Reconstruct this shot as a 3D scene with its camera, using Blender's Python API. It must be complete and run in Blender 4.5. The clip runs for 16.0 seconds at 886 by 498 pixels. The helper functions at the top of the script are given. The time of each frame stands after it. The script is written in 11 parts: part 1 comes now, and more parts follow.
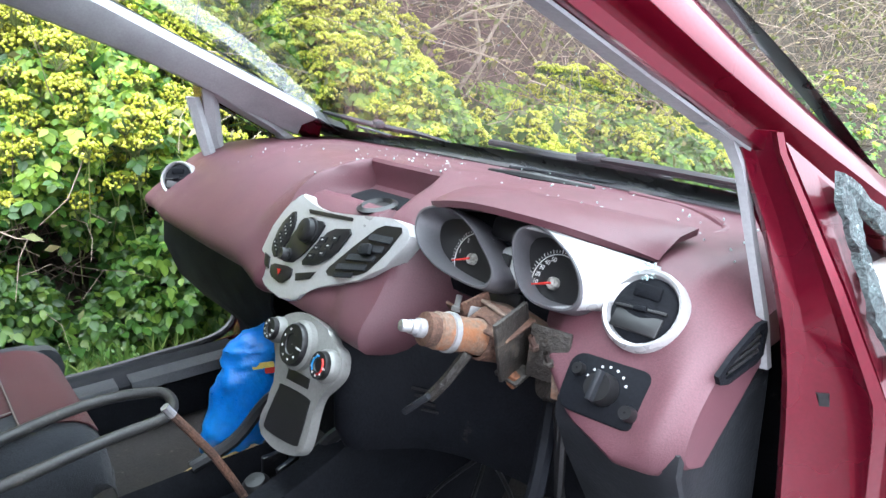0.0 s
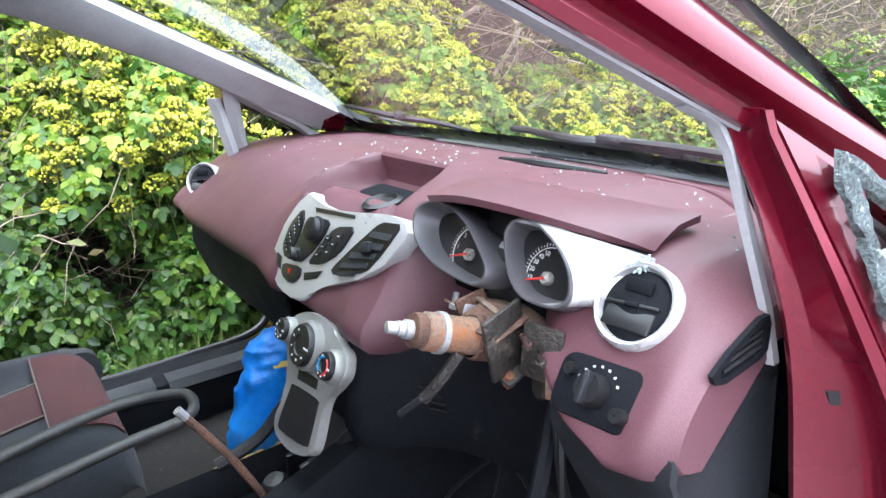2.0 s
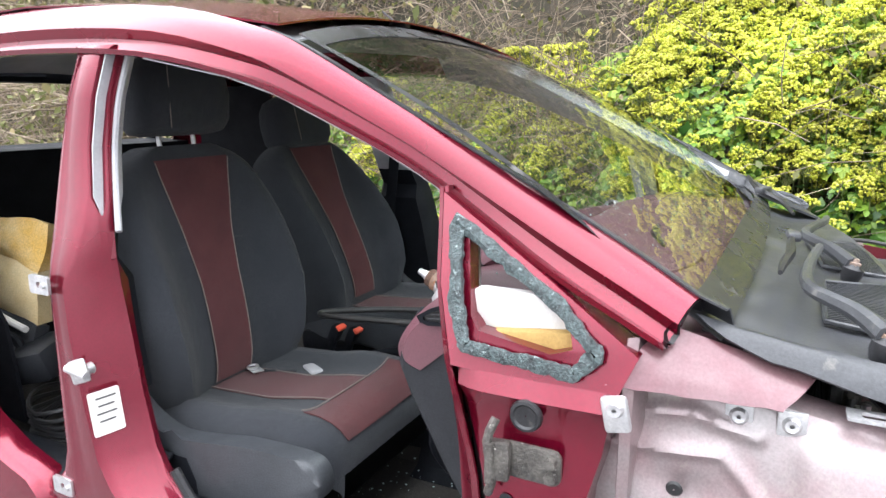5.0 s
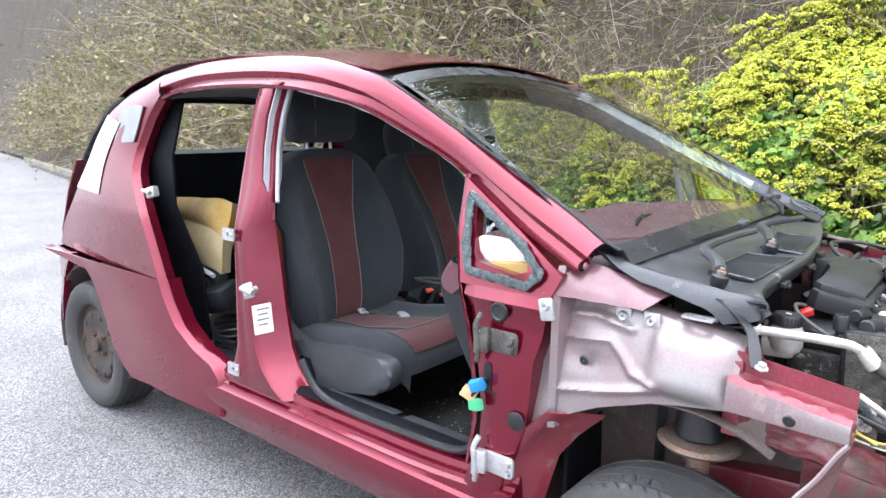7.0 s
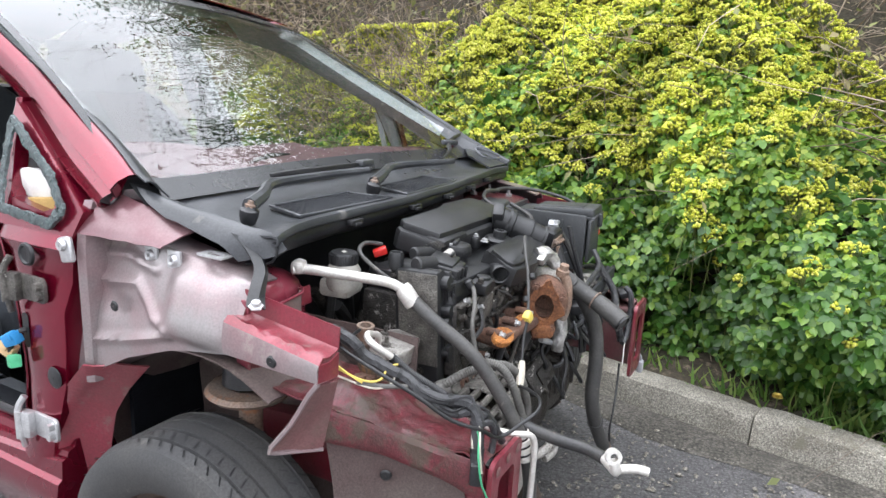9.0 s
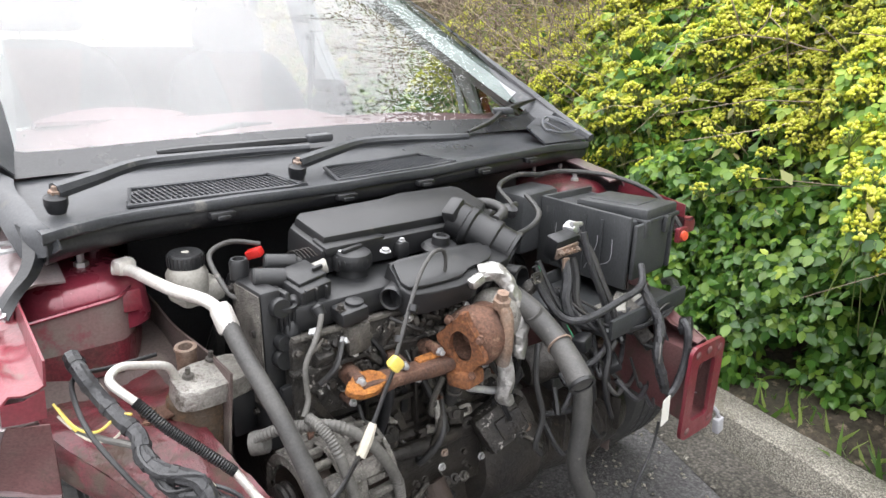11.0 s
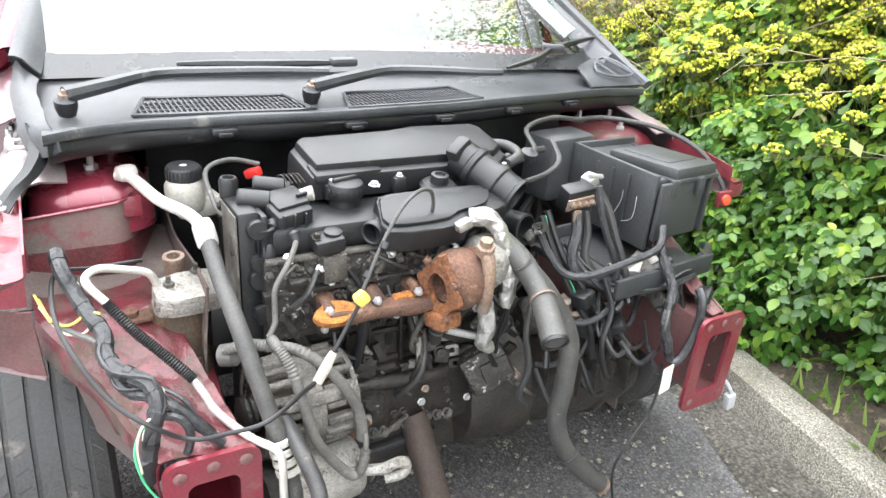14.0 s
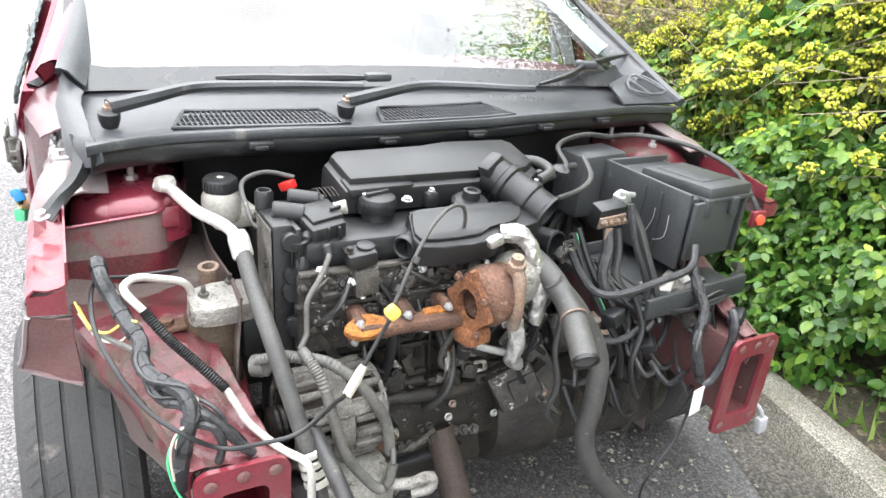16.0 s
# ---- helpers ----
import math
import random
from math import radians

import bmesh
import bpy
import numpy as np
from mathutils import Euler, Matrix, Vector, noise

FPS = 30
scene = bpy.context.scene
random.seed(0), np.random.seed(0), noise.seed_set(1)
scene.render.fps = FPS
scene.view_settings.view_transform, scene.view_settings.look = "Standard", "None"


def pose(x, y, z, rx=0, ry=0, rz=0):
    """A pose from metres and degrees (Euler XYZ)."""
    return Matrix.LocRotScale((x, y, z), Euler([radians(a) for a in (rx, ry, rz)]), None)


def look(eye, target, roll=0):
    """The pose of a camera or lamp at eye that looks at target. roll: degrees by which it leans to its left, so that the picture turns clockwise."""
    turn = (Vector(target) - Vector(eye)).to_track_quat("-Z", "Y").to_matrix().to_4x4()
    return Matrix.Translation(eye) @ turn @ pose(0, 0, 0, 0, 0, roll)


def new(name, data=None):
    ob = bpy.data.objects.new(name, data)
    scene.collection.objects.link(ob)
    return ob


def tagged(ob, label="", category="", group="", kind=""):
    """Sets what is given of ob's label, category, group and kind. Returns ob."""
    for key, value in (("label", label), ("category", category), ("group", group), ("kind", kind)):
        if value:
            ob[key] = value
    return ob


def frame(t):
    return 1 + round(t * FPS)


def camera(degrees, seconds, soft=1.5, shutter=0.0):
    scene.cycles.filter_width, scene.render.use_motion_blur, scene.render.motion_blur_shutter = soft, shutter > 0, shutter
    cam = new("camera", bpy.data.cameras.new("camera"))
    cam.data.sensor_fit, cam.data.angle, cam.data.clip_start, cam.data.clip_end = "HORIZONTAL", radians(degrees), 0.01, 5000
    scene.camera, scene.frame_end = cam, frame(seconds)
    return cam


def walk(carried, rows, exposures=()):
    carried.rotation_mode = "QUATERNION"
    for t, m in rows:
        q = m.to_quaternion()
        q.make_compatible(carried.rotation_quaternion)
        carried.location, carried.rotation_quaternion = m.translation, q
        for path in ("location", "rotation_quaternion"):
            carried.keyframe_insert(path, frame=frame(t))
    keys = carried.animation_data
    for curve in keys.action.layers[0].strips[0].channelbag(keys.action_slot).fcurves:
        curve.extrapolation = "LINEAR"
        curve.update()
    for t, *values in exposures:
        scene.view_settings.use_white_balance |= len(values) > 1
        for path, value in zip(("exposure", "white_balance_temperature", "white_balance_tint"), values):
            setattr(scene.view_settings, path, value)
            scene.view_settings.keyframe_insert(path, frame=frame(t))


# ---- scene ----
cam = camera(66.5, 16.0)
PATH = [
    (0, (0.966, -1.075, 1.222), (-0.506, 0.158, 0.664), 0.8),
    (0.5, (0.94, -1.046, 1.227), (-0.521, 0.205, 0.677), -0.8),
    (1, (0.931, -1.04, 1.226), (-0.511, 0.222, 0.656), -0.7),
    (1.5, (0.927, -1.042, 1.224), (-0.528, 0.205, 0.652), -1.0),
    (2, (0.99, -0.997, 1.226), (-0.574, 0.097, 0.63), -2.8),
    (2.5, (1.114, -0.862, 1.197), (-0.734, -0.383, 0.602), -0.1),
    (3, (1.276, -0.795, 1.196), (-0.637, -0.603, 0.645), -1.2),
    (3.5, (1.483, -0.742, 1.232), (-0.416, -0.801, 0.607), -0.6),
    (4, (1.598, -0.522, 1.253), (-0.311, -0.8, 0.726), -3.6),
    (4.5, (1.677, -0.224, 1.284), (-0.169, -0.792, 0.765), -3.2),
    (5, (1.632, 0.007, 1.286), (-0.105, -0.89, 0.865), -0.1),
    (5.2, (1.626, 0.091, 1.309), (-0.047, -0.926, 0.903), -1.5),
    (7.3, (2.056, 0.588, 1.275), (0.543, -0.666, 0.904), 0.7),
    (7.5, (2.029, 0.617, 1.261), (0.42, -0.511, 0.89), 0.5),
    (8, (1.913, 0.793, 1.249), (0.219, -0.211, 0.895), 0.7),
    (8.5, (1.758, 0.953, 1.247), (-0.011, 0.126, 0.815), 1.7),
    (8.8, (1.652, 1.041, 1.25), (-0.074, 0.157, 0.762), 1.7),
    (9, (1.571, 1.027, 1.226), (-0.151, 0.124, 0.76), 2.9),
    (9.2, (1.494, 1.051, 1.237), (-0.175, 0.06, 0.757), 2.5),
    (11.3, (0.761, 1.371, 1.266), (-0.323, -0.184, 0.63), 4.9),
    (11.5, (0.722, 1.399, 1.274), (-0.279, -0.196, 0.6), 6.9),
    (12, (0.675, 1.412, 1.281), (-0.261, -0.201, 0.557), 5.8),
    (12.5, (0.678, 1.413, 1.276), (-0.239, -0.157, 0.442), 5.6),
    (13, (0.679, 1.405, 1.284), (-0.235, -0.162, 0.441), 5.3),
    (13.5, (0.68, 1.404, 1.281), (-0.269, -0.16, 0.474), 5.5),
    (14, (0.673, 1.405, 1.28), (-0.279, -0.145, 0.448), 5.2),
    (14.5, (0.67, 1.397, 1.283), (-0.28, -0.167, 0.475), 4.7),
    (15, (0.674, 1.401, 1.282), (-0.262, -0.173, 0.476), 5.6),
    (15.5, (0.684, 1.407, 1.284), (-0.217, -0.189, 0.483), 5.3),
    (16, (0.684, 1.4, 1.286), (-0.209, -0.198, 0.48), 5.4),
]
LIGHTER = [(0.0, 0.86, 5750, 11), (2.4, 0.84, 5800, 14), (3.0, 0.95, 6000, 14), (3.6, 0.94, 6200, 15), (4.5, 0.40, 6200, 14), (5.0, 0.34, 6200, 13), (7.5, 0.18, 5850, 14), (9.0, -0.16, 6150, 13), (11.5, 0.08, 6450, 13), (12.3, 0.5, 6400, 12), (13.0, 0.69, 6350, 10), (15.0, 0.67, 6350, 10), (16.0, 0.56, 6350, 10)]
walk(cam, [(t, look(eye, target, roll)) for t, eye, target, roll in PATH], LIGHTER)

# ---- world and sun: a bright overcast sky, lighter overhead ----
SUN_ELEVATION, SUN_TURN = radians(58), radians(160)
world = bpy.data.worlds.new("overcast_sky")
scene.world = world
world.use_nodes = True
wn, wl = world.node_tree.nodes, world.node_tree.links
wn.clear()
sky = wn.new("ShaderNodeTexSky")
sky.sky_type, sky.sun_disc = "NISHITA", False
sky.sun_elevation, sky.sun_rotation = SUN_ELEVATION, SUN_TURN
sky.dust_density, sky.air_density = 4.0, 1.5
coords = wn.new("ShaderNodeTexCoord")
split = wn.new("ShaderNodeSeparateXYZ")
wl.new(coords.outputs["Generated"], split.inputs[0])
height = wn.new("ShaderNodeMapRange")
height.inputs["From Min"].default_value, height.inputs["From Max"].default_value = 0.0, 1.0
height.inputs["To Min"].default_value, height.inputs["To Max"].default_value = 13.0, 66.0
wl.new(split.outputs["Z"], height.inputs["Value"])
cloud = wn.new("ShaderNodeTexNoise")
cloud.inputs["Scale"].default_value, cloud.inputs["Detail"].default_value = 2.2, 5.0
wl.new(coords.outputs["Generated"], cloud.inputs["Vector"])
puff = wn.new("ShaderNodeMapRange")
puff.inputs["From Min"].default_value, puff.inputs["From Max"].default_value = 0.3, 0.7
puff.inputs["To Min"].default_value, puff.inputs["To Max"].default_value = 0.8, 1.15
wl.new(cloud.outputs[0], puff.inputs["Value"])
grey = wn.new("ShaderNodeMath")
grey.operation = "MULTIPLY"
wl.new(height.outputs[0], grey.inputs[0])
wl.new(puff.outputs[0], grey.inputs[1])
white = wn.new("ShaderNodeMixRGB")
white.blend_type = "MULTIPLY"
white.inputs[0].default_value = 1.0
white.inputs[1].default_value = (0.97, 0.99, 1.0, 1)
wl.new(grey.outputs[0], white.inputs[2])
veil = wn.new("ShaderNodeMixRGB")
veil.inputs[0].default_value = 0.88
wl.new(sky.outputs[0], veil.inputs[1])
wl.new(white.outputs[0], veil.inputs[2])
sky_out = wn.new("ShaderNodeBackground")
sky_out.inputs["Strength"].default_value = 0.1
wl.new(veil.outputs[0], sky_out.inputs["Color"])
wl.new(sky_out.outputs[0], wn.new("ShaderNodeOutputWorld").inputs["Surface"])

sun = new("sun", bpy.data.lights.new("sun", "SUN"))
sun.data.energy, sun.data.angle, sun.data.color = 0.9, radians(70), (1.0, 0.97, 0.93)
sun.matrix_world = look((6 * math.sin(SUN_TURN), 6 * math.cos(SUN_TURN), 10), (0, 0, 0))

# ---- materials ----
def mat(name, base, rough=0.5, metal=0.0, alt=None, scale=8.0, grain=220.0, vary=0.25, bump=0.15, coat=0.0,
        dirt=None, dirt_scale=5.0, dirt_from=0.5, dirt_rough=0.85, sheen=0.0, spec=0.5, stretch=(1, 1, 1), each=0.0, stones=0.0, relief=0.0):
    """A surface with a base colour, slow change to alt, fine grain, relief and patches of dirt."""
    m = bpy.data.materials.new(name)
    m.use_nodes = True
    n, l = m.node_tree.nodes, m.node_tree.links
    bsdf = n["Principled BSDF"]
    co = n.new("ShaderNodeTexCoord")
    mp = n.new("ShaderNodeMapping")
    mp.inputs["Scale"].default_value = stretch
    l.new(co.outputs["Object"], mp.inputs["Vector"])

    def noise_at(s, detail=4.0, rough_by=0.6):
        t = n.new("ShaderNodeTexNoise")
        t.inputs["Scale"].default_value, t.inputs["Detail"].default_value, t.inputs["Roughness"].default_value = s, detail, rough_by
        l.new(mp.outputs[0], t.inputs["Vector"])
        return t

    def rng(src, a, b, c, d):
        r = n.new("ShaderNodeMapRange")
        for key, v in zip(("From Min", "From Max", "To Min", "To Max"), (a, b, c, d)):
            r.inputs[key].default_value = v
        l.new(src, r.inputs["Value"])
        return r.outputs[0]

    def mix(fac, a, b, how="MIX"):
        x = n.new("ShaderNodeMixRGB")
        x.blend_type = how
        for i, v in enumerate((fac, a, b)):
            if isinstance(v, bpy.types.NodeSocket):
                l.new(v, x.inputs[i])
            else:
                x.inputs[i].default_value = v if i == 0 else (*v, 1)
        return x.outputs[0]

    slow, fine = noise_at(scale), noise_at(grain, 3.0)
    alt = alt or tuple(c * 0.72 for c in base)
    colour = mix(rng(slow.outputs[0], 0.35, 0.68, 0, 1), base, alt)
    shade = rng(fine.outputs[0], 0.3, 0.7, 1 - vary, 1 + vary)
    colour = mix(1.0, colour, shade, "MULTIPLY")
    if each:
        info = n.new("ShaderNodeObjectInfo")
        colour = mix(1.0, colour, rng(info.outputs["Random"], 0, 1, 1 - each, 1 + each), "MULTIPLY")
    if stones:
        cell = n.new("ShaderNodeTexVoronoi")
        cell.inputs["Scale"].default_value = stones
        l.new(mp.outputs[0], cell.inputs["Vector"])
        grey = n.new("ShaderNodeRGBToBW")
        l.new(cell.outputs["Color"], grey.inputs[0])
        colour = mix(1.0, colour, rng(grey.outputs[0], 0.15, 0.85, 0.62, 1.42), "MULTIPLY")
        colour = mix(1.0, colour, rng(cell.outputs["Distance"], 0.3, 0.8, 1.0, 0.5), "MULTIPLY")
    roughness = rng(slow.outputs[0], 0.3, 0.7, max(rough - 0.08, 0.03), min(rough + 0.1, 1))
    if dirt:
        spots = noise_at(dirt_scale, 8.0, 0.72)
        where = rng(spots.outputs[0], dirt_from, dirt_from + 0.09, 0, 1)
        colour = mix(where, colour, dirt)
        r = n.new("ShaderNodeMix")
        l.new(where, r.inputs[0]), l.new(roughness, r.inputs[2])
        r.inputs[3].default_value = dirt_rough
        roughness = r.outputs[0]
        if metal:
            l.new(rng(where, 0, 1, metal, 0), bsdf.inputs["Metallic"])
    l.new(colour, bsdf.inputs["Base Color"])
    l.new(roughness, bsdf.inputs["Roughness"])
    if not (dirt and metal):
        bsdf.inputs["Metallic"].default_value = metal
    bsdf.inputs["Coat Weight"].default_value, bsdf.inputs["Coat Roughness"].default_value = coat, 0.06
    bsdf.inputs["Sheen Weight"].default_value = sheen
    bsdf.inputs["Specular IOR Level"].default_value = spec
    if bump:
        bp = n.new("ShaderNodeBump")
        bp.inputs["Strength"].default_value, bp.inputs["Distance"].default_value = bump, 0.004
        l.new(fine.outputs[0], bp.inputs["Height"])
        last = bp
        if stones:
            last = n.new("ShaderNodeBump")
            last.invert = True
            last.inputs["Strength"].default_value, last.inputs["Distance"].default_value = 0.8, 0.004
            l.new(cell.outputs["Distance"], last.inputs["Height"])
            l.new(bp.outputs[0], last.inputs["Normal"])
        if relief:
            wide = noise_at(relief, 5.0, 0.65)
            top = n.new("ShaderNodeBump")
            top.inputs["Strength"].default_value, top.inputs["Distance"].default_value = 0.7, 0.006
            l.new(wide.outputs[0], top.inputs["Height"])
            l.new(last.outputs[0], top.inputs["Normal"])
            last = top
        l.new(last.outputs[0], bsdf.inputs["Normal"])
    return m


def glass(name, tint, floor_shine, rough=0.0):
    """A thin pane: clear through, with the mirror image of glass."""
    m = bpy.data.materials.new(name)
    m.use_nodes = True
    n, l = m.node_tree.nodes, m.node_tree.links
    n.clear()
    see, shine = n.new("ShaderNodeBsdfTransparent"), n.new("ShaderNodeBsdfGlossy")
    see.inputs[0].default_value = (*tint, 1)
    shine.inputs["Roughness"].default_value = rough
    lw, up, mp, mx, out = n.new("ShaderNodeLayerWeight"), n.new("ShaderNodeMath"), n.new("ShaderNodeMapRange"), n.new("ShaderNodeMixShader"), n.new("ShaderNodeOutputMaterial")
    lw.inputs["Blend"].default_value = 0.5
    up.operation = "POWER"
    up.inputs[1].default_value = 4.0
    l.new(lw.outputs["Facing"], up.inputs[0])
    mp.inputs["To Min"].default_value, mp.inputs["To Max"].default_value = floor_shine, 1.0
    l.new(up.outputs[0], mp.inputs["Value"])
    l.new(mp.outputs[0], mx.inputs[0]), l.new(see.outputs[0], mx.inputs[1]), l.new(shine.outputs[0], mx.inputs[2])
    l.new(mx.outputs[0], out.inputs[0])
    return m


RED = mat("red_metallic_paint", (0.185, 0.004, 0.022), 0.24, 0.62, alt=(0.14, 0.003, 0.016), scale=3, vary=0.10, bump=0.02, coat=0.7,
          dirt=(0.20, 0.05, 0.06), dirt_scale=14, dirt_from=0.70, dirt_rough=0.5)
RED_INNER = mat("thin_dusty_red_paint", (0.20, 0.020, 0.036), 0.36, 0.15, alt=(0.16, 0.040, 0.045), scale=7, vary=0.18, bump=0.06, coat=0.4, relief=11,
                dirt=(0.17, 0.115, 0.10), dirt_scale=10, dirt_from=0.58)
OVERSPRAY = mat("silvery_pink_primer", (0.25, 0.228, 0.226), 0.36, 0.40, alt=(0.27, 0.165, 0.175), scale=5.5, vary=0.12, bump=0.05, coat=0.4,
                dirt=(0.33, 0.29, 0.26), dirt_scale=8, dirt_from=0.60)
FADED = mat("maroon_fading_to_primer", (0.12, 0.032, 0.044), 0.34, 0.3, alt=(0.20, 0.13, 0.135), scale=5, vary=0.12, bump=0.05, coat=0.5, dirt=(0.20, 0.15, 0.15), dirt_scale=9, dirt_from=0.62)
# near-white colour that paints the sky's reflection onto the C pillar
PILLAR_SHEEN = mat("pale_pillar_sheen", (0.66, 0.63, 0.62), 0.4, 0.1, alt=(0.56, 0.50, 0.50), scale=6, vary=0.08, bump=0.03, coat=0.5, dirt=(0.40, 0.33, 0.32), dirt_scale=9, dirt_from=0.64)
MID_GREY = mat("mid_grey_plastic", (0.10, 0.105, 0.115), 0.45, alt=(0.075, 0.08, 0.088), scale=9, vary=0.15, bump=0.15, dirt=(0.18, 0.17, 0.16), dirt_scale=14, dirt_from=0.64)
RED_GRIMY = mat("grimy_crumpled_red_paint", (0.14, 0.018, 0.028), 0.38, 0.15, alt=(0.075, 0.030, 0.027), scale=14, vary=0.35, bump=0.35, coat=0.3, relief=24,
                dirt=(0.075, 0.048, 0.036), dirt_scale=13, dirt_from=0.52)
RED_DUSTY = mat("dust_covered_red_paint", (0.15, 0.055, 0.058), 0.55, 0.05, alt=(0.15, 0.085, 0.08), scale=8, vary=0.25, bump=0.12,
                dirt=(0.12, 0.085, 0.07), dirt_scale=11, dirt_from=0.54)
PLASTIC = mat("black_plastic", (0.012, 0.0125, 0.014), 0.36, vary=0.35, alt=(0.020, 0.020, 0.022), scale=12, bump=0.14,
              dirt=(0.085, 0.080, 0.072), dirt_scale=17, dirt_from=0.63)
COWL = mat("weathered_grey_plastic", (0.032, 0.034, 0.038), 0.34, vary=0.25, alt=(0.055, 0.057, 0.062), scale=7, bump=0.12,
           dirt=(0.15, 0.145, 0.135), dirt_scale=12, dirt_from=0.63)
TRIM = mat("dark_cabin_trim", (0.0062, 0.0072, 0.0102), 0.66, vary=0.3, scale=10, bump=0.25, spec=0.16,
           dirt=(0.045, 0.043, 0.04), dirt_scale=14, dirt_from=0.66)
TRIM_GREY = mat("grey_cabin_trim", (0.019, 0.021, 0.025), 0.5, vary=0.2, scale=10, bump=0.2, spec=0.35, dirt=(0.09, 0.088, 0.085), dirt_scale=16, dirt_from=0.66)
SCUFFED = mat("scuffed_grey_seat_plastic", (0.045, 0.049, 0.055), 0.48, alt=(0.034, 0.037, 0.042), scale=8, vary=0.2, bump=0.2, dirt=(0.16, 0.155, 0.15), dirt_scale=16, dirt_from=0.66)
PILLAR_GREY = mat("light_grey_pillar_trim", (0.40, 0.40, 0.415), 0.6, vary=0.08, scale=6, bump=0.1)
MAROON = mat("maroon_dash_skin", (0.118, 0.044, 0.056), 0.47, alt=(0.108, 0.048, 0.058), scale=5, vary=0.14, grain=500, bump=0.18,
             dirt=(0.24, 0.17, 0.165), dirt_scale=22, dirt_from=0.70)
SILVER = mat("silver_painted_plastic", (0.52, 0.52, 0.52), 0.33, 0.35, alt=(0.47, 0.47, 0.47), scale=6, vary=0.05, bump=0.02)
DULL_SILVER = mat("dull_silver_plastic", (0.30, 0.30, 0.285), 0.42, 0.3, alt=(0.24, 0.24, 0.23), scale=9, vary=0.08, bump=0.03, dirt=(0.17, 0.16, 0.15), dirt_scale=20, dirt_from=0.64)
BUTTON = mat("black_button_plastic", (0.014, 0.014, 0.015), 0.35, vary=0.1, bump=0.03)
MARK = mat("pale_print", (0.7, 0.7, 0.68), 0.6, vary=0.05, bump=0)
NEEDLE = mat("red_needle", (0.65, 0.03, 0.02), 0.4, vary=0.05, bump=0)
FABRIC = mat("charcoal_seat_cloth", (0.021, 0.024, 0.029), 0.95, alt=(0.030, 0.033, 0.039), scale=9, grain=600, vary=0.45, bump=0.6, sheen=0.10, spec=0.3, relief=16)
FABRIC_RED = mat("brown_red_seat_cloth", (0.080, 0.020, 0.022), 0.92, alt=(0.062, 0.016, 0.018), scale=9, grain=700, vary=0.45, bump=0.6, sheen=0.12, spec=0.3)
STITCH = mat("pale_thread", (0.20, 0.165, 0.15), 0.8, vary=0.2, bump=0)
CARPET = mat("littered_floor_carpet", (0.018, 0.017, 0.016), 0.95, alt=(0.035, 0.030, 0.026), scale=6, grain=300, vary=0.5, bump=0.8,
             dirt=(0.10, 0.085, 0.065), dirt_scale=40, dirt_from=0.62)
RUBBER = mat("tyre_rubber", (0.035, 0.035, 0.036), 0.75, alt=(0.055, 0.053, 0.05), scale=6, vary=0.25, bump=0.2,
             dirt=(0.13, 0.12, 0.11), dirt_scale=12, dirt_from=0.6)
HOSE = mat("dull_rubber_hose", (0.026, 0.026, 0.027), 0.45, alt=(0.045, 0.043, 0.041), scale=14, vary=0.25, bump=0.2,
           dirt=(0.13, 0.115, 0.10), dirt_scale=24, dirt_from=0.62)
STEEL_RIM = mat("dark_steel_rim", (0.045, 0.04, 0.038), 0.6, 0.3, alt=(0.09, 0.06, 0.045), scale=9, vary=0.2, bump=0.2)
RUST = mat("orange_rust", (0.22, 0.085, 0.030), 0.9, alt=(0.085, 0.035, 0.022), scale=22, grain=160, vary=0.5, bump=0.8, relief=70,
           dirt=(0.40, 0.19, 0.06), dirt_scale=30, dirt_from=0.61)
RUST_DARK = mat("brown_rusty_iron", (0.15, 0.075, 0.048), 0.8, 0.15, alt=(0.075, 0.045, 0.035), scale=20, vary=0.4, bump=0.6, relief=80,
                dirt=(0.27, 0.17, 0.11), dirt_scale=26, dirt_from=0.59)
RUST_LIGHT = mat("surface_rust_on_grey", (0.24, 0.195, 0.165), 0.6, 0.3, alt=(0.23, 0.135, 0.085), scale=12, vary=0.3, bump=0.4,
                 dirt=(0.30, 0.12, 0.05), dirt_scale=10, dirt_from=0.55)
ALLOY = mat("dull_cast_alloy", (0.42, 0.40, 0.37), 0.42, 0.55, alt=(0.26, 0.245, 0.22), scale=26, vary=0.25, bump=0.5, relief=110,
            dirt=(0.09, 0.075, 0.06), dirt_scale=32, dirt_from=0.56)
ALLOY_PIPE = mat("dull_aluminium_pipe", (0.68, 0.66, 0.62), 0.42, 0.45, alt=(0.55, 0.52, 0.48), scale=20, vary=0.12, bump=0.15,
                 dirt=(0.35, 0.30, 0.25), dirt_scale=18, dirt_from=0.63)
ZINC = mat("galvanised_steel", (0.60, 0.60, 0.60), 0.36, 0.7, alt=(0.45, 0.45, 0.46), scale=30, vary=0.12, bump=0.1)
FOIL = mat("crumpled_foil_wrap", (0.60, 0.59, 0.57), 0.36, 0.75, alt=(0.30, 0.285, 0.27), scale=40, grain=90, vary=0.2, bump=1.0,
           dirt=(0.25, 0.20, 0.16), dirt_scale=25, dirt_from=0.64)
IRON = mat("oily_engine_iron", (0.022, 0.020, 0.019), 0.36, 0.3, alt=(0.050, 0.043, 0.036), scale=13, vary=0.35, bump=0.5, relief=70,
           dirt=(0.13, 0.105, 0.08), dirt_scale=24, dirt_from=0.61)
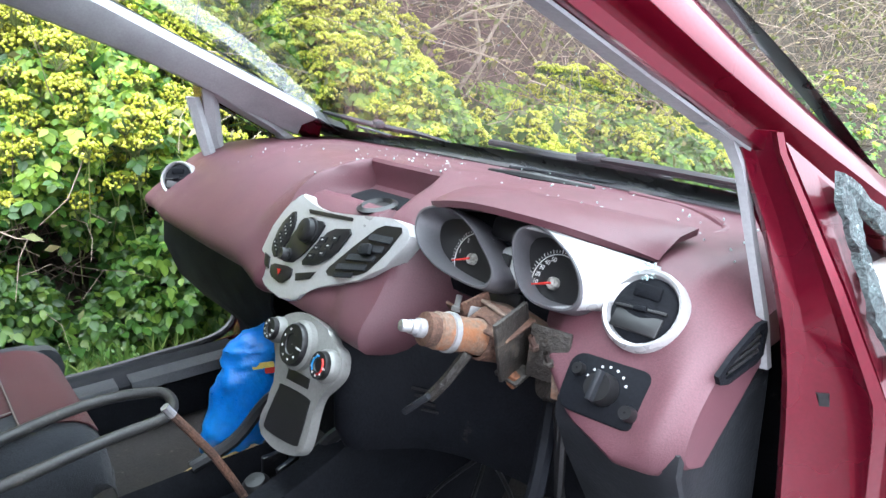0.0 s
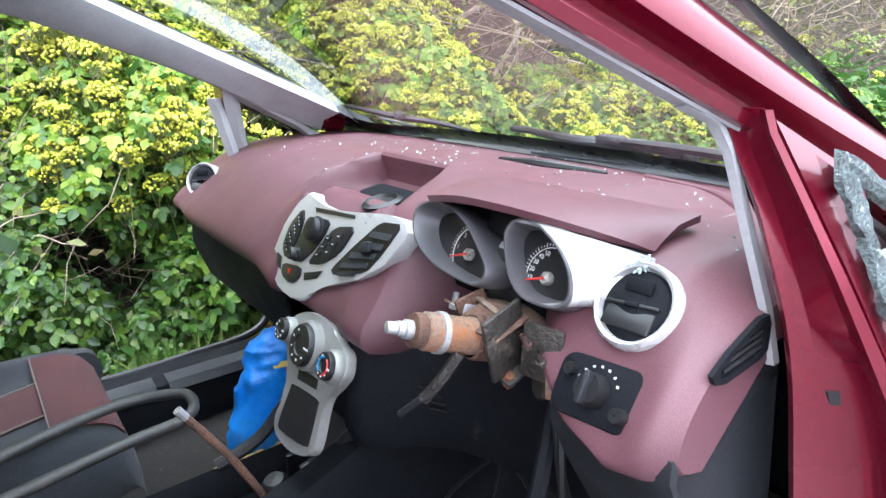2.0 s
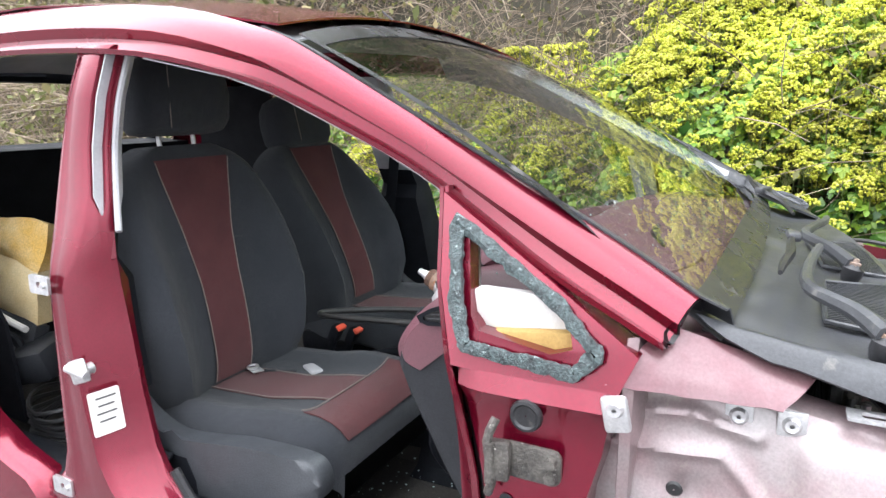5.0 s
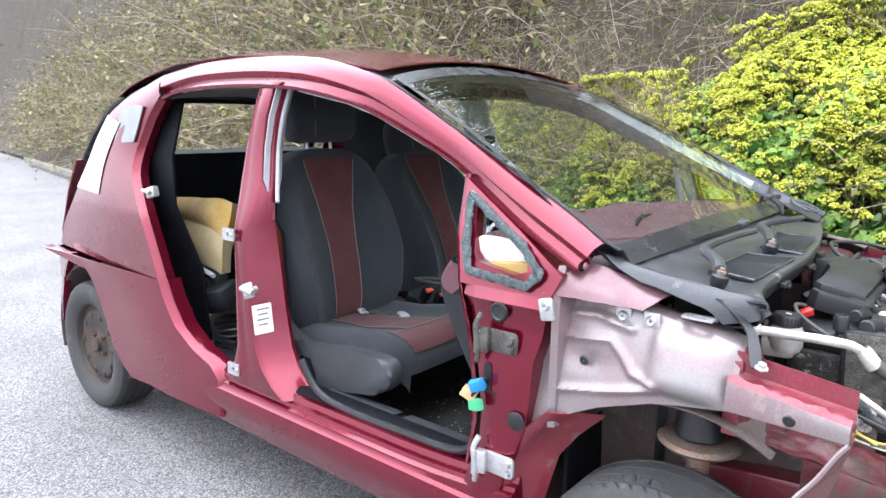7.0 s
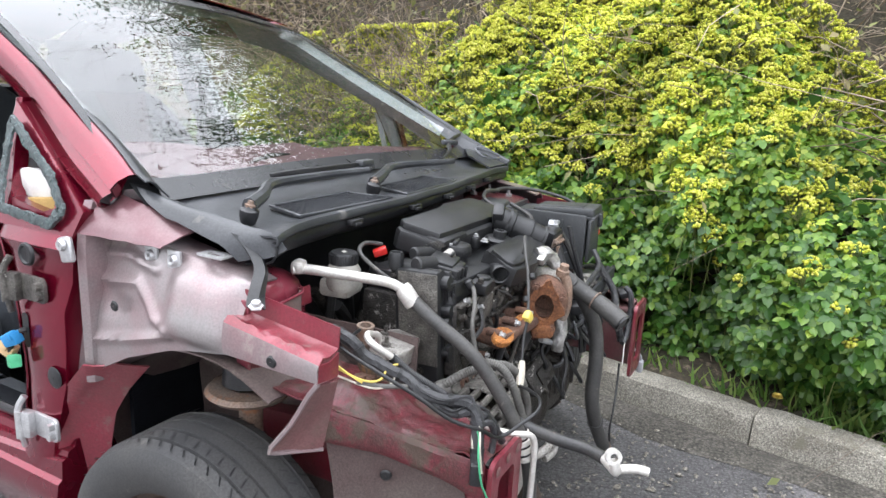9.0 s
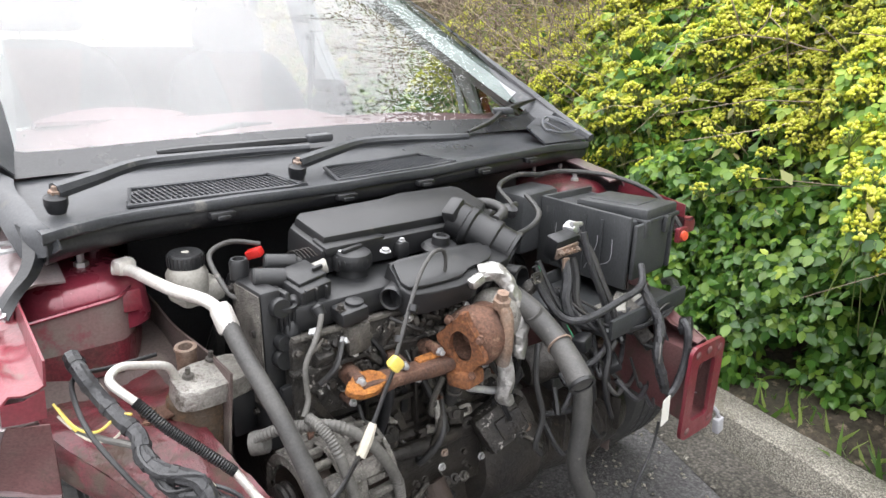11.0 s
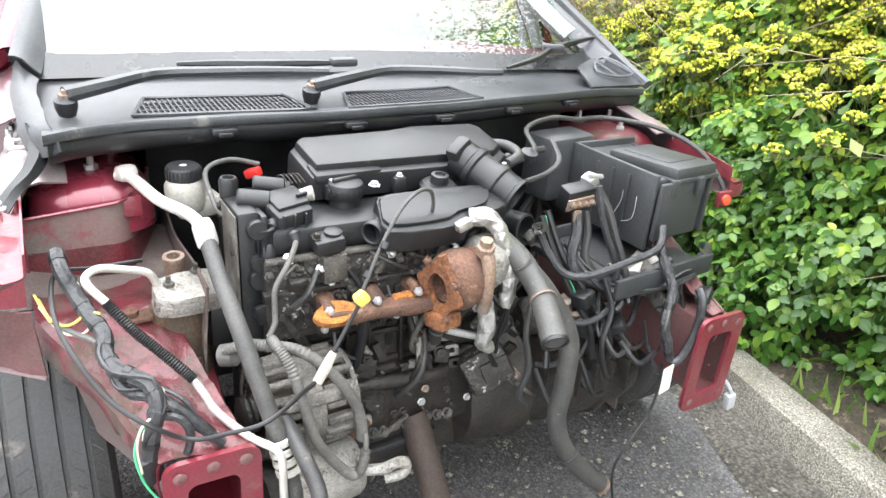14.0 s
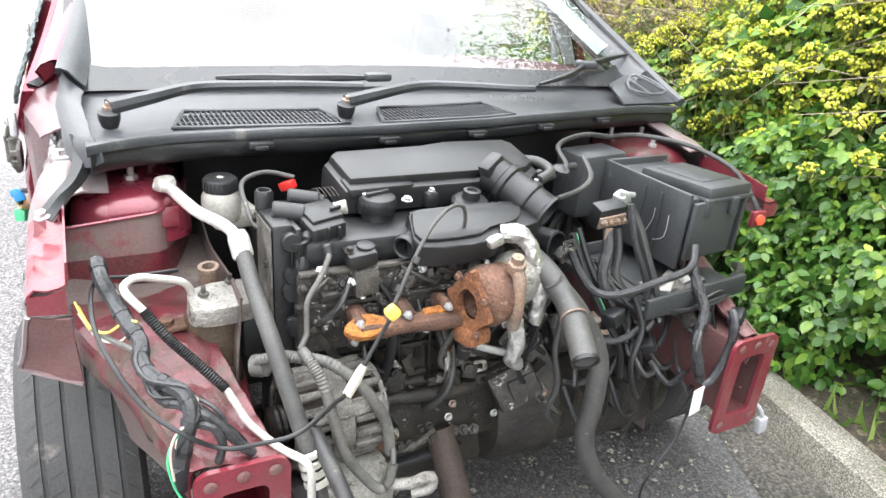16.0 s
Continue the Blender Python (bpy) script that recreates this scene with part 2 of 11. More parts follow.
GRIME = mat("grimy_head_casting", (0.055, 0.05, 0.045), 0.45, 0.3, alt=(0.02, 0.019, 0.018), scale=26, vary=0.35, bump=0.6, relief=85,
            dirt=(0.56, 0.53, 0.49), dirt_scale=55, dirt_from=0.585)
ENGINE_PLASTIC = mat("matt_engine_plastic", (0.012, 0.0125, 0.0135), 0.40, alt=(0.019, 0.019, 0.020), scale=9, vary=0.25, grain=500, bump=0.12,
                     dirt=(0.075, 0.068, 0.06), dirt_scale=20, dirt_from=0.63)
HOSE_DUSTY = mat("dusty_rubber_hose", (0.042, 0.041, 0.040), 0.55, alt=(0.070, 0.067, 0.063), scale=16, vary=0.2, bump=0.2,
                 dirt=(0.17, 0.155, 0.14), dirt_scale=30, dirt_from=0.62)
SLEEVE = mat("dusty_corrugated_sleeve", (0.125, 0.120, 0.110), 0.6, alt=(0.080, 0.076, 0.070), scale=22, vary=0.2, bump=0.15)
DIRTY_ALLOY = mat("oil_stained_alloy", (0.135, 0.125, 0.110), 0.5, 0.3, alt=(0.055, 0.050, 0.045), scale=30, vary=0.35, bump=0.4, relief=110,
                  dirt=(0.50, 0.47, 0.43), dirt_scale=60, dirt_from=0.62)
ALTERNATOR = mat("corroded_pale_alloy", (0.22, 0.205, 0.185), 0.55, 0.3, alt=(0.09, 0.084, 0.075), scale=34, vary=0.3, bump=0.5, relief=120,
                 dirt=(0.56, 0.54, 0.50), dirt_scale=70, dirt_from=0.60)
RUST_ORANGE = mat("bright_orange_rust", (0.42, 0.165, 0.035), 0.95, alt=(0.26, 0.095, 0.028), scale=60, grain=260, vary=0.5, bump=0.9, relief=120)
SOOT = mat("sooty_exhaust_steel", (0.062, 0.044, 0.036), 0.7, 0.2, alt=(0.040, 0.030, 0.026), scale=12, vary=0.3, bump=0.3,
           dirt=(0.12, 0.085, 0.065), dirt_scale=20, dirt_from=0.62)
TANK = mat("grimy_tank_plastic", (0.36, 0.345, 0.31), 0.5, alt=(0.24, 0.23, 0.205), scale=18, vary=0.15, bump=0.1)
BOX_GREY = mat("scuffed_grey_box_plastic", (0.030, 0.032, 0.034), 0.46, alt=(0.044, 0.046, 0.048), scale=9, vary=0.25, grain=300, bump=0.15,
               dirt=(0.11, 0.11, 0.105), dirt_scale=26, dirt_from=0.64, stretch=(1, 1, 0.5))
TOWER = mat("faded_red_tower_paint", (0.24, 0.030, 0.052), 0.30, 0.2, alt=(0.20, 0.045, 0.060), scale=9, vary=0.12, bump=0.05, coat=0.7,
            dirt=(0.22, 0.14, 0.13), dirt_scale=14, dirt_from=0.62)
TOWER_DUST = mat("grey_dust_on_red_plate", (0.185, 0.090, 0.090), 0.55, alt=(0.165, 0.140, 0.125), scale=5, vary=0.15, bump=0.06,
                 dirt=(0.20, 0.055, 0.065), dirt_scale=7, dirt_from=0.56)
ARCH = mat("mud_stained_wheel_house", (0.085, 0.055, 0.052), 0.75, alt=(0.12, 0.095, 0.085), scale=7, vary=0.25, bump=0.3,
           dirt=(0.17, 0.14, 0.12), dirt_scale=9, dirt_from=0.58)
CAN = mat("rust_streaked_can", (0.085, 0.070, 0.055), 0.6, 0.3, alt=(0.13, 0.080, 0.045), scale=16, vary=0.3, bump=0.4, relief=60,
          dirt=(0.24, 0.12, 0.05), dirt_scale=14, dirt_from=0.56)
PLASTIC_WHITE = mat("yellowed_white_plastic", (0.56, 0.52, 0.44), 0.45, alt=(0.44, 0.40, 0.33), scale=14, vary=0.1, bump=0.1)
PAPER = mat("white_label_paper", (0.78, 0.77, 0.72), 0.6, alt=(0.68, 0.66, 0.6), scale=14, vary=0.06, bump=0)
INK = mat("grey_print", (0.12, 0.12, 0.12), 0.7, vary=0.1, bump=0)
YELLOW = mat("yellow_plastic", (0.66, 0.52, 0.10), 0.45, alt=(0.60, 0.44, 0.1), scale=40, vary=0.1, bump=0.1)
BLUE = mat("blue_plastic", (0.03, 0.28, 0.62), 0.4, vary=0.08, bump=0)
GREEN = mat("green_plastic", (0.08, 0.45, 0.22), 0.4, vary=0.08, bump=0)
TAN = mat("tan_plastic", (0.62, 0.42, 0.22), 0.5, vary=0.08, bump=0)
RED_PLASTIC = mat("red_plastic", (0.62, 0.025, 0.02), 0.4, vary=0.08, bump=0)
BUCKLE = mat("orange_red_buckle", (0.75, 0.10, 0.05), 0.4, vary=0.05, bump=0)
BAG = mat("blue_carrier_bag", (0.012, 0.16, 0.62), 0.32, alt=(0.02, 0.24, 0.72), scale=12, vary=0.12, grain=60, bump=0.6)
FOAM_PALE = mat("cream_foam", (0.72, 0.60, 0.36), 0.9, alt=(0.66, 0.50, 0.24), scale=7, vary=0.12, bump=0.6)
SATIN = mat("satin_silver_plastic", (0.125, 0.12, 0.13), 0.36, 0.35, alt=(0.105, 0.102, 0.11), scale=6, vary=0.06, bump=0.02, dirt=(0.24, 0.23, 0.225), dirt_scale=12, dirt_from=0.64)
FOAM = mat("yellow_foam_pad", (0.66, 0.40, 0.09), 0.9, alt=(0.74, 0.60, 0.34), scale=6, vary=0.2, bump=0.6)
PAD_WHITE = mat("white_felt_pad", (0.80, 0.79, 0.76), 0.85, vary=0.05, scale=6, bump=0.2)
CARD = mat("tan_pad", (0.46, 0.30, 0.10), 0.85, vary=0.12, scale=8, bump=0.2)
SHATTER = mat("shattered_glass_rim", (0.075, 0.105, 0.105), 0.32, alt=(0.022, 0.028, 0.030), scale=75, grain=260, vary=0.6, bump=1.0,
              dirt=(0.45, 0.54, 0.54), dirt_scale=95, dirt_from=0.6, dirt_rough=0.25)
GLASS_CRUMB = mat("glass_crumbs", (0.55, 0.70, 0.68), 0.15, vary=0.2, bump=0)
FRIT = mat("black_printed_glass_border", (0.020, 0.021, 0.023), 0.26, vary=0.2, alt=(0.035, 0.035, 0.037), scale=6, bump=0.03, dirt=(0.13, 0.125, 0.115), dirt_scale=10, dirt_from=0.62)
WIND_GLASS = glass("windscreen_glass", (0.86, 0.93, 0.90), 0.13)
DARK_GLASS = mat("tinted_glass", (0.20, 0.21, 0.22), 0.10, vary=0.05, bump=0, coat=1.0)
WIRE = mat("black_wire", (0.014, 0.014, 0.015), 0.40, vary=0.25, scale=20, bump=0.1, dirt=(0.10, 0.09, 0.08), dirt_scale=35, dirt_from=0.64)
LOOM = mat("grey_taped_loom", (0.040, 0.040, 0.043), 0.42, alt=(0.022, 0.022, 0.024), scale=40, vary=0.3, grain=120, bump=0.7,
           dirt=(0.15, 0.14, 0.12), dirt_scale=30, dirt_from=0.63)
TREE_BARK = mat("pale_dry_branch", (0.30, 0.25, 0.20), 0.85, alt=(0.22, 0.17, 0.13), scale=20, vary=0.25, bump=0.4)

ASPHALT = mat("worn_asphalt", (0.27, 0.258, 0.258), 0.85, alt=(0.215, 0.205, 0.205), scale=1.2, grain=170, vary=0.3, bump=0.9, stones=130, relief=14,
              dirt=(0.12, 0.115, 0.11), dirt_scale=1.6, dirt_from=0.62)


def oil_patch(m, x, y, size):
    """Soaks a ragged patch of a ground material with oil: darker and smoother."""
    n, l = m.node_tree.nodes, m.node_tree.links
    bsdf = n["Principled BSDF"]
    co, sh, nz, ln = n.new("ShaderNodeTexCoord"), n.new("ShaderNodeMapping"), n.new("ShaderNodeTexNoise"), n.new("ShaderNodeVectorMath")
    sh.inputs["Location"].default_value = (-x, -y, 0)
    l.new(co.outputs["Object"], sh.inputs["Vector"])
    ln.operation = "LENGTH"
    l.new(sh.outputs[0], ln.inputs[0])
    nz.inputs["Scale"].default_value, nz.inputs["Detail"].default_value, nz.inputs["Roughness"].default_value = 2.6, 8.0, 0.65
    l.new(co.outputs["Object"], nz.inputs["Vector"])
    ad = n.new("ShaderNodeMath")
    ad.operation = "MULTIPLY_ADD"
    ad.inputs[1].default_value = 1.7
    l.new(nz.outputs[0], ad.inputs[0]), l.new(ln.outputs["Value"], ad.inputs[2])
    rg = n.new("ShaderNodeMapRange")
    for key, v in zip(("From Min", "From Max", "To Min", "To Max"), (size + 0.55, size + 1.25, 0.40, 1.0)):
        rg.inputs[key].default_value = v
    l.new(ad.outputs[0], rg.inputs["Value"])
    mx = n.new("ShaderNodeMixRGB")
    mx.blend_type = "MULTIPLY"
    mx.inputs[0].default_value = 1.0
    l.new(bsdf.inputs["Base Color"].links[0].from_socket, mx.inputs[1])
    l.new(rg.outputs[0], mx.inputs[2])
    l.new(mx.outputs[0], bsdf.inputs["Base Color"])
    r2 = n.new("ShaderNodeMapRange")
    for key, v in zip(("From Min", "From Max", "To Min", "To Max"), (0.3, 1.0, 0.45, 0.9)):
        r2.inputs[key].default_value = v
    l.new(rg.outputs[0], r2.inputs["Value"])
    l.new(r2.outputs[0], bsdf.inputs["Roughness"])


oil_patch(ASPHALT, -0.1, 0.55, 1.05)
GUTTER = mat("stained_gutter_concrete", (0.115, 0.105, 0.088), 0.9, alt=(0.06, 0.055, 0.045), scale=5, grain=120, vary=0.4, bump=1.0, stones=110, relief=14,
             dirt=(0.05, 0.046, 0.038), dirt_scale=6, dirt_from=0.56)
CONCRETE = mat("weathered_kerb_concrete", (0.37, 0.345, 0.29), 0.9, alt=(0.25, 0.23, 0.19), scale=6, grain=190, vary=0.42, bump=0.9, stones=260, relief=22,
               dirt=(0.17, 0.155, 0.115), dirt_scale=5, dirt_from=0.57, each=0.10)
SOIL = mat("leaf_litter_soil", (0.055, 0.042, 0.028), 0.95, alt=(0.032, 0.030, 0.018), scale=5, grain=60, vary=0.5, bump=1.0, relief=9,
           dirt=(0.20, 0.155, 0.11), dirt_scale=14, dirt_from=0.56)


def leaf_mat(name, a, b, c, rough=0.42, through_light=0.35):
    """Leaves: each island takes its own tone between a, b and c, and lets some light through."""
    m = bpy.data.materials.new(name)
    m.use_nodes = True
    n, l = m.node_tree.nodes, m.node_tree.links
    bsdf, out = n["Principled BSDF"], n["Material Output"]
    geo, ramp = n.new("ShaderNodeNewGeometry"), n.new("ShaderNodeValToRGB")
    l.new(geo.outputs["Random Per Island"], ramp.inputs[0])
    e = ramp.color_ramp.elements
    e[0].color, e[1].color = (*a, 1), (*c, 1)
    e.new(0.55).color = (*b, 1)
    co, nz = n.new("ShaderNodeTexCoord"), n.new("ShaderNodeTexNoise")
    nz.inputs["Scale"].default_value = 1.6
    l.new(co.outputs["Object"], nz.inputs["Vector"])
    rg = n.new("ShaderNodeMapRange")
    for key, v in zip(("From Min", "From Max", "To Min", "To Max"), (0.3, 0.7, 0.75, 1.25)):
        rg.inputs[key].default_value = v
    l.new(nz.outputs[0], rg.inputs["Value"])
    mx = n.new("ShaderNodeMixRGB")
    mx.blend_type = "MULTIPLY"
    mx.inputs[0].default_value = 1.0
    l.new(ramp.outputs[0], mx.inputs[1]), l.new(rg.outputs[0], mx.inputs[2])
    l.new(mx.outputs[0], bsdf.inputs["Base Color"])
    bsdf.inputs["Roughness"].default_value = rough
    tr, add = n.new("ShaderNodeBsdfTranslucent"), n.new("ShaderNodeMixShader")
    l.new(mx.outputs[0], tr.inputs[0])
    add.inputs[0].default_value = through_light
    l.new(bsdf.outputs[0], add.inputs[1]), l.new(tr.outputs[0], add.inputs[2])
    l.new(add.outputs[0], out.inputs["Surface"])
    return m


LEAF = leaf_mat("glossy_green_leaf", (0.034, 0.100, 0.016), (0.080, 0.185, 0.028), (0.20, 0.32, 0.048), 0.34)
LEAF_YOUNG = leaf_mat("yellowish_young_leaf", (0.10, 0.22, 0.022), (0.22, 0.36, 0.036), (0.42, 0.50, 0.07))
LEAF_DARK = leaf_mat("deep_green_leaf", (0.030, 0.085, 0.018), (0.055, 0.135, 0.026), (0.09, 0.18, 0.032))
FLOWER = leaf_mat("yellow_green_umbel", (0.42, 0.48, 0.035), (0.64, 0.64, 0.06), (0.84, 0.80, 0.20), 0.7, 0.3)
STEM = leaf_mat("green_stem", (0.12, 0.17, 0.04), (0.17, 0.22, 0.06), (0.22, 0.22, 0.08), 0.6, 0.1)
TWIG = leaf_mat("dry_twig", (0.14, 0.105, 0.078), (0.27, 0.21, 0.155), (0.44, 0.36, 0.27), 0.9, 0.0)
GRASS = leaf_mat("grass_blade", (0.06, 0.13, 0.02), (0.11, 0.20, 0.035), (0.22, 0.28, 0.07), 0.6, 0.3)
DRY_LEAF = leaf_mat("drab_bramble_leaf", (0.11, 0.13, 0.04), (0.19, 0.20, 0.07), (0.34, 0.27, 0.14), 0.7, 0.2)


# ---- building tools ----
ORIGIN = {}


def thing(name, at=(0, 0, 0), label="", category="", group="", kind=""):
    ob = new(name)
    ob.empty_display_size = 0.1
    ob.location = at
    ORIGIN[ob.name] = Vector(at)
    return tagged(ob, label, category, group, kind)


def part(name, bm, material, parent=None, label="", sharp=38.0, fix=True):
    """Links a bmesh as one mesh object, under a thing or a part."""
    if fix:
        bmesh.ops.recalc_face_normals(bm, faces=bm.faces)
    limit = radians(sharp)
    for e in bm.edges:
        e.smooth = len(e.link_faces) == 2 and e.calc_face_angle(3.0) < limit
    for f in bm.faces:
        f.smooth = True
    me = bpy.data.meshes.new(name)
    at = ORIGIN[parent.name] if parent else Vector()
    if at.length:
        bmesh.ops.translate(bm, vec=-at, verts=bm.verts)
    bm.to_mesh(me)
    bm.free()
    me.materials.append(material)
    ob = new(name, me)
    if parent:
        ob.parent = parent
    ORIGIN[ob.name] = at
    return tagged(ob, label)


def soup(name, verts, faces, material, parent=None, label="", smooth=True):
    """One mesh from arrays of corners and faces."""
    me = bpy.data.meshes.new(name)
    me.from_pydata(verts.tolist(), [], faces.tolist())
    me.polygons.foreach_set("use_smooth", np.full(len(me.polygons), smooth))
    me.materials.append(material)
    ob = new(name, me)
    if parent:
        ob.parent = parent
    ORIGIN[ob.name] = Vector()
    return tagged(ob, label)


def spline(pts, k=4, closed=False):
    """A smooth line through the points, with k steps between two."""
    p = [Vector(q) for q in pts]
    n, out = len(p), []
    for i in range(n if closed else n - 1):
        a, b, c, d = (p[(i + j) % n] if closed else p[min(max(i + j, 0), n - 1)] for j in (-1, 0, 1, 2))
        for s in range(k):
            t = s / k
            out.append(0.5 * (2 * b + (c - a) * t + (2 * a - 5 * b + 4 * c - d) * t * t + (3 * b - a - 3 * c + d) * t ** 3))
    return out if closed else out + [p[-1]]


def loft(bm, rings, closed=True, caps=True, loop=False):
    """Skins rings of equally many points."""
    vs = [[bm.verts.new(p) for p in ring] for ring in rings]
    n, m = len(vs[0]), len(vs)
    for i in range(m if loop else m - 1):
        a, b = vs[i], vs[(i + 1) % m]
        for j in range(n if closed else n - 1):
            k = (j + 1) % n
            bm.faces.new((a[j], a[k], b[k], b[j]))
    if closed and caps and not loop:
        bm.faces.new(vs[0]), bm.faces.new(vs[-1][::-1])
    return bm


def sheet(rows, thick=0.0):
    """A surface through rows of points, with a thickness if given."""
    bm = loft(bmesh.new(), rows, closed=False)
    if thick:
        bmesh.ops.recalc_face_normals(bm, faces=bm.faces)
        bmesh.ops.solidify(bm, geom=bm.faces[:], thickness=thick)
    return bm


def tube(bm, pts, r, n=8, k=4, closed=False, rib=0.0):
    """A round rod along a smooth line. r: one radius, or one per point. rib: depth of corrugations."""
    line = spline(pts, k, closed) if k > 1 else [Vector(p) for p in pts]
    m = len(line)
    radii = [r] * m if isinstance(r, (int, float)) else [float(np.interp(i / max(m - 1, 1) * (len(r) - 1), range(len(r)), r)) for i in range(m)]
    rings, side = [], None
    for i, p in enumerate(line):
        t = (line[(i + 1) % m] - line[i - 1]) if closed else (line[min(i + 1, m - 1)] - line[max(i - 1, 0)])
        t = t.normalized() if t.length > 1e-9 else Vector((0, 0, 1))
        side = (t.orthogonal() if side is None else side - t * side.dot(t)).normalized()
        up = t.cross(side)
        rr = radii[i] - (rib if i % 2 else 0)
        rings.append([p + rr * (math.cos(a) * side + math.sin(a) * up) for a in (2 * math.pi * j / n for j in range(n))])
    return loft(bm, rings, loop=closed)


def rod(bm, a, b, r, r2=None, n=16):
    return tube(bm, [a, b], [r, r if r2 is None else r2], n, 1)


def box(bm, c, s, turn=None, bevel=0.0, segments=2):
    """A box of size s round c, turned by a matrix, with rounded edges."""
    m = Matrix.Translation(c) @ (turn.to_4x4() if turn else Matrix()) @ Matrix.Diagonal((*s, 1))
    vs = bmesh.ops.create_cube(bm, size=1.0, matrix=m)["verts"]
    if bevel:
        edges = list({e for v in vs for e in v.link_edges})
        bmesh.ops.bevel(bm, geom=edges, offset=bevel, segments=segments, profile=0.5, affect="EDGES", clamp_overlap=True)
    return bm


def turned(rx=0, ry=0, rz=0):
    return Euler([radians(a) for a in (rx, ry, rz)]).to_matrix()


def toward(d, up=(0, 0, 1)):
    """A turn whose z looks along d."""
    z = Vector(d).normalized()
    x = Vector(up).cross(z)
    x = x.normalized() if x.length > 1e-4 else Vector((1, 0, 0))
    return Matrix((x, z.cross(x), z)).transposed()


def lathe(bm, profile, at, axis, n=32):
    """Turns (radius, height) pairs about an axis."""
    q = toward(axis)
    rings = [[Vector(at) + q @ Vector((max(r, 1e-4) * math.cos(a), max(r, 1e-4) * math.sin(a), h)) for a in (2 * math.pi * j / n for j in range(n))] for r, h in profile]
    return loft(bm, rings, caps=False)


def plate(bm, outline, at, turn, thick, bevel=0.0):
    """A flat slab with the given outline in its own x and y, thick along its z."""
    q = Matrix.Translation(at) @ turn.to_4x4()
    low = [q @ Vector((x, y, 0)) for x, y in outline]
    high = [q @ Vector((x, y, thick)) for x, y in outline]
    before = set(bm.edges)
    loft(bm, [low, high])
    if bevel:
        edges = [e for e in bm.edges if e not in before and all(abs((q.inverted() @ v.co).z - thick) < 1e-6 for v in e.verts)]
        bmesh.ops.bevel(bm, geom=edges, offset=bevel, segments=2, profile=0.5, affect="EDGES", clamp_overlap=True)
    return bm


def rounded(w, h, r, k=4):
    """The outline of a rounded rectangle."""
    out = []
    for cx, cy, a in ((w / 2 - r, h / 2 - r, 0), (r - w / 2, h / 2 - r, 90), (r - w / 2, r - h / 2, 180), (w / 2 - r, r - h / 2, 270)):
        out += [(cx + r * math.cos(radians(a + 90 * i / k)), cy + r * math.sin(radians(a + 90 * i / k))) for i in range(k + 1)]
    return out


def frame_plate(bm, outer, inner, at, turn, thick):
    """A flat slab with a hole; both outlines have equally many points."""
    q = Matrix.Translation(at) @ turn.to_4x4()
    ring = lambda o, z: [q @ Vector((x, y, z)) for x, y in o]  # noqa: E731
    return loft(bm, [ring(inner, 0), ring(outer, 0), ring(outer, thick), ring(inner, thick)], caps=False, loop=True)


def lerp(a, b, t):
    return Vector(a) * (1 - t) + Vector(b) * t


def table(xs, ys):
    return lambda v: float(np.interp(v, xs, ys))


def flip(p, s):
    return Vector((p[0] * s, p[1], p[2]))


def ball(bm, at, r, n=2, squash=(1, 1, 1)):
    bmesh.ops.create_icosphere(bm, subdivisions=n, radius=r, matrix=Matrix.Translation(at) @ Matrix.Diagonal((*squash, 1)))
    return bm


def rough_up(bm, amount, scale=20.0):
    for v in bm.verts:
        v.co += amount * noise.noise_vector(v.co * scale)
    return bm


def spline_outline(o):
    """A closed outline, rounded through its corners."""
    return [(p.x, p.y) for p in spline([(a, b, 0) for a, b in o], 3, True)]


def spline_open(o):
    """An open outline, rounded through its corners."""
    return [(p.x, p.y) for p in spline([(a, b, 0) for a, b in o], 3)]


def soften(o, cut=0.22, times=2):
    """A closed outline with its corners cut round."""
    for _ in range(times):
        o = [q for a, b in zip(o, o[1:] + o[:1]) for q in ((a[0] + (b[0] - a[0]) * cut, a[1] + (b[1] - a[1]) * cut), (b[0] + (a[0] - b[0]) * cut, b[1] + (a[1] - b[1]) * cut))]
    return o

# ---- ground, kerb and bank ----
def kerb_x(y):
    """The kerb's front top edge; the car stands a little askew to it."""
    return -1.03 + 0.2 * (y - 0.6)


ALONG = Vector((0.196, 0.981, 0)).normalized()
ACROSS = Vector((-ALONG.y, ALONG.x, 0))      # away from the road
KERB0 = Vector((kerb_x(0), 0, 0))


def on_verge(s, d, z=0.0):
    """A place s metres along the kerb and d metres behind its front edge."""
    p = KERB0 + ALONG * s + ACROSS * d
    return Vector((p.x, p.y, z))


bm = bmesh.new()
bmesh.ops.create_grid(bm, x_segments=40, y_segments=40, size=300)
tagged(part("ground", bm, ASPHALT, sharp=180), "worn grey asphalt road surface with fine gravel", "road", kind="structure")

# gutter strip beside the kerb
bm = bmesh.new()
rows = []
for i in range(160):
    s = -20 + i * 0.18
    w = 0.17 + 0.06 * noise.noise(Vector((s * 2, 0, 9)))
    rows.append([on_verge(s, -w, 0.002), on_verge(s, -w + 0.02, 0.012 + 0.006 * noise.noise(Vector((s * 5, 1, 0)))), on_verge(s, -0.04, 0.016), on_verge(s, 0.02, 0.016)])
tagged(part("gutter", sheet(rows), GUTTER), "crumbling concrete gutter strip along the kerb", "gutter", kind="structure")

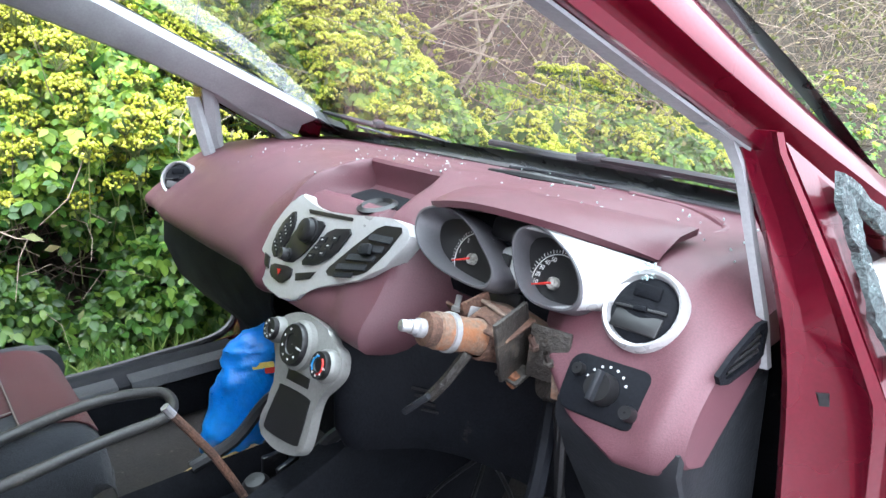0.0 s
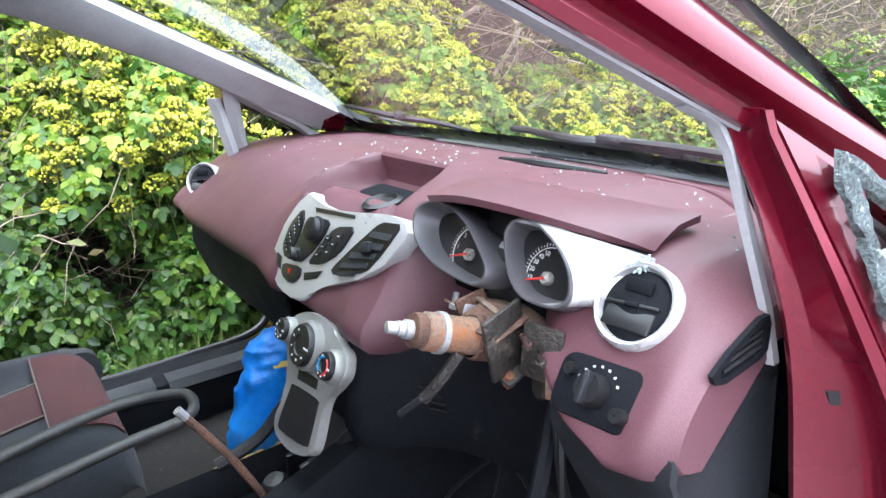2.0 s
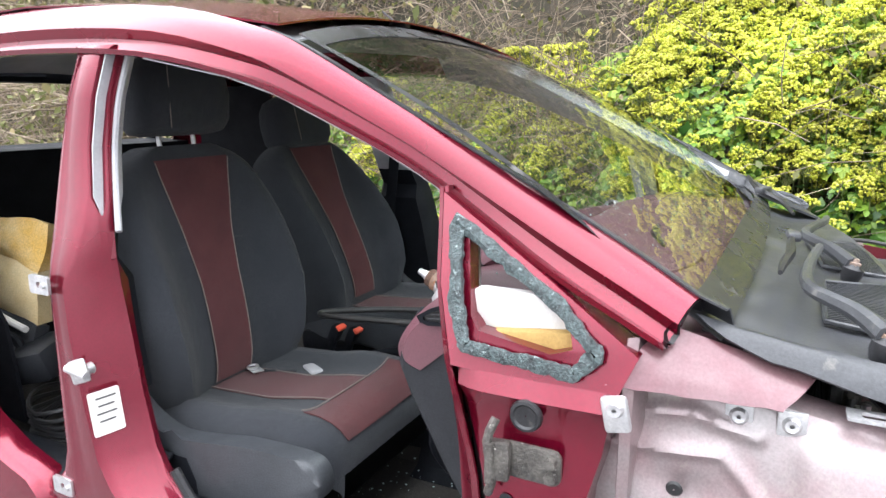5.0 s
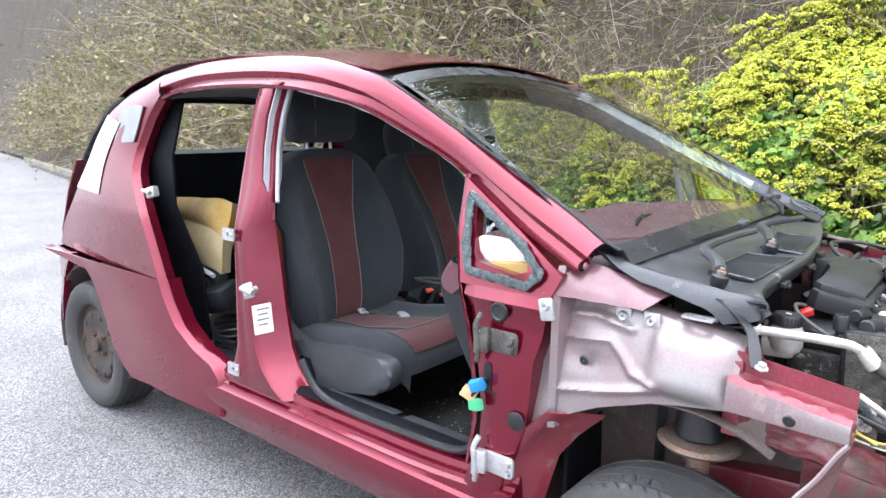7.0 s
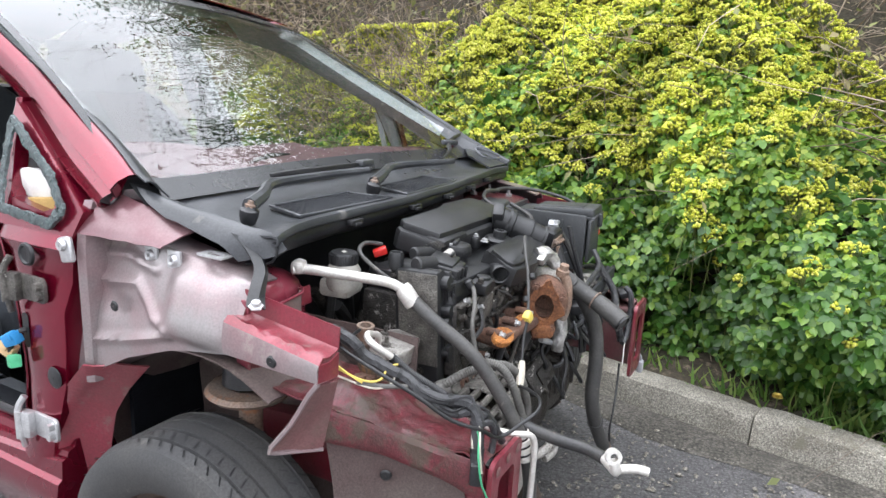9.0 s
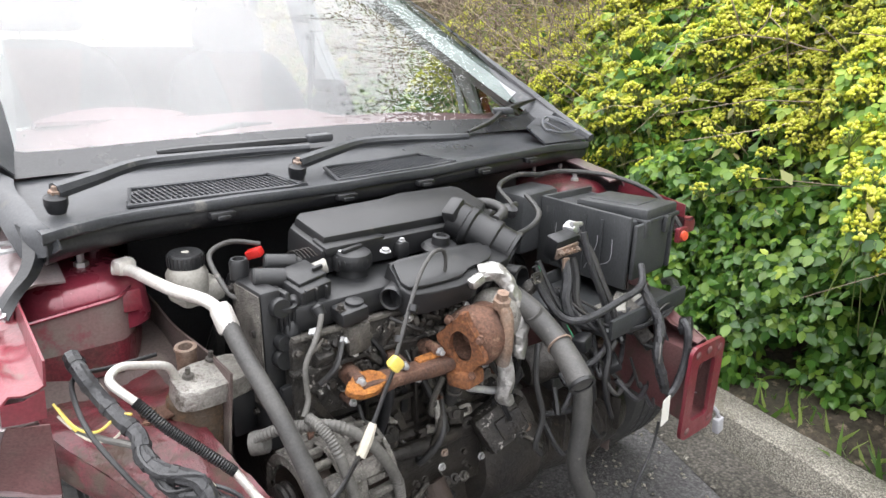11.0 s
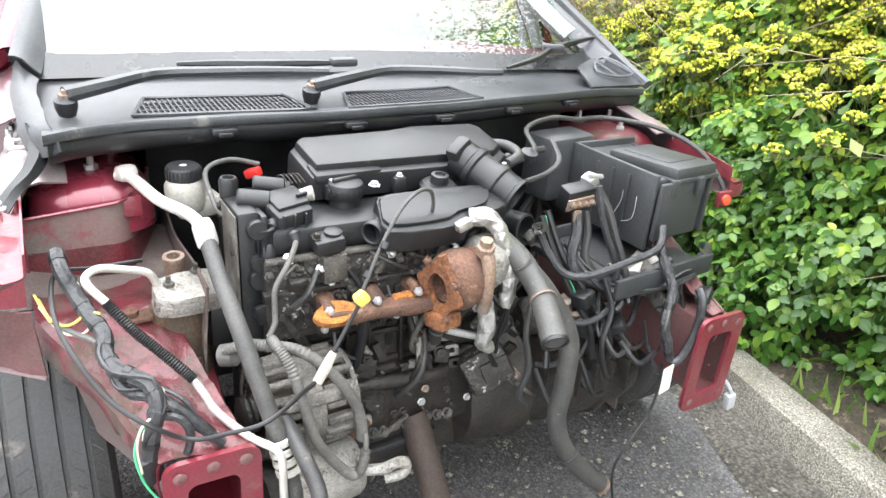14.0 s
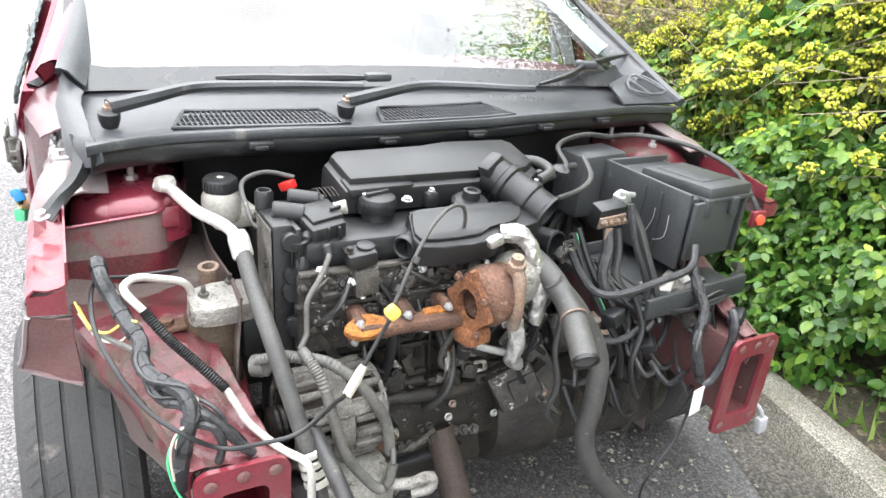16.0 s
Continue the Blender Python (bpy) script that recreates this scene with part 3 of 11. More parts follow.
# the bank: bare soil behind the kerb, rising to a rough slope
bank_height = table([0, 0.14, 0.45, 0.9, 1.6, 2.6, 3.5, 4.5, 7.0, 30, 200], [0.09, 0.10, 0.14, 0.45, 1.22, 2.62, 3.75, 4.6, 6.0, 8.0, 8.0])
bm = bmesh.new()
ds = [0.10, 0.16, 0.22, 0.3, 0.4, 0.5, 0.65, 0.8, 1.0, 1.2, 1.45, 1.7, 2.0, 2.4, 2.9, 3.4, 4, 5, 7, 12, 30, 120]
ss = [-150, -80, -50] + [-35 + 0.3 * i for i in range(200)] + [30, 50, 90]
rows = []
for s in ss:
    rows.append([on_verge(s, d, (bank_height(d) if d < 0.4 else bank_height(d) * (1 + 0.05 * max(0, -s - 4))) + (min(d, 1.0) * 0.28 * noise.noise(Vector((s * 0.9, d * 0.9, 0))) + 0.02 * noise.noise(Vector((s * 6, d * 6, 2))) if d > 0.12 else 0)) for d in ds])
tagged(part("bank", sheet(rows), SOIL, sharp=180), "brown soil bank rising behind the kerb", "bank", kind="structure")


# ---- planting ----
rnd = np.random.default_rng(7)
LEAFLET = np.array([(0, 0, 0), (0.12, 0.20, 0.04), (0.34, 0.35, 0.03), (0.48, 0.33, 0.02), (0.70, 0.28, 0.0), (0.86, 0.14, -0.04), (1, 0, -0.12),
                    (0.86, -0.14, -0.04), (0.70, -0.28, 0.0), (0.48, -0.33, 0.02), (0.34, -0.35, 0.03), (0.12, -0.20, 0.04), (0.45, 0, -0.06)])
LEAFLET_FACES = np.array([(12, i, (i + 1) % 12) for i in range(12)])
PLAIN = np.array([(0, 0, 0), (0.45, 0.28, 0.03), (1, 0, -0.10), (0.45, -0.28, 0.03)])
PLAIN_FACES = np.array([(0, 3, 2), (0, 2, 1)])



def unit(a):
    return a / np.maximum(np.linalg.norm(a, axis=-1, keepdims=True), 1e-9)


def scatter(shape, faces, place, ahead, up, size):
    """Many small copies of a shape, each with its own place, way, up and size, as one soup."""
    x = unit(ahead)
    y = unit(np.cross(up, x))
    z = np.cross(x, y)
    v = place[:, None] + size[:, None, None] * (shape[None, :, :1] * x[:, None] + shape[None, :, 1:2] * y[:, None] + shape[None, :, 2:] * z[:, None])
    f = faces[None] + (np.arange(len(place)) * len(shape))[:, None, None]
    return v.reshape(-1, 3), f.reshape(-1, faces.shape[1])


def wave(a, b, seed=0.0):
    """Smooth clumpy variation, about -1 to 1."""
    return (np.sin(a * 2.1 + seed) * np.cos(b * 2.7 + 1.3 * seed) + 0.6 * np.sin(a * 5.3 + b * 3.9 + seed * 2) + 0.4 * np.cos(a * 9.1 - b * 7.7 + seed)) / 1.6


HEDGE_S, HEDGE_TOP = [-14, -7, -4.5, -3.2, -1.5, -0.9, 0.45, 0.7, 0.95, 1.25, 2.0, 3.0, 5.0], [0.7, 0.8, 1.10, 1.2, 1.26, 1.52, 1.60, 1.36, 1.10, 0.90, 0.84, 0.9, 0.95]


def hedge_face(s, z):
    """How far behind the kerb's edge the leaves stand, s along it and z up."""
    h = np.interp(s, HEDGE_S, HEDGE_TOP)
    k = z / h
    low = np.interp(k, [0, 0.12, 0.3, 0.55, 0.8, 1.0, 1.15], [0.22, 0.20, 0.24, 0.42, 0.66, 0.92, 1.20])
    tucked = np.interp(k, [0, 0.12, 0.3, 0.55, 0.8, 1.0, 1.15], [0.54, 0.42, 0.24, 0.19, 0.30, 0.66, 1.10])
    out = low + (tucked - low) * np.clip((s - 0.25) / 0.4, 0, 1)
    return out - 0.19 * wave(s, z) - 0.09 * wave(s * 2.6, z * 2.6, 2.0), h


def plant_hedge():
    n = 64000
    s = np.concatenate([rnd.uniform(-3.6, 3.4, int(n * 0.84)), rnd.uniform(-12, 5, n - int(n * 0.84))])
    k = rnd.beta(1.25, 1.15, n) * 1.12
    s[:6000], k[:6000] = rnd.uniform(-1.3, 1.0, 6000), rnd.uniform(0.58, 1.06, 6000)
    _, h = hedge_face(s, np.zeros(n))
    z = np.maximum(k * h, 0.05) + 0.08
    d, _ = hedge_face(s, z)
    deep = rnd.exponential(0.11, n)
    d = d + deep + rnd.normal(0, 0.03, n)
    place = np.array(KERB0)[None] + np.array(ALONG)[None] * s[:, None] + np.array(ACROSS)[None] * d[:, None]
    place[:, 2] = z
    keep = wave(s * 2.3, z * 2.3, 5.0) + 0.25 * wave(s * 7, z * 7, 8.0) > -0.60
    # thin towards the top beside the car, where the dry canes show through
    keep &= (k < 0.52 + 0.16 * wave(s * 3.0, z * 2.0, 4.0)) | (s > -0.35) | (rnd.random(n) < 0.40)
    place, s, z, k, deep = place[keep], s[keep], z[keep], k[keep], deep[keep]
    n = len(place)
    outward = -np.array(ACROSS)[None] + np.array((0, 0, 1))[None] * (0.15 + 0.7 * k)[:, None] + rnd.normal(0, 0.45, (n, 3))
    normal = unit(outward * np.array((1, 1, 0.6)) + np.array((0, 0, 1.0)) + rnd.normal(0, 0.35, (n, 3)))
    ahead = unit(outward - normal * (outward * normal).sum(-1, keepdims=True))
    size = rnd.uniform(0.021, 0.047, n) * np.where(k < 0.6, 1.0, 0.85)
    v, f = [], []
    count = 0
    for turn_by, scale_by, back in ((0, 1.12, 0.0), (1.15, 0.95, 0.25), (-1.15, 0.95, 0.25)):
        side = np.cross(normal, ahead)
        way = ahead * math.cos(turn_by) + side * math.sin(turn_by) + rnd.normal(0, 0.12, (n, 3)) + np.array((0, 0, -0.18))
        a, b = scatter(LEAFLET, LEAFLET_FACES, place - ahead * (back * size)[:, None], way, normal + rnd.normal(0, 0.18, (n, 3)), size * scale_by)
        v.append(a), f.append(b + count)
        count += len(a)
    hedge = thing("flowering_hedge", (0, 0, 0), "dense hedge of glossy green leaves with yellow-green flower heads", "hedge", kind="stuff")
    young = np.repeat(z / 1.35 + rnd.normal(0, 0.14, n) > 0.62, len(LEAFLET_FACES))
    young = np.concatenate([young] * 3)
    v, f = np.concatenate(v), np.concatenate(f)
    soup("leaves", v, f[~young], LEAF, hedge)
    soup("young_leaves", v, f[young], LEAF_YOUNG, hedge, "yellowish young leaves near the top")

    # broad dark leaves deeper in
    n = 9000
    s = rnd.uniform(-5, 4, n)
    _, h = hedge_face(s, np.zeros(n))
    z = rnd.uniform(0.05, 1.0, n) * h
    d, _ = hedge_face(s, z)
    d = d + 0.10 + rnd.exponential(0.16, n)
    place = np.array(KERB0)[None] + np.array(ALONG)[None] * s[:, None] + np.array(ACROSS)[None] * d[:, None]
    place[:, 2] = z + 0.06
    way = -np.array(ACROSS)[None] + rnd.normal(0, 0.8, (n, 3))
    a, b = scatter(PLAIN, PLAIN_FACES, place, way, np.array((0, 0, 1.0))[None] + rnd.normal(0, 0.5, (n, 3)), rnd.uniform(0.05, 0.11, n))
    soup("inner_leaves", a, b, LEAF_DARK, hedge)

    # umbels: small knobs on a domed head, with rays and a stalk
    m = 9400
    s = np.concatenate([rnd.uniform(-0.9, 0.75, 1500), rnd.uniform(-3.2, 3.2, 7260), rnd.uniform(-11, 5, 640)])
    _, h = hedge_face(s, np.zeros(m))
    k = np.clip(rnd.normal(0.90, 0.21, m), 0.40, 1.22)
    clump = wave(s * 2.2, k * 2.6, 1.0)
    k[:1500] = 1.10 - 0.62 * rnd.random(1500) ** 1.6
    ok = (clump + rnd.normal(0, 0.24, m) > 0.12 - 0.25 * (k > 0.8)) & ((s < 1.1) | (rnd.random(m) < 0.45))
    ok[:1500] |= clump[:1500] > -0.15
    s, h, k = s[ok], h[ok], k[ok]
    m = len(s)
    z = k * h + 0.10
    d, _ = hedge_face(s, z)
    head = np.array(KERB0)[None] + np.array(ALONG)[None] * s[:, None] + np.array(ACROSS)[None] * (d - 0.05 + rnd.exponential(0.09, m))[:, None]
    head[:, 2] = z
    lean = unit(np.array((0, 0, 1.0))[None] - 0.35 * np.array(ACROSS)[None] + rnd.normal(0, 0.22, (m, 3)))
    big = rnd.uniform(0.022, 0.052, m)
    knob = np.array([(1, 0, 0), (-1, 0, 0), (0, 1, 0), (0, -1, 0), (0, 0, 0.8), (0, 0, -0.6)])
    knob_faces = np.array([(0, 2, 4), (2, 1, 4), (1, 3, 4), (3, 0, 4), (2, 0, 5), (1, 2, 5), (3, 1, 5), (0, 3, 5)])
    per = 34
    ang = rnd.uniform(0, 6.283, (m, per))
    rad = np.sqrt(rnd.uniform(0.02, 1, (m, per)))
    x = unit(np.cross(lean, np.array((0.3, 0.9, 0.1))))
    y = np.cross(lean, x)
    at = head[:, None] + big[:, None, None] * ((rad * np.cos(ang))[..., None] * x[:, None] + (rad * np.sin(ang))[..., None] * y[:, None] + ((1 - rad ** 2) * 0.55)[..., None] * lean[:, None])
    at = at.reshape(-1, 3) + rnd.normal(0, 0.002, (m * per, 3))
    a, b = scatter(knob, knob_faces, at, rnd.normal(0, 1, (m * per, 3)), rnd.normal(0, 1, (m * per, 3)), rnd.uniform(0.0055, 0.0100, m * per))
    soup("flower_heads", a, b, FLOWER, hedge, "yellow-green umbels in bloom", smooth=True)
    # stalks
    stick = np.array([(0, 1, 0), (0, -0.5, 0.87), (0, -0.5, -0.87), (1, 1, 0), (1, -0.5, 0.87), (1, -0.5, -0.87)])
    stick_faces = np.array([(0, 1, 4, 3), (1, 2, 5, 4), (2, 0, 3, 5)])
    foot = head + np.array(ACROSS)[None] * rnd.uniform(0.05, 0.25, m)[:, None] + rnd.normal(0, 0.05, (m, 3))
    foot[:, 2] = np.maximum(head[:, 2] - rnd.uniform(0.15, 0.40, m), 0.1)
    rays_foot = np.repeat(head - lean * big[:, None] * 0.9, per, 0)
    start = np.concatenate([foot, rays_foot])
    end = np.concatenate([head - lean * big[:, None] * 0.9, at])
    thick = np.concatenate([np.full(m, 0.0022), np.full(m * per, 0.0009)])
    way = end - start
    length = np.linalg.norm(way, axis=1)
    x = unit(way)
    y = unit(np.cross(x, rnd.normal(0, 1, x.shape)))
    zz = np.cross(x, y)
    v = start[:, None] + (stick[None, :, :1] * length[:, None, None]) * x[:, None] + thick[:, None, None] * (stick[None, :, 1:2] * y[:, None] + stick[None, :, 2:] * zz[:, None])
    f = stick_faces[None] + (np.arange(len(start)) * 6)[:, None, None]
    soup("stems", v.reshape(-1, 3), f.reshape(-1, 4), STEM, hedge)


plant_hedge()


def bramble(name, n, s_range, d_range, lift, material, length, thick, seed, label, sag=0.25, rise=0.45):
    """Many thin arching canes as one mesh."""
    g = np.random.default_rng(seed)
    s, d = g.uniform(*s_range, n), g.uniform(*d_range, n)
    root = np.array(KERB0)[None] + np.array(ALONG)[None] * s[:, None] + np.array(ACROSS)[None] * d[:, None]
    root[:, 2] = np.interp(d, [0, 0.45, 0.9, 1.6, 2.6, 3.5, 4.5, 7.0], [0.1, 0.14, 0.45, 1.22, 2.62, 3.75, 4.6, 6.0]) + g.uniform(*lift, n)
    way = unit(g.normal(0, 1, (n, 3)) * np.array((0.8, 1.0, 0.5)) + np.array((0.25, 0, rise)))
    size = g.uniform(*length, n)
    steps = 6
    bend = g.normal(0, 0.22, (n, 3))
    u = np.linspace(0, 1, steps)
    line = root[:, None] + size[:, None, None] * (way[:, None] * u[None, :, None] + bend[:, None] * (u ** 2)[None, :, None] + np.array((0, 0, -sag))[None, None] * (u ** 2)[None, :, None])
    line += g.normal(0, 0.012, line.shape)
    t = unit(np.gradient(line, axis=1))
    y = unit(np.cross(t, g.normal(0, 1, (n, 1, 3))))
    z = np.cross(t, y)
    r = (g.uniform(*thick, n)[:, None] * (1 - 0.75 * u)[None])[..., None]
    ring = np.stack([line + r * (math.cos(a) * y + math.sin(a) * z) for a in (0, 2.094, 4.189)], 2)
    idx = np.arange(n * steps * 3).reshape(n, steps, 3)
    f = np.stack([idx[:, :-1], np.roll(idx, -1, 2)[:, :-1], np.roll(idx, -1, 2)[:, 1:], idx[:, 1:]], -1).reshape(-1, 4)
    return soup(name, ring.reshape(-1, 3), f, material, None, label), line


ob, canes = bramble("bramble_thicket", 15000, (-20, 8), (0.7, 4.8), (-0.1, 0.8), TWIG, (0.35, 1.3), (0.002, 0.0055), 3, "")
tagged(ob, "tangle of dry brown bramble canes on the bank", "thicket", kind="stuff")
g = np.random.default_rng(5)
pick = canes[g.integers(0, len(canes), 70000), g.integers(1, 6, 70000)] + g.normal(0, 0.06, (70000, 3))
a, b = scatter(PLAIN, PLAIN_FACES, pick, g.normal(0, 1, pick.shape), np.array((0, 0, 1.0))[None] + g.normal(0, 0.6, pick.shape), g.uniform(0.025, 0.065, len(pick)))
tagged(soup("bramble_foliage", a, b, DRY_LEAF), "sparse drab green bramble leaves over the bank", "foliage", kind="stuff")

ob, near_canes = bramble("dry_canes", 2300, (-4.2, -0.6), (0.55, 1.15), (-0.15, 0.75), TWIG, (0.35, 0.95), (0.002, 0.0048), 13, "", 0.15, 0.9)
tagged(ob, "dry brown canes standing up through the hedge", "canes", kind="stuff")

# rougher scrub further along the bank
ob, far_canes = bramble("far_scrub", 9000, (-26, -4), (0.5, 4.5), (0.0, 1.2), TWIG, (0.6, 1.8), (0.004, 0.011), 6, "", 0.2)
tagged(ob, "rough brown scrub further along the bank", "thicket", kind="stuff")
pick = far_canes[g.integers(0, len(far_canes), 45000), g.integers(1, 6, 45000)] + g.normal(0, 0.10, (45000, 3))
a, b = scatter(PLAIN, PLAIN_FACES, pick, g.normal(0, 1, pick.shape), np.array((0, 0, 1.0))[None] + g.normal(0, 0.6, pick.shape), g.uniform(0.05, 0.13, len(pick)))
tagged(soup("scrub_foliage", a, b, DRY_LEAF), "drab leaves of the far scrub", "foliage", kind="stuff")
# tall saplings on top of the bank
ob, stems = bramble("sapling_wood", 2600, (-13, 8), (3.0, 4.8), (-0.2, 0.2), TWIG, (1.2, 3.0), (0.007, 0.020), 8, "", 0.1, 2.2)
tagged(ob, "thin wood of upright saplings on top of the bank", "wood", kind="stuff")
pick = stems[g.integers(0, len(stems), 190000), g.integers(1, 6, 190000)] + g.normal(0, 0.12, (190000, 3))
a, b = scatter(PLAIN, PLAIN_FACES, pick, g.normal(0, 1, pick.shape), np.array((0, 0, 1.0))[None] + g.normal(0, 0.7, pick.shape), g.uniform(0.035, 0.085, len(pick)))
tagged(soup("sapling_foliage", a, b, LEAF_DARK), "green leaves of the saplings on the bank", "foliage", kind="stuff")

# bare pale branches leaning out of the thicket
branch_set = thing("bare_shrub", on_verge(2.2, 1.5, 0.9), "leafless shrub with pale bare branches", "shrub")
for i, (a, b, c) in enumerate((((1.1, 1.0, 0.85), (1.6, 1.1, 1.45), (2.6, 1.3, 2.15)), ((1.5, 1.2, 0.9), (1.45, 1.3, 1.7), (1.9, 1.5, 2.5)),
                               ((2.4, 1.2, 1.1), (1.8, 1.3, 1.75), (1.2, 1.4, 2.1)), ((0.9, 1.3, 1.2), (1.7, 1.35, 1.5), (2.7, 1.4, 1.55)),
                               ((2.1, 1.5, 1.0), (2.3, 1.5, 1.8), (2.2, 1.6, 2.6)), ((2.8, 1.2, 1.0), (2.9, 1.2, 1.6), (3.3, 1.3, 2.2)))):
    bm = bmesh.new()
    a, b, c = (on_verge(*q) for q in (a, b, c))
    tube(bm, [a, lerp(a, b, 0.5) + Vector((0.02, 0.02, 0.03)), b, lerp(b, c, 0.5) + Vector((0, 0.03, -0.03)), c], [0.013, 0.011, 0.009, 0.007, 0.003], 7, 3)
    for k in range(7):
        p = lerp(b, c, k / 7)
        e = p + Vector((random.uniform(-0.25, 0.35), random.uniform(-0.35, 0.35), random.uniform(0.05, 0.4)))
        tube(bm, [p, lerp(p, e, 0.5) + Vector((0, 0, 0.03)), e], [0.005, 0.004, 0.0015], 5, 2)
    part("branch", bm, TREE_BARK, branch_set)

# grass along the kerb
g = np.random.default_rng(11)
n = 7000
s = g.uniform(-9, 6, n)
d = 0.13 + np.abs(g.normal(0, 0.16, n))
ok = wave(s * 1.7, d * 3, 3.0) + g.normal(0, 0.3, n) > -0.1
s, d = s[ok], d[ok]
n = len(s)
root = np.array(KERB0)[None] + np.array(ALONG)[None] * s[:, None] + np.array(ACROSS)[None] * d[:, None]
root[:, 2] = 0.09
way = unit(g.normal(0, 0.5, (n, 3)) + np.array((0, 0, 1.0)))
blade = np.array([(0, 0.06, 0), (0, -0.06, 0), (0.5, 0.05, 0.05), (0.5, -0.05, 0.05), (1, 0, 0.22)])
a, b = scatter(blade, np.array([(0, 1, 3), (0, 3, 2), (2, 3, 4)]), root, way, g.normal(0, 1, (n, 3)), g.uniform(0.05, 0.15, n))
tagged(soup("grass", a, b, GRASS), "tufts of grass along the kerb", "grass", kind="stuff")

# dandelion in the grass
flower = thing("dandelion", on_verge(1.05, 0.17, 0.09), "yellow dandelion flower in the grass beside the kerb", "flower")
bm = tube(bmesh.new(), [on_verge(1.05, 0.17, 0.09), on_verge(1.06, 0.16, 0.13), on_verge(1.06, 0.15, 0.16)], 0.002, 6, 2)
part("stalk", bm, STEM, flower)
bm = bmesh.new()
c = on_verge(1.06, 0.15, 0.16)
for k in range(3):
    for i in range(18):
        a = 2 * math.pi * (i + k / 3) / 18
        e = Vector((math.cos(a), math.sin(a), 0.25 + 0.5 * k)).normalized()
        w = Vector((-math.sin(a), math.cos(a), 0)) * 0.0025
        vs = [bm.verts.new(q) for q in (c - w * 0.4, c + w * 0.4, c + e * 0.02 + w, c + e * 0.022, c + e * 0.02 - w)]
        bm.faces.new(vs)
part("petals", bm, YELLOW, flower, fix=False)

# gravel and glass crumbs on the road
g = np.random.default_rng(21)
n = 3800
xy = np.stack([g.normal(-0.15, 0.85, n), g.normal(0.95, 0.75, n)], 1)
ok = xy[:, 0] > kerb_x(xy[:, 1]) + 0.03
xy = xy[ok]
n = len(xy)
place = np.concatenate([xy, np.full((n, 1), 0.006)], 1)
pebble = np.array([(1, 0, 0), (-1, 0.1, 0), (0, 0.8, 0.1), (0.1, -0.9, 0), (0, 0, 0.7), (0, 0, -0.5)])
pebble_faces = np.array([(0, 2, 4), (2, 1, 4), (1, 3, 4), (3, 0, 4), (2, 0, 5), (1, 2, 5), (3, 1, 5), (0, 3, 5)])
a, b = scatter(pebble, pebble_faces, place, g.normal(0, 1, (n, 3)) * np.array((1, 1, 0.1)), np.array((0, 0, 1.0))[None] + g.normal(0, 0.2, (n, 3)), g.gamma(2.0, 0.0022, n) + 0.002)
tagged(soup("gravel", a, b, CONCRETE, smooth=False), "loose pale gravel and grit on the asphalt", "gravel", kind="stuff")

# ---- the car's shell: x to its right, y ahead of the front axle ----
car = thing("car", (0, -1.2, 0), "stripped dark red hatchback without doors, bonnet, bumper or front wings", "car")
SIDES = (1, -1)


def sill(s):
    rows = []
    for i in range(25):
        y = -2.08 + i * (1.84 / 24)
        lift = 0.028 * max(0, (y + 0.62) / 0.38) ** 2
        o = [(0.67, 0.30), (0.70, 0.235), (0.796, 0.240), (0.812, 0.262), (0.820, 0.300), (0.829, 0.316), (0.832, 0.352), (0.828, 0.378), (0.818, 0.386),
             (0.815, 0.398), (0.803, 0.404), (0.799, 0.415), (0.786, 0.419), (0.780, 0.434), (0.766, 0.437), (0.763, 0.425), (0.70, 0.420), (0.67, 0.36)]
        rows.append([Vector((x * s, y, z + (lift if z > 0.39 else 0))) for x, z in o])
    return loft(bmesh.new(), rows)


for s in SIDES:
    part("sill", sill(s), RED, car)
    bm = bmesh.new()
    for i in range(2):
        rows = [[Vector((s * x, y, z)) for x, z in ((0.745, 0.432), (0.752, 0.442), (0.715, 0.449), (0.655, 0.440), (0.640, 0.420))] for y in np.linspace(-1.02 + 0.32 * i, -0.73 + 0.34 * i, 6)]
        loft(bm, rows, closed=False)
    bmesh.ops.solidify(bm, geom=bm.faces[:], thickness=0.006)
    part("sill_trim", bm, MID_GREY, car, "loose dark grey plastic sill trim")

# B pillars: z, x, front edge y, rear edge y
B_ROWS = [(1.405, 0.668, -1.215, -1.39), (1.385, 0.684, -1.24, -1.365), (1.30, 0.699, -1.262, -1.392), (1.20, 0.716, -1.268, -1.404), (1.10, 0.742, -1.245, -1.40),
          (1.03, 0.768, -1.215, -1.385), (0.97, 0.792, -1.172, -1.372), (0.92, 0.808, -1.136, -1.362), (0.82, 0.818, -1.102, -1.347), (0.68, 0.822, -1.077, -1.345),
          (0.56, 0.824, -1.050, -1.345), (0.50, 0.824, -1.018, -1.365), (0.455, 0.823, -0.972, -1.41), (0.42, 0.815, -0.93, -1.45)]
B_LEFT = [(z, x - 0.01, float(np.interp(z, [0.42, 0.52, 0.86, 1.03, 1.36], [-1.20, -1.225, -1.285, -1.325, -1.425])), float(np.interp(z, [0.42, 0.55, 0.93, 1.17, 1.37], [-1.46, -1.46, -1.475, -1.505, -1.55]))) for z, x, f, r in B_ROWS]
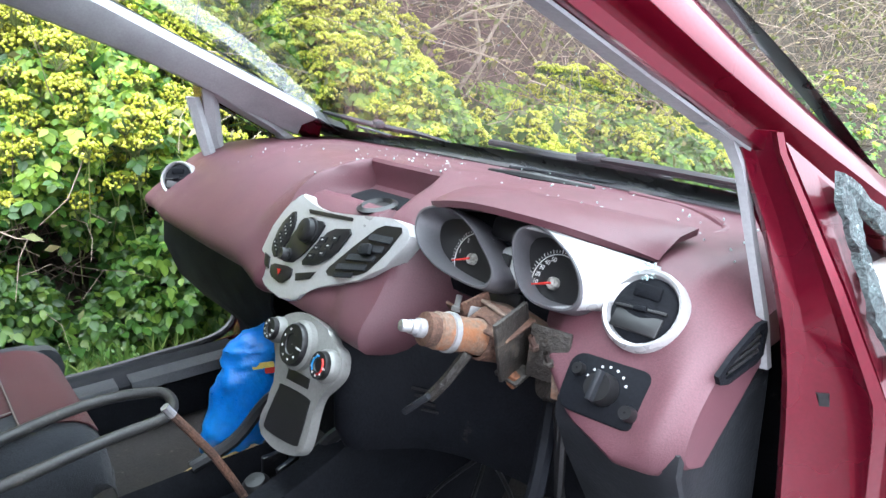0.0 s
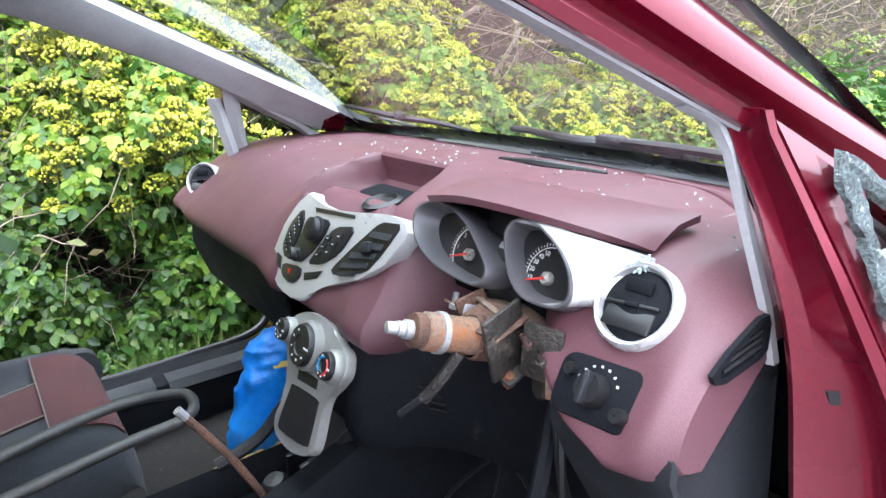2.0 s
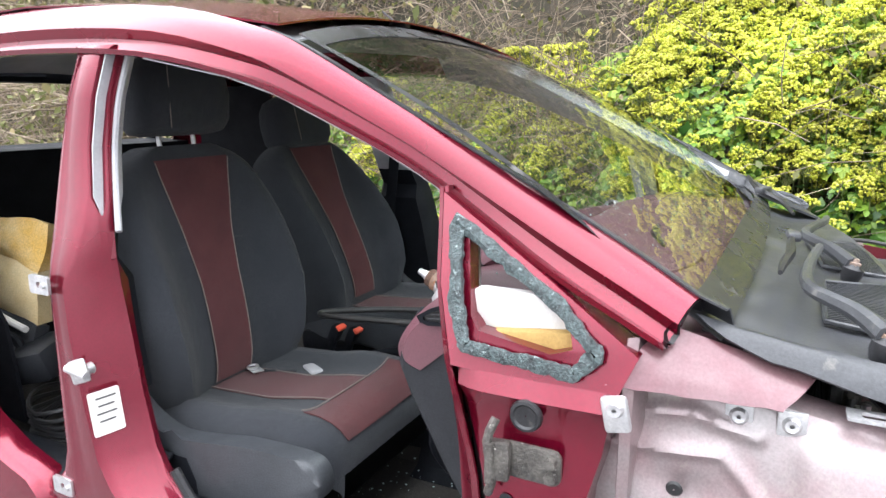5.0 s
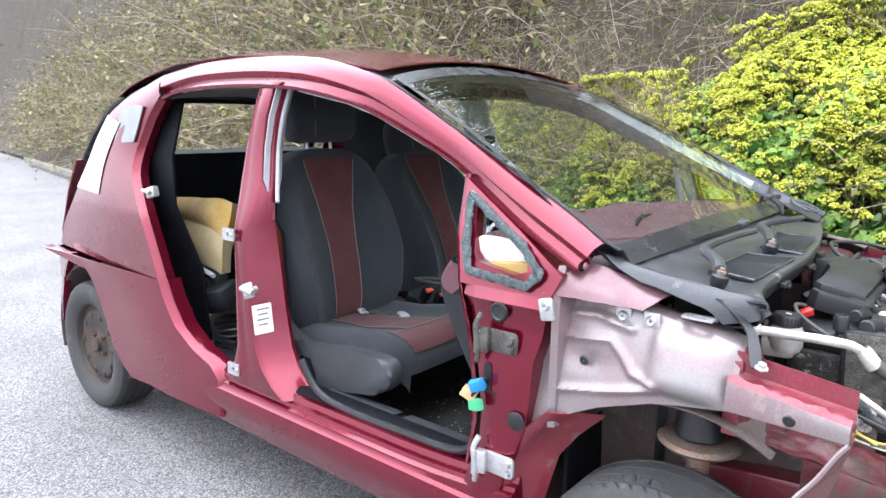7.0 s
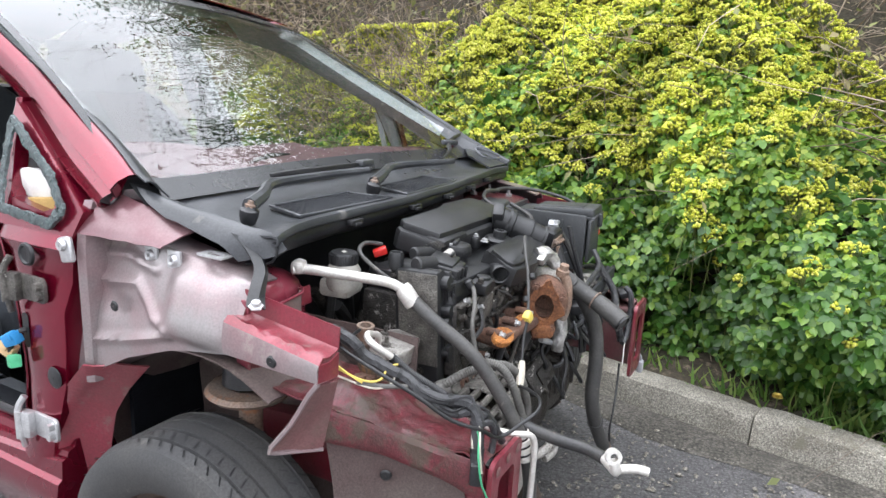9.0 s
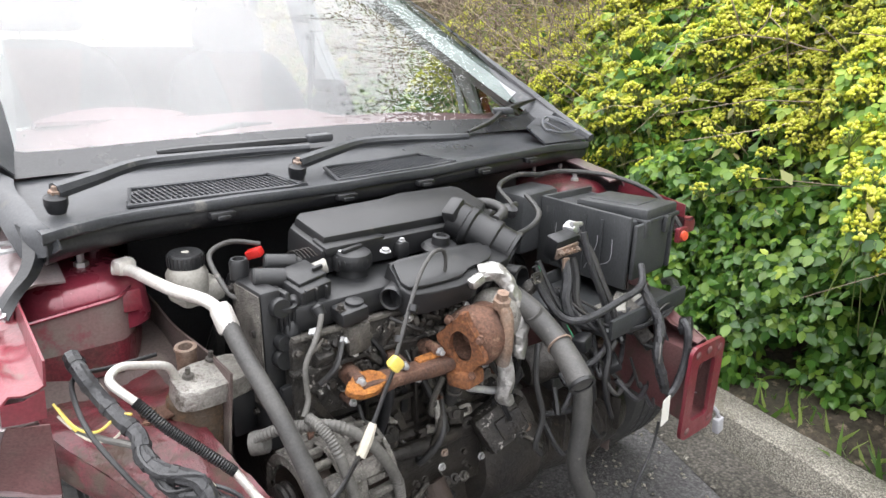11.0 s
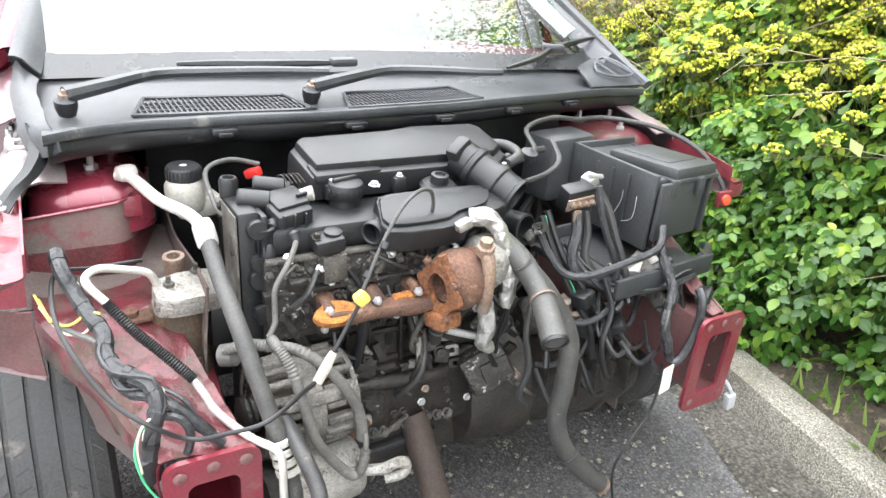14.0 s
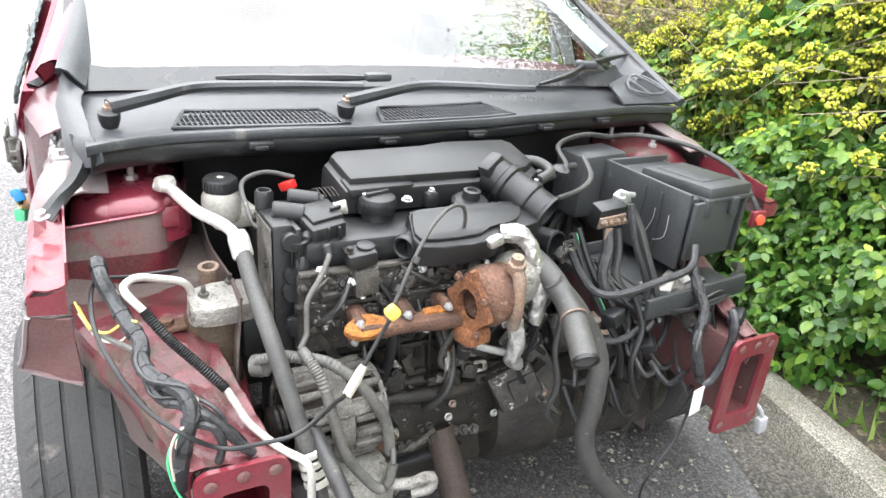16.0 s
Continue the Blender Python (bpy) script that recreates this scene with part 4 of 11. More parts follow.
for s in SIDES:
    B_ROWS = B_ROWS if s > 0 else B_LEFT
    rows = []
    for z, x, f, r in B_ROWS:
        low = 1.0 if z < 0.95 else 0.55
        k = max(0.0, min(1.0, (1.06 - z) / 0.16)) if s > 0 else 0.0
        fi = f - 0.112 * k
        o = [(x - 0.105 * low - 0.01 * k, fi - 0.004), (x - 0.040 - 0.060 * k, fi), (x - 0.026 - 0.064 * k, fi - 0.006), (x - 0.022 - 0.060 * k, fi - 0.024 + 0.010 * k), (x - 0.004 - 0.012 * k, fi - 0.032 - 0.010 * k), (x, fi - 0.046 - 0.012 * k),
             (x, lerp((fi - 0.05, 0, 0), (r, 0, 0), 0.35).x), (x - 0.003, lerp((fi - 0.05, 0, 0), (r, 0, 0), 0.48).x), (x, lerp((fi - 0.05, 0, 0), (r, 0, 0), 0.60).x),
             (x, r + 0.034), (x - 0.004, r + 0.022), (x - 0.02, r + 0.014), (x - 0.026, r + 0.003), (x - 0.040, r), (x - 0.105 * low, r + 0.004)]
        rows.append([Vector((a * s, b, z)) for a, b in o])
    part("b_pillar", loft(bmesh.new(), rows), RED, car)
    rows = []
    for z, x, f, r in (B_ROWS[1:10] if s > 0 else B_ROWS[1:]):
        low = 1.0 if z < 0.95 else 0.55
        a = x - 0.108 * low - 0.014 * (s > 0 and z < 1.0)
        f = f - (0.112 * max(0.0, min(1.0, (1.06 - z) / 0.16)) if s > 0 else 0)
        if s < 0:
            a = x - 0.108 * low - 0.012
            rows.append([Vector((q * s, w, z)) for q, w in ((x - 0.002, f - 0.030), (x - 0.010, f + 0.010), (a + 0.03, f + 0.010), (a - 0.004, f - 0.006), (a - 0.010, (f + r) / 2), (a - 0.006, r + 0.01), (a + 0.02, r - 0.010), (x - 0.01, r - 0.010))])
            continue
        rows.append([Vector((q * s, w, z)) for q, w in ((a + (0.010 if s > 0 and z < 1.06 else 0.055), f - 0.014), (a + 0.004, f - 0.010), (a - 0.018, f - 0.02), (a - 0.022, (f + r) / 2), (a - 0.018, r + 0.02), (a + 0.004, r - 0.008))])
    upper, lower = [q for q in rows if q[0].z > 1.02], [q for q in rows if q[0].z < 1.035]
    part("pillar_trim", sheet(upper, 0.004), PILLAR_GREY, car, "light grey upper pillar trim")
    part("pillar_trim", sheet(lower, 0.004), TRIM, car, "black lower pillar trim")
    # pale weatherstrip along the front door's edge
    bm = tube(bmesh.new(), [Vector(((x - 0.042) * s, f + 0.006, z)) for z, x, f, r in B_ROWS[1:6]], 0.007, 8, 3)
    part("weatherstrip", bm, PILLAR_GREY, car)

# A pillar, roof rail and C pillar: lower edge, upper edge, from the front to the rear
RAIL = [((0.778, -0.118, 0.978), (0.722, -0.086, 1.036)), ((0.762, -0.19, 1.008), (0.700, -0.17, 1.080)), ((0.742, -0.28, 1.047), (0.682, -0.27, 1.129)),
        ((0.706, -0.40, 1.108), (0.666, -0.40, 1.192)), ((0.680, -0.50, 1.160), (0.656, -0.50, 1.241)), ((0.666, -0.61, 1.211), (0.648, -0.60, 1.291)),
        ((0.662, -0.84, 1.306), (0.634, -0.785, 1.384)), ((0.670, -0.95, 1.340), (0.624, -0.895, 1.425)), ((0.688, -1.15, 1.379), (0.607, -1.14, 1.480)),
        ((0.685, -1.45, 1.395), (0.60, -1.47, 1.502)), ((0.686, -1.79, 1.388), (0.602, -1.78, 1.496)), ((0.690, -1.955, 1.358), (0.622, -2.05, 1.455))]


def rail_ring(lo, up, s, bulge=0.012):
    lo, up = Vector(lo), Vector(up)
    n = Vector((up.z - lo.z, 0, lo.x - up.x)).normalized() * bulge
    d = n.normalized()
    o = [lo + Vector((-0.050, 0, 0.012)), lo + Vector((-0.014, 0, -0.004)), lo + Vector((-0.001, 0, -0.002)), lo + Vector((0.002, 0, 0.008)), lerp(lo, up, 0.16) - d * 0.014,
         lerp(lo, up, 0.36) - d * 0.013, lerp(lo, up, 0.42) + n * 0.8, lerp(lo, up, 0.66) + n, lerp(lo, up, 0.9) + n * 0.5, up, up + Vector((-0.022, 0, -0.004)), up + Vector((-0.045, 0, -0.03)), lo + Vector((-0.065, 0, 0.04))]
    return [flip(p, s) for p in o]


C_EDGE = [((0.690, -1.955, 1.358), (0.622, -2.05, 1.455)), ((0.698, -2.02, 1.290), (0.655, -2.27, 1.376)), ((0.708, -2.055, 1.230), (0.680, -2.42, 1.30)),
          ((0.727, -2.085, 1.150), (0.690, -2.52, 1.20)), ((0.756, -2.068, 1.070), (0.705, -2.60, 1.09)), ((0.795, -1.965, 0.965), (0.725, -2.68, 0.98)),
          ((0.812, -1.905, 0.905), (0.735, -2.74, 0.90)), ((0.818, -1.83, 0.772), (0.745, -2.82, 0.80)), ((0.821, -1.79, 0.70), (0.75, -2.86, 0.70))]
for s in SIDES:
    line = [rail_ring(lo, up, s) for lo, up in zip(spline([a for a, _ in RAIL], 3), spline([b for _, b in RAIL], 3))]
    part("a_pillar_and_roof_rail", loft(bmesh.new(), line), RED, car)
    # a dark seal along the windscreen's edge
    ups = spline([Vector(b) for _, b in RAIL[:8]], 3)
    rows = [[flip(p + Vector((dx, dy, dz)), s) for dx, dy, dz in ((-0.003, 0.001, 0.003), (-0.012, 0.003, 0.003), (-0.024, 0.004, -0.002), (-0.036, 0.006, -0.016), (-0.050, 0.008, -0.030))] for p in [ups[0] + Vector((0.006, 0.035, -0.012))] + ups]
    part("windscreen_seal", sheet(rows, 0.003), COWL, car, "dark plastic channel along the windscreen")
    end = rail_ring(*RAIL[0], s)
    mid = sum(end, Vector()) / len(end)
    bm = loft(bmesh.new(), [[lerp(mid, p, k) + Vector((0, dy, 0)) for p in end] for k, dy in ((0.92, 0.003), (0.80, -0.004), (0.5, -0.010), (0.05, -0.012))], caps=False)
    part("pillar_end", bm, BUTTON, car, "dark hollow end of the windscreen pillar")
    # inner pillar trim
    rows = []
    for lo, up in RAIL[3 if s > 0 else 1:9]:
        lo, up = Vector(lo), Vector(up)
        rows.append([flip(q, s) for q in (lo + Vector((-0.010, 0, -0.006)), lo + Vector((-0.045 + 0.017 * (s > 0), 0, -0.006)), lo + Vector((-0.072 + 0.028 * (s > 0), 0, 0.022)), up + Vector((-0.062 + 0.014 * (s > 0), 0, -0.030)), up + Vector((-0.045, 0, -0.014)), up + Vector((-0.026, 0, -0.002)))])
    part("pillar_trim", sheet(rows, 0.003), PILLAR_GREY, car, "light grey windscreen pillar trim")
    # C pillar and rear quarter down to the wheel arch
    rows = []
    for lo, up in zip(spline([a for a, _ in C_EDGE], 3), spline([b for _, b in C_EDGE], 3)):
        row = [lo + Vector((-0.06, -0.015, 0)), lo + Vector((-0.022, -0.004, 0)), lo + Vector((-0.016, -0.016, 0)), lo + Vector((0, -0.03, 0))]
        row += [lerp(lo, up, t) + Vector((0.016 * math.sin(math.pi * t), 0, 0)) for t in (0.15, 0.3, 0.45, 0.6, 0.75, 0.88)] + [up, up + Vector((-0.06, -0.02, 0))]
        rows.append([flip(q, s) for q in row])
    part("rear_quarter", sheet(rows, 0.006), RED, car)
    # sky reflection on the C pillar's rear edge, laid on as a pale panel
    rows = []
    for lo, up in zip(spline([a for a, _ in C_EDGE[2:6]], 3), spline([b for _, b in C_EDGE[2:6]], 3)):
        rows.append([flip(lerp(lo, up, t) + Vector((0.016 * math.sin(math.pi * t) + 0.005, 0, 0)), s) for t in (0.56, 0.66, 0.76, 0.86, 0.95, 1.0)])
    part("lamp_seat", sheet(rows, 0.002), PILLAR_SHEEN, car, "pale panel standing in for the sky's reflection on the C pillar")
    # below: between the door opening and the arch
    rows = []
    for (ly, z), (ay, az) in zip(((-1.79, 0.70), (-1.758, 0.632), (-1.72, 0.58), (-1.685, 0.537), (-1.574, 0.475), (-1.46, 0.44), (-1.42, 0.40), (-1.42, 0.34), (-1.42, 0.27)),
                                 ((-2.86, 0.70), (-2.40, 0.660), (-2.33, 0.60), (-2.292, 0.535), (-2.25, 0.46), (-2.222, 0.40), (-2.20, 0.355), (-2.13, 0.30), (-2.06, 0.262))):
        lo, up = Vector((0.821, ly, z)), Vector((0.821, ay, az))
        row = [lo + Vector((-0.07, 0.0, 0)), lo + Vector((-0.022, 0, 0)), lo + Vector((-0.016, -0.012, 0)), lo + Vector((0, -0.026, 0))]
        row += [lerp(lo, up, t) + Vector((0.012 * math.sin(math.pi * t), 0, 0)) for t in (0.2, 0.4, 0.6, 0.8)] + [up + Vector((0.008, 0, 0)), up + Vector((-0.03, 0, 0))]
        rows.append([flip(q, s) for q in row])
    part("quarter_foot", sheet(rows, 0.006), RED, car)
    # behind the rear wheel, with the bumper's end
    rows = []
    for z, f in ((0.69, -2.62), (0.64, -2.66), (0.56, -2.71), (0.45, -2.75), (0.35, -2.77)):
        rows.append([flip(q, s) for q in (Vector((0.78, f, z)), Vector((0.808, f - 0.005, z)), Vector((0.795, f - 0.06, z)), Vector((0.765, -2.86, z)), Vector((0.66, -2.95, z)))])
    part("rear_bumper_end", sheet(rows, 0.006), RED, car)
    # rear wheel house
    rows = []
    for x in (0.80, 0.70, 0.56):
        rows.append([Vector((s * x, -2.489 + 0.335 * math.cos(a), 0.30 + 0.35 * math.sin(a))) for a in np.linspace(-0.25, math.pi + 0.25, 20)])
    part("rear_wheel_house", sheet(rows, 0.004), ARCH, car)
    # fixed side pane in the C pillar
    rows = [[flip(Vector(q), s) for q in r] for r in (((0.704, -2.075, 1.335), (0.716, -2.10, 1.26), (0.728, -2.125, 1.195)),
                                                     ((0.700, -2.18, 1.34), (0.712, -2.20, 1.26), (0.724, -2.215, 1.19)), ((0.699, -2.27, 1.315), (0.711, -2.29, 1.25), (0.722, -2.30, 1.185)))]
    part("side_pane", sheet(rows, 0.005), DARK_GLASS, car, "small fixed rear side window")

# roof
rows = []
for i in range(14):
    v = i / 13
    y0 = -0.86 - 1.62 * v
    rows.append([Vector((x, y0 - 0.05 * (1 - (x / 0.62) ** 2) * (1 - v), table([0, 0.2, 0.45, 0.7, 0.9, 1], [1.425, 1.478, 1.502, 1.488, 1.43, 1.37])(v) + 0.004 + 0.062 * (1 - (x / 0.62) ** 2))) for x in np.linspace(-0.61, 0.61, 17)])
part("roof", sheet(rows, 0.004), RED, car)
part("headlining", sheet([[p - Vector((0, 0, 0.035)) for p in r] for r in rows], 0.004), PILLAR_GREY, car, "grey roof lining")
bm = bmesh.new()
box(bm, (0.0, -0.965, 1.492), (0.03, 0.055, 0.018), None, 0.006)
rod(bm, (0, -0.975, 1.495), (0, -1.02, 1.53), 0.004, 0.002, 8)
part("aerial_base", bm, PLASTIC, car, "stub of a roof aerial")

# tail: lower panel, window frame and inner trim
rows = [[Vector((x, y + 0.10 * (1 - (x / 0.7) ** 2) * -1, z)) for x in np.linspace(-0.70, 0.70, 13)] for y, z in ((-2.95, 0.45), (-2.97, 0.75), (-2.86, 0.95), (-2.74, 1.10))]
part("tailgate", sheet(rows, 0.008), RED, car)
rows = [[Vector((x, y, z)) for x in np.linspace(-0.66, 0.66, 9)] for y, z in ((-2.40, 0.45), (-2.46, 0.80), (-2.52, 1.12), (-2.72, 1.13))]
part("rear_trim", sheet(rows, 0.012), TRIM, car, "black rear cabin trim")
bm = bmesh.new()
for s in SIDES:
    tube(bm, [(0.64 * s, -2.74, 1.10), (0.61 * s, -2.62, 1.25), (0.56 * s, -2.48, 1.36), (0.3 * s, -2.52, 1.385), (0.0, -2.53, 1.39)], 0.028, 8, 4)
part("tailgate_frame", bm, TRIM, car)

# hinge pillar panels with the quarter window's hole
HOLE = [(0.748, -0.405, 1.092), (0.779, -0.388, 0.985), (0.790, -0.372, 0.968), (0.794, -0.262, 0.952), (0.790, -0.232, 0.962), (0.778, -0.242, 0.998)]
RIM = [(0.704, -0.470, 1.152), (0.766, -0.444, 1.025), (0.806, -0.408, 0.915), (0.806, -0.17, 0.905), (0.790, -0.145, 0.965), (0.750, -0.28, 1.044)]
for s in SIDES:
    ring = lambda o, dx=0.0: [flip(Vector(p) + Vector((dx, 0, 0)), s) for p in o]  # noqa: E731
    mid = [lerp(a, b, 0.5) + Vector((-0.004, 0, 0)) for a, b in zip(HOLE, RIM)]
    bm = loft(bmesh.new(), [ring(HOLE, -0.03), ring(HOLE), ring(mid), ring(RIM), ring(RIM, -0.06)], caps=False)
    part("quarter_window_frame", bm, RED, car)
    # ragged band of glass crumbs stuck to the window's rubber
    edge = [lerp(a, b, 0.40) + Vector((0.006, 0, 0)) for a, b in zip(HOLE, RIM)]
    cor = [flip(p, s) for p in edge]
    path = [lerp(a, b, k / 16) for a, b in zip(cor, cor[1:] + cor[:1]) for k in range(16)]
    rings = []
    for i, p in enumerate(path):
        t = (path[(i + 1) % len(path)] - path[i - 1]).normalized()
        out = Vector((s, 0, 0.15)).normalized()
        w = t.cross(out).normalized()
        h = 0.0105 + 0.004 * noise.noise(p * 55)
        rings.append([p + w * h, p + w * h * 0.9 + out * 0.006, p + out * (0.008 + 0.003 * noise.noise(p * 90)), p - w * h * 0.9 + out * 0.006, p - w * h])
    bm = loft(bmesh.new(), rings, closed=True, loop=True)
    rough_up(bm, 0.0035, 90)
    part("shattered_rim", bm, SHATTER, car, "band of shattered blue-green glass left round the quarter window", sharp=25)
    # pads seen through the hole
    if s > 0:
        bm = bmesh.new()
        plate(bm, rounded(0.165, 0.062, 0.02), Vector((0.742 * s, -0.318, 0.992)), Matrix(((0, 0, s), (s, 0, 0), (0, 1, 0))), 0.014, 0.004)
        part("white_pad", bm, PAD_WHITE, car, "white felt pad inside the pillar")
        bm = bmesh.new()
        box(bm, (0.748 * s, -0.315, 0.945), (0.05, 0.19, 0.050), turned(7, 0, 0), 0.006)
        part("tan_pad", bm, CARD, car, "tan insulation pad inside the pillar")
    # grey trim round the quarter window, inside
    inner = [lerp(a, b, 0.12) for a, b in zip(HOLE, RIM)]
    bm = loft(bmesh.new(), [ring(inner, -0.034), ring(inner, -0.050), ring(mid, -0.058), ring(RIM, -0.056), ring(RIM, -0.050)], caps=False)
    part("window_trim", bm, PILLAR_GREY, car, "light grey inner quarter window trim")
    # door jamb from the window frame in to the cabin
    if s < 0:
        rows = [[Vector((-x + dx, y + dy, z)) for dx, dy in ((0.020, 0.012), (0.026, -0.004), (0.014, -0.016), (-0.006, -0.014))] for x, y, z in ((0.700, -0.475, 1.112), (0.706, -0.462, 1.06), (0.712, -0.448, 1.00), (0.716, -0.436, 0.955))]
        part("window_strut", sheet(rows, 0.006), PILLAR_GREY, car, "light grey quarter window strut")
    inner_edge = [(0.664, -0.484, 1.160), (0.676, -0.476, 1.12), (0.692, -0.468, 1.08), (0.708, -0.464, 1.03), (0.720, -0.456, 0.98), (0.728, -0.448, 0.92), (0.732, -0.440, 0.85), (0.733, -0.428, 0.78), (0.736, -0.420, 0.70), (0.738, -0.412, 0.58), (0.738, -0.415, 0.46)]
    rows = []
    for x, y, z in spline(inner_edge, 2):
        ox = float(np.interp(z, [0.46, 0.80, 0.915, 1.025, 1.152], [0.806, 0.806, 0.806, 0.764, 0.702]))
        oy = float(np.interp(z, [0.46, 0.60, 0.76, 0.915, 1.025, 1.152], [-0.378, -0.348, -0.366, -0.410, -0.446, -0.472]))
        p, q = Vector((x, y, z)), Vector((ox, oy, z))
        rows.append([flip(v, s) for v in (p + Vector((-0.006, 0.035, 0)), p + Vector((-0.004, 0.004, 0)), p, p + Vector((0.004, -0.002, 0)), lerp(p, q, 0.24) + Vector((0, 0.008, 0)), lerp(p, q, 0.70) + Vector((0, 0.004, 0)), lerp(p, q, 0.86) + Vector((0.003, -0.006, 0)), q)])
    if s > 0:
        part("door_jamb", sheet(rows, 0.003), RED, car, "glossy dark red door jamb")
    # hinge pillar below the window
    rows = []
    for z, r, f in ((0.915, -0.408, -0.17), (0.89, -0.402, -0.172), (0.865, -0.396, -0.178), (0.82, -0.384, -0.185), (0.76, -0.364, -0.2), (0.68, -0.352, -0.205), (0.60, -0.346, -0.215), (0.52, -0.352, -0.245), (0.47, -0.375, -0.268), (0.40, -0.40, -0.285), (0.30, -0.40, -0.30), (0.245, -0.40, -0.31)):
        x = 0.806 + (0.014 if 0.868 < z < 0.9 else 0) + 0.012 * (z < 0.8)
        row = [(x - 0.09, r - 0.004), (x - 0.03, r), (x - 0.012, r + 0.008), (x - 0.003, r + 0.028), (x, r + 0.05), (x, lerp((r, 0, 0), (f, 0, 0), 0.6).x), (x - 0.004, f - 0.012), (x - 0.010, f), (x - 0.05, f + 0.004)]
        rows.append([Vector((a * s, b, z)) for a, b in row])
    part("hinge_pillar", sheet(rows, 0.005), RED, car)

# pale sprayed face of the hinge pillar, ahead of the window
rows = []
for z in np.linspace(0.62, 0.985, 12):
    x1 = float(np.interp(z, [0.62, 0.90, 0.96, 0.985], [0.796, 0.796, 0.784, 0.772]))
    rows.append([Vector((x, y, z)) for x, y in ((x1 + 0.001, -0.163), (x1 - 0.008, -0.150), (x1 - 0.05, -0.142 + 0.004 * math.sin(30 * z)), (0.70, -0.150))])
part("pillar_face", sheet(rows, 0.003), OVERSPRAY, car, "silvery pink front face of the hinge pillar")

# side of the scuttle, between the windscreen's corner and the apron
for s in SIDES[:1]:
    rows = []
    for u in np.linspace(0, 0.60, 12):
        a = lerp((0.800, -0.185, 0.925), (0.735, 0.165, 0.912), u)
        b = lerp((0.728, -0.125, 0.998), (0.690, 0.185, 0.915), u)
        rows.append([flip(lerp(a, b, t) + Vector((0.008 * math.sin(math.pi * t) + 0.002 * noise.noise(Vector((u * 9, t * 5, 1))), 0, 0.002 * noise.noise(Vector((u * 12, t * 4, 6))))), s) for t in np.linspace(0, 1, 9)])
    part("scuttle_side", sheet(rows, 0.003), FADED, car, "maroon scuttle side fading into pale primer")

# aprons over the front wheels: top edge and arch edge along y
APRON_TOP = table([-0.19, -0.10, -0.05, 0.02, 0.10, 0.16, 0.22], [0.925, 0.93, 0.925, 0.910, 0.897, 0.888, 0.870])
APRON_LOW = table([-0.30, -0.255, -0.19, -0.12, -0.05, 0.06, 0.14, 0.22], [0.42, 0.53, 0.605, 0.660, 0.696, 0.735, 0.750, 0.762])
RIBS = (((-0.19, 0.828), (-0.12, 0.832), (-0.04, 0.842), (-0.01, 0.815), (0.015, 0.786), (0.065, 0.774)), ((-0.15, 0.712), (-0.10, 0.722), (-0.03, 0.738), (0.02, 0.752), (0.065, 0.765)),
        ((-0.16, 0.878), (-0.08, 0.886), (0.0, 0.870)))


def rib_height(y, z):
    h = 0.0
    for line in RIBS:
        for a, b in zip(line, line[1:]):
            a, b, q = Vector((*a, 0)), Vector((*b, 0)), Vector((y, z, 0))
            t = max(0, min(1, (q - a).dot(b - a) / (b - a).length_squared))
            h = max(h, math.exp(-((q - a.lerp(b, t)).length / 0.0085) ** 2))
    return h


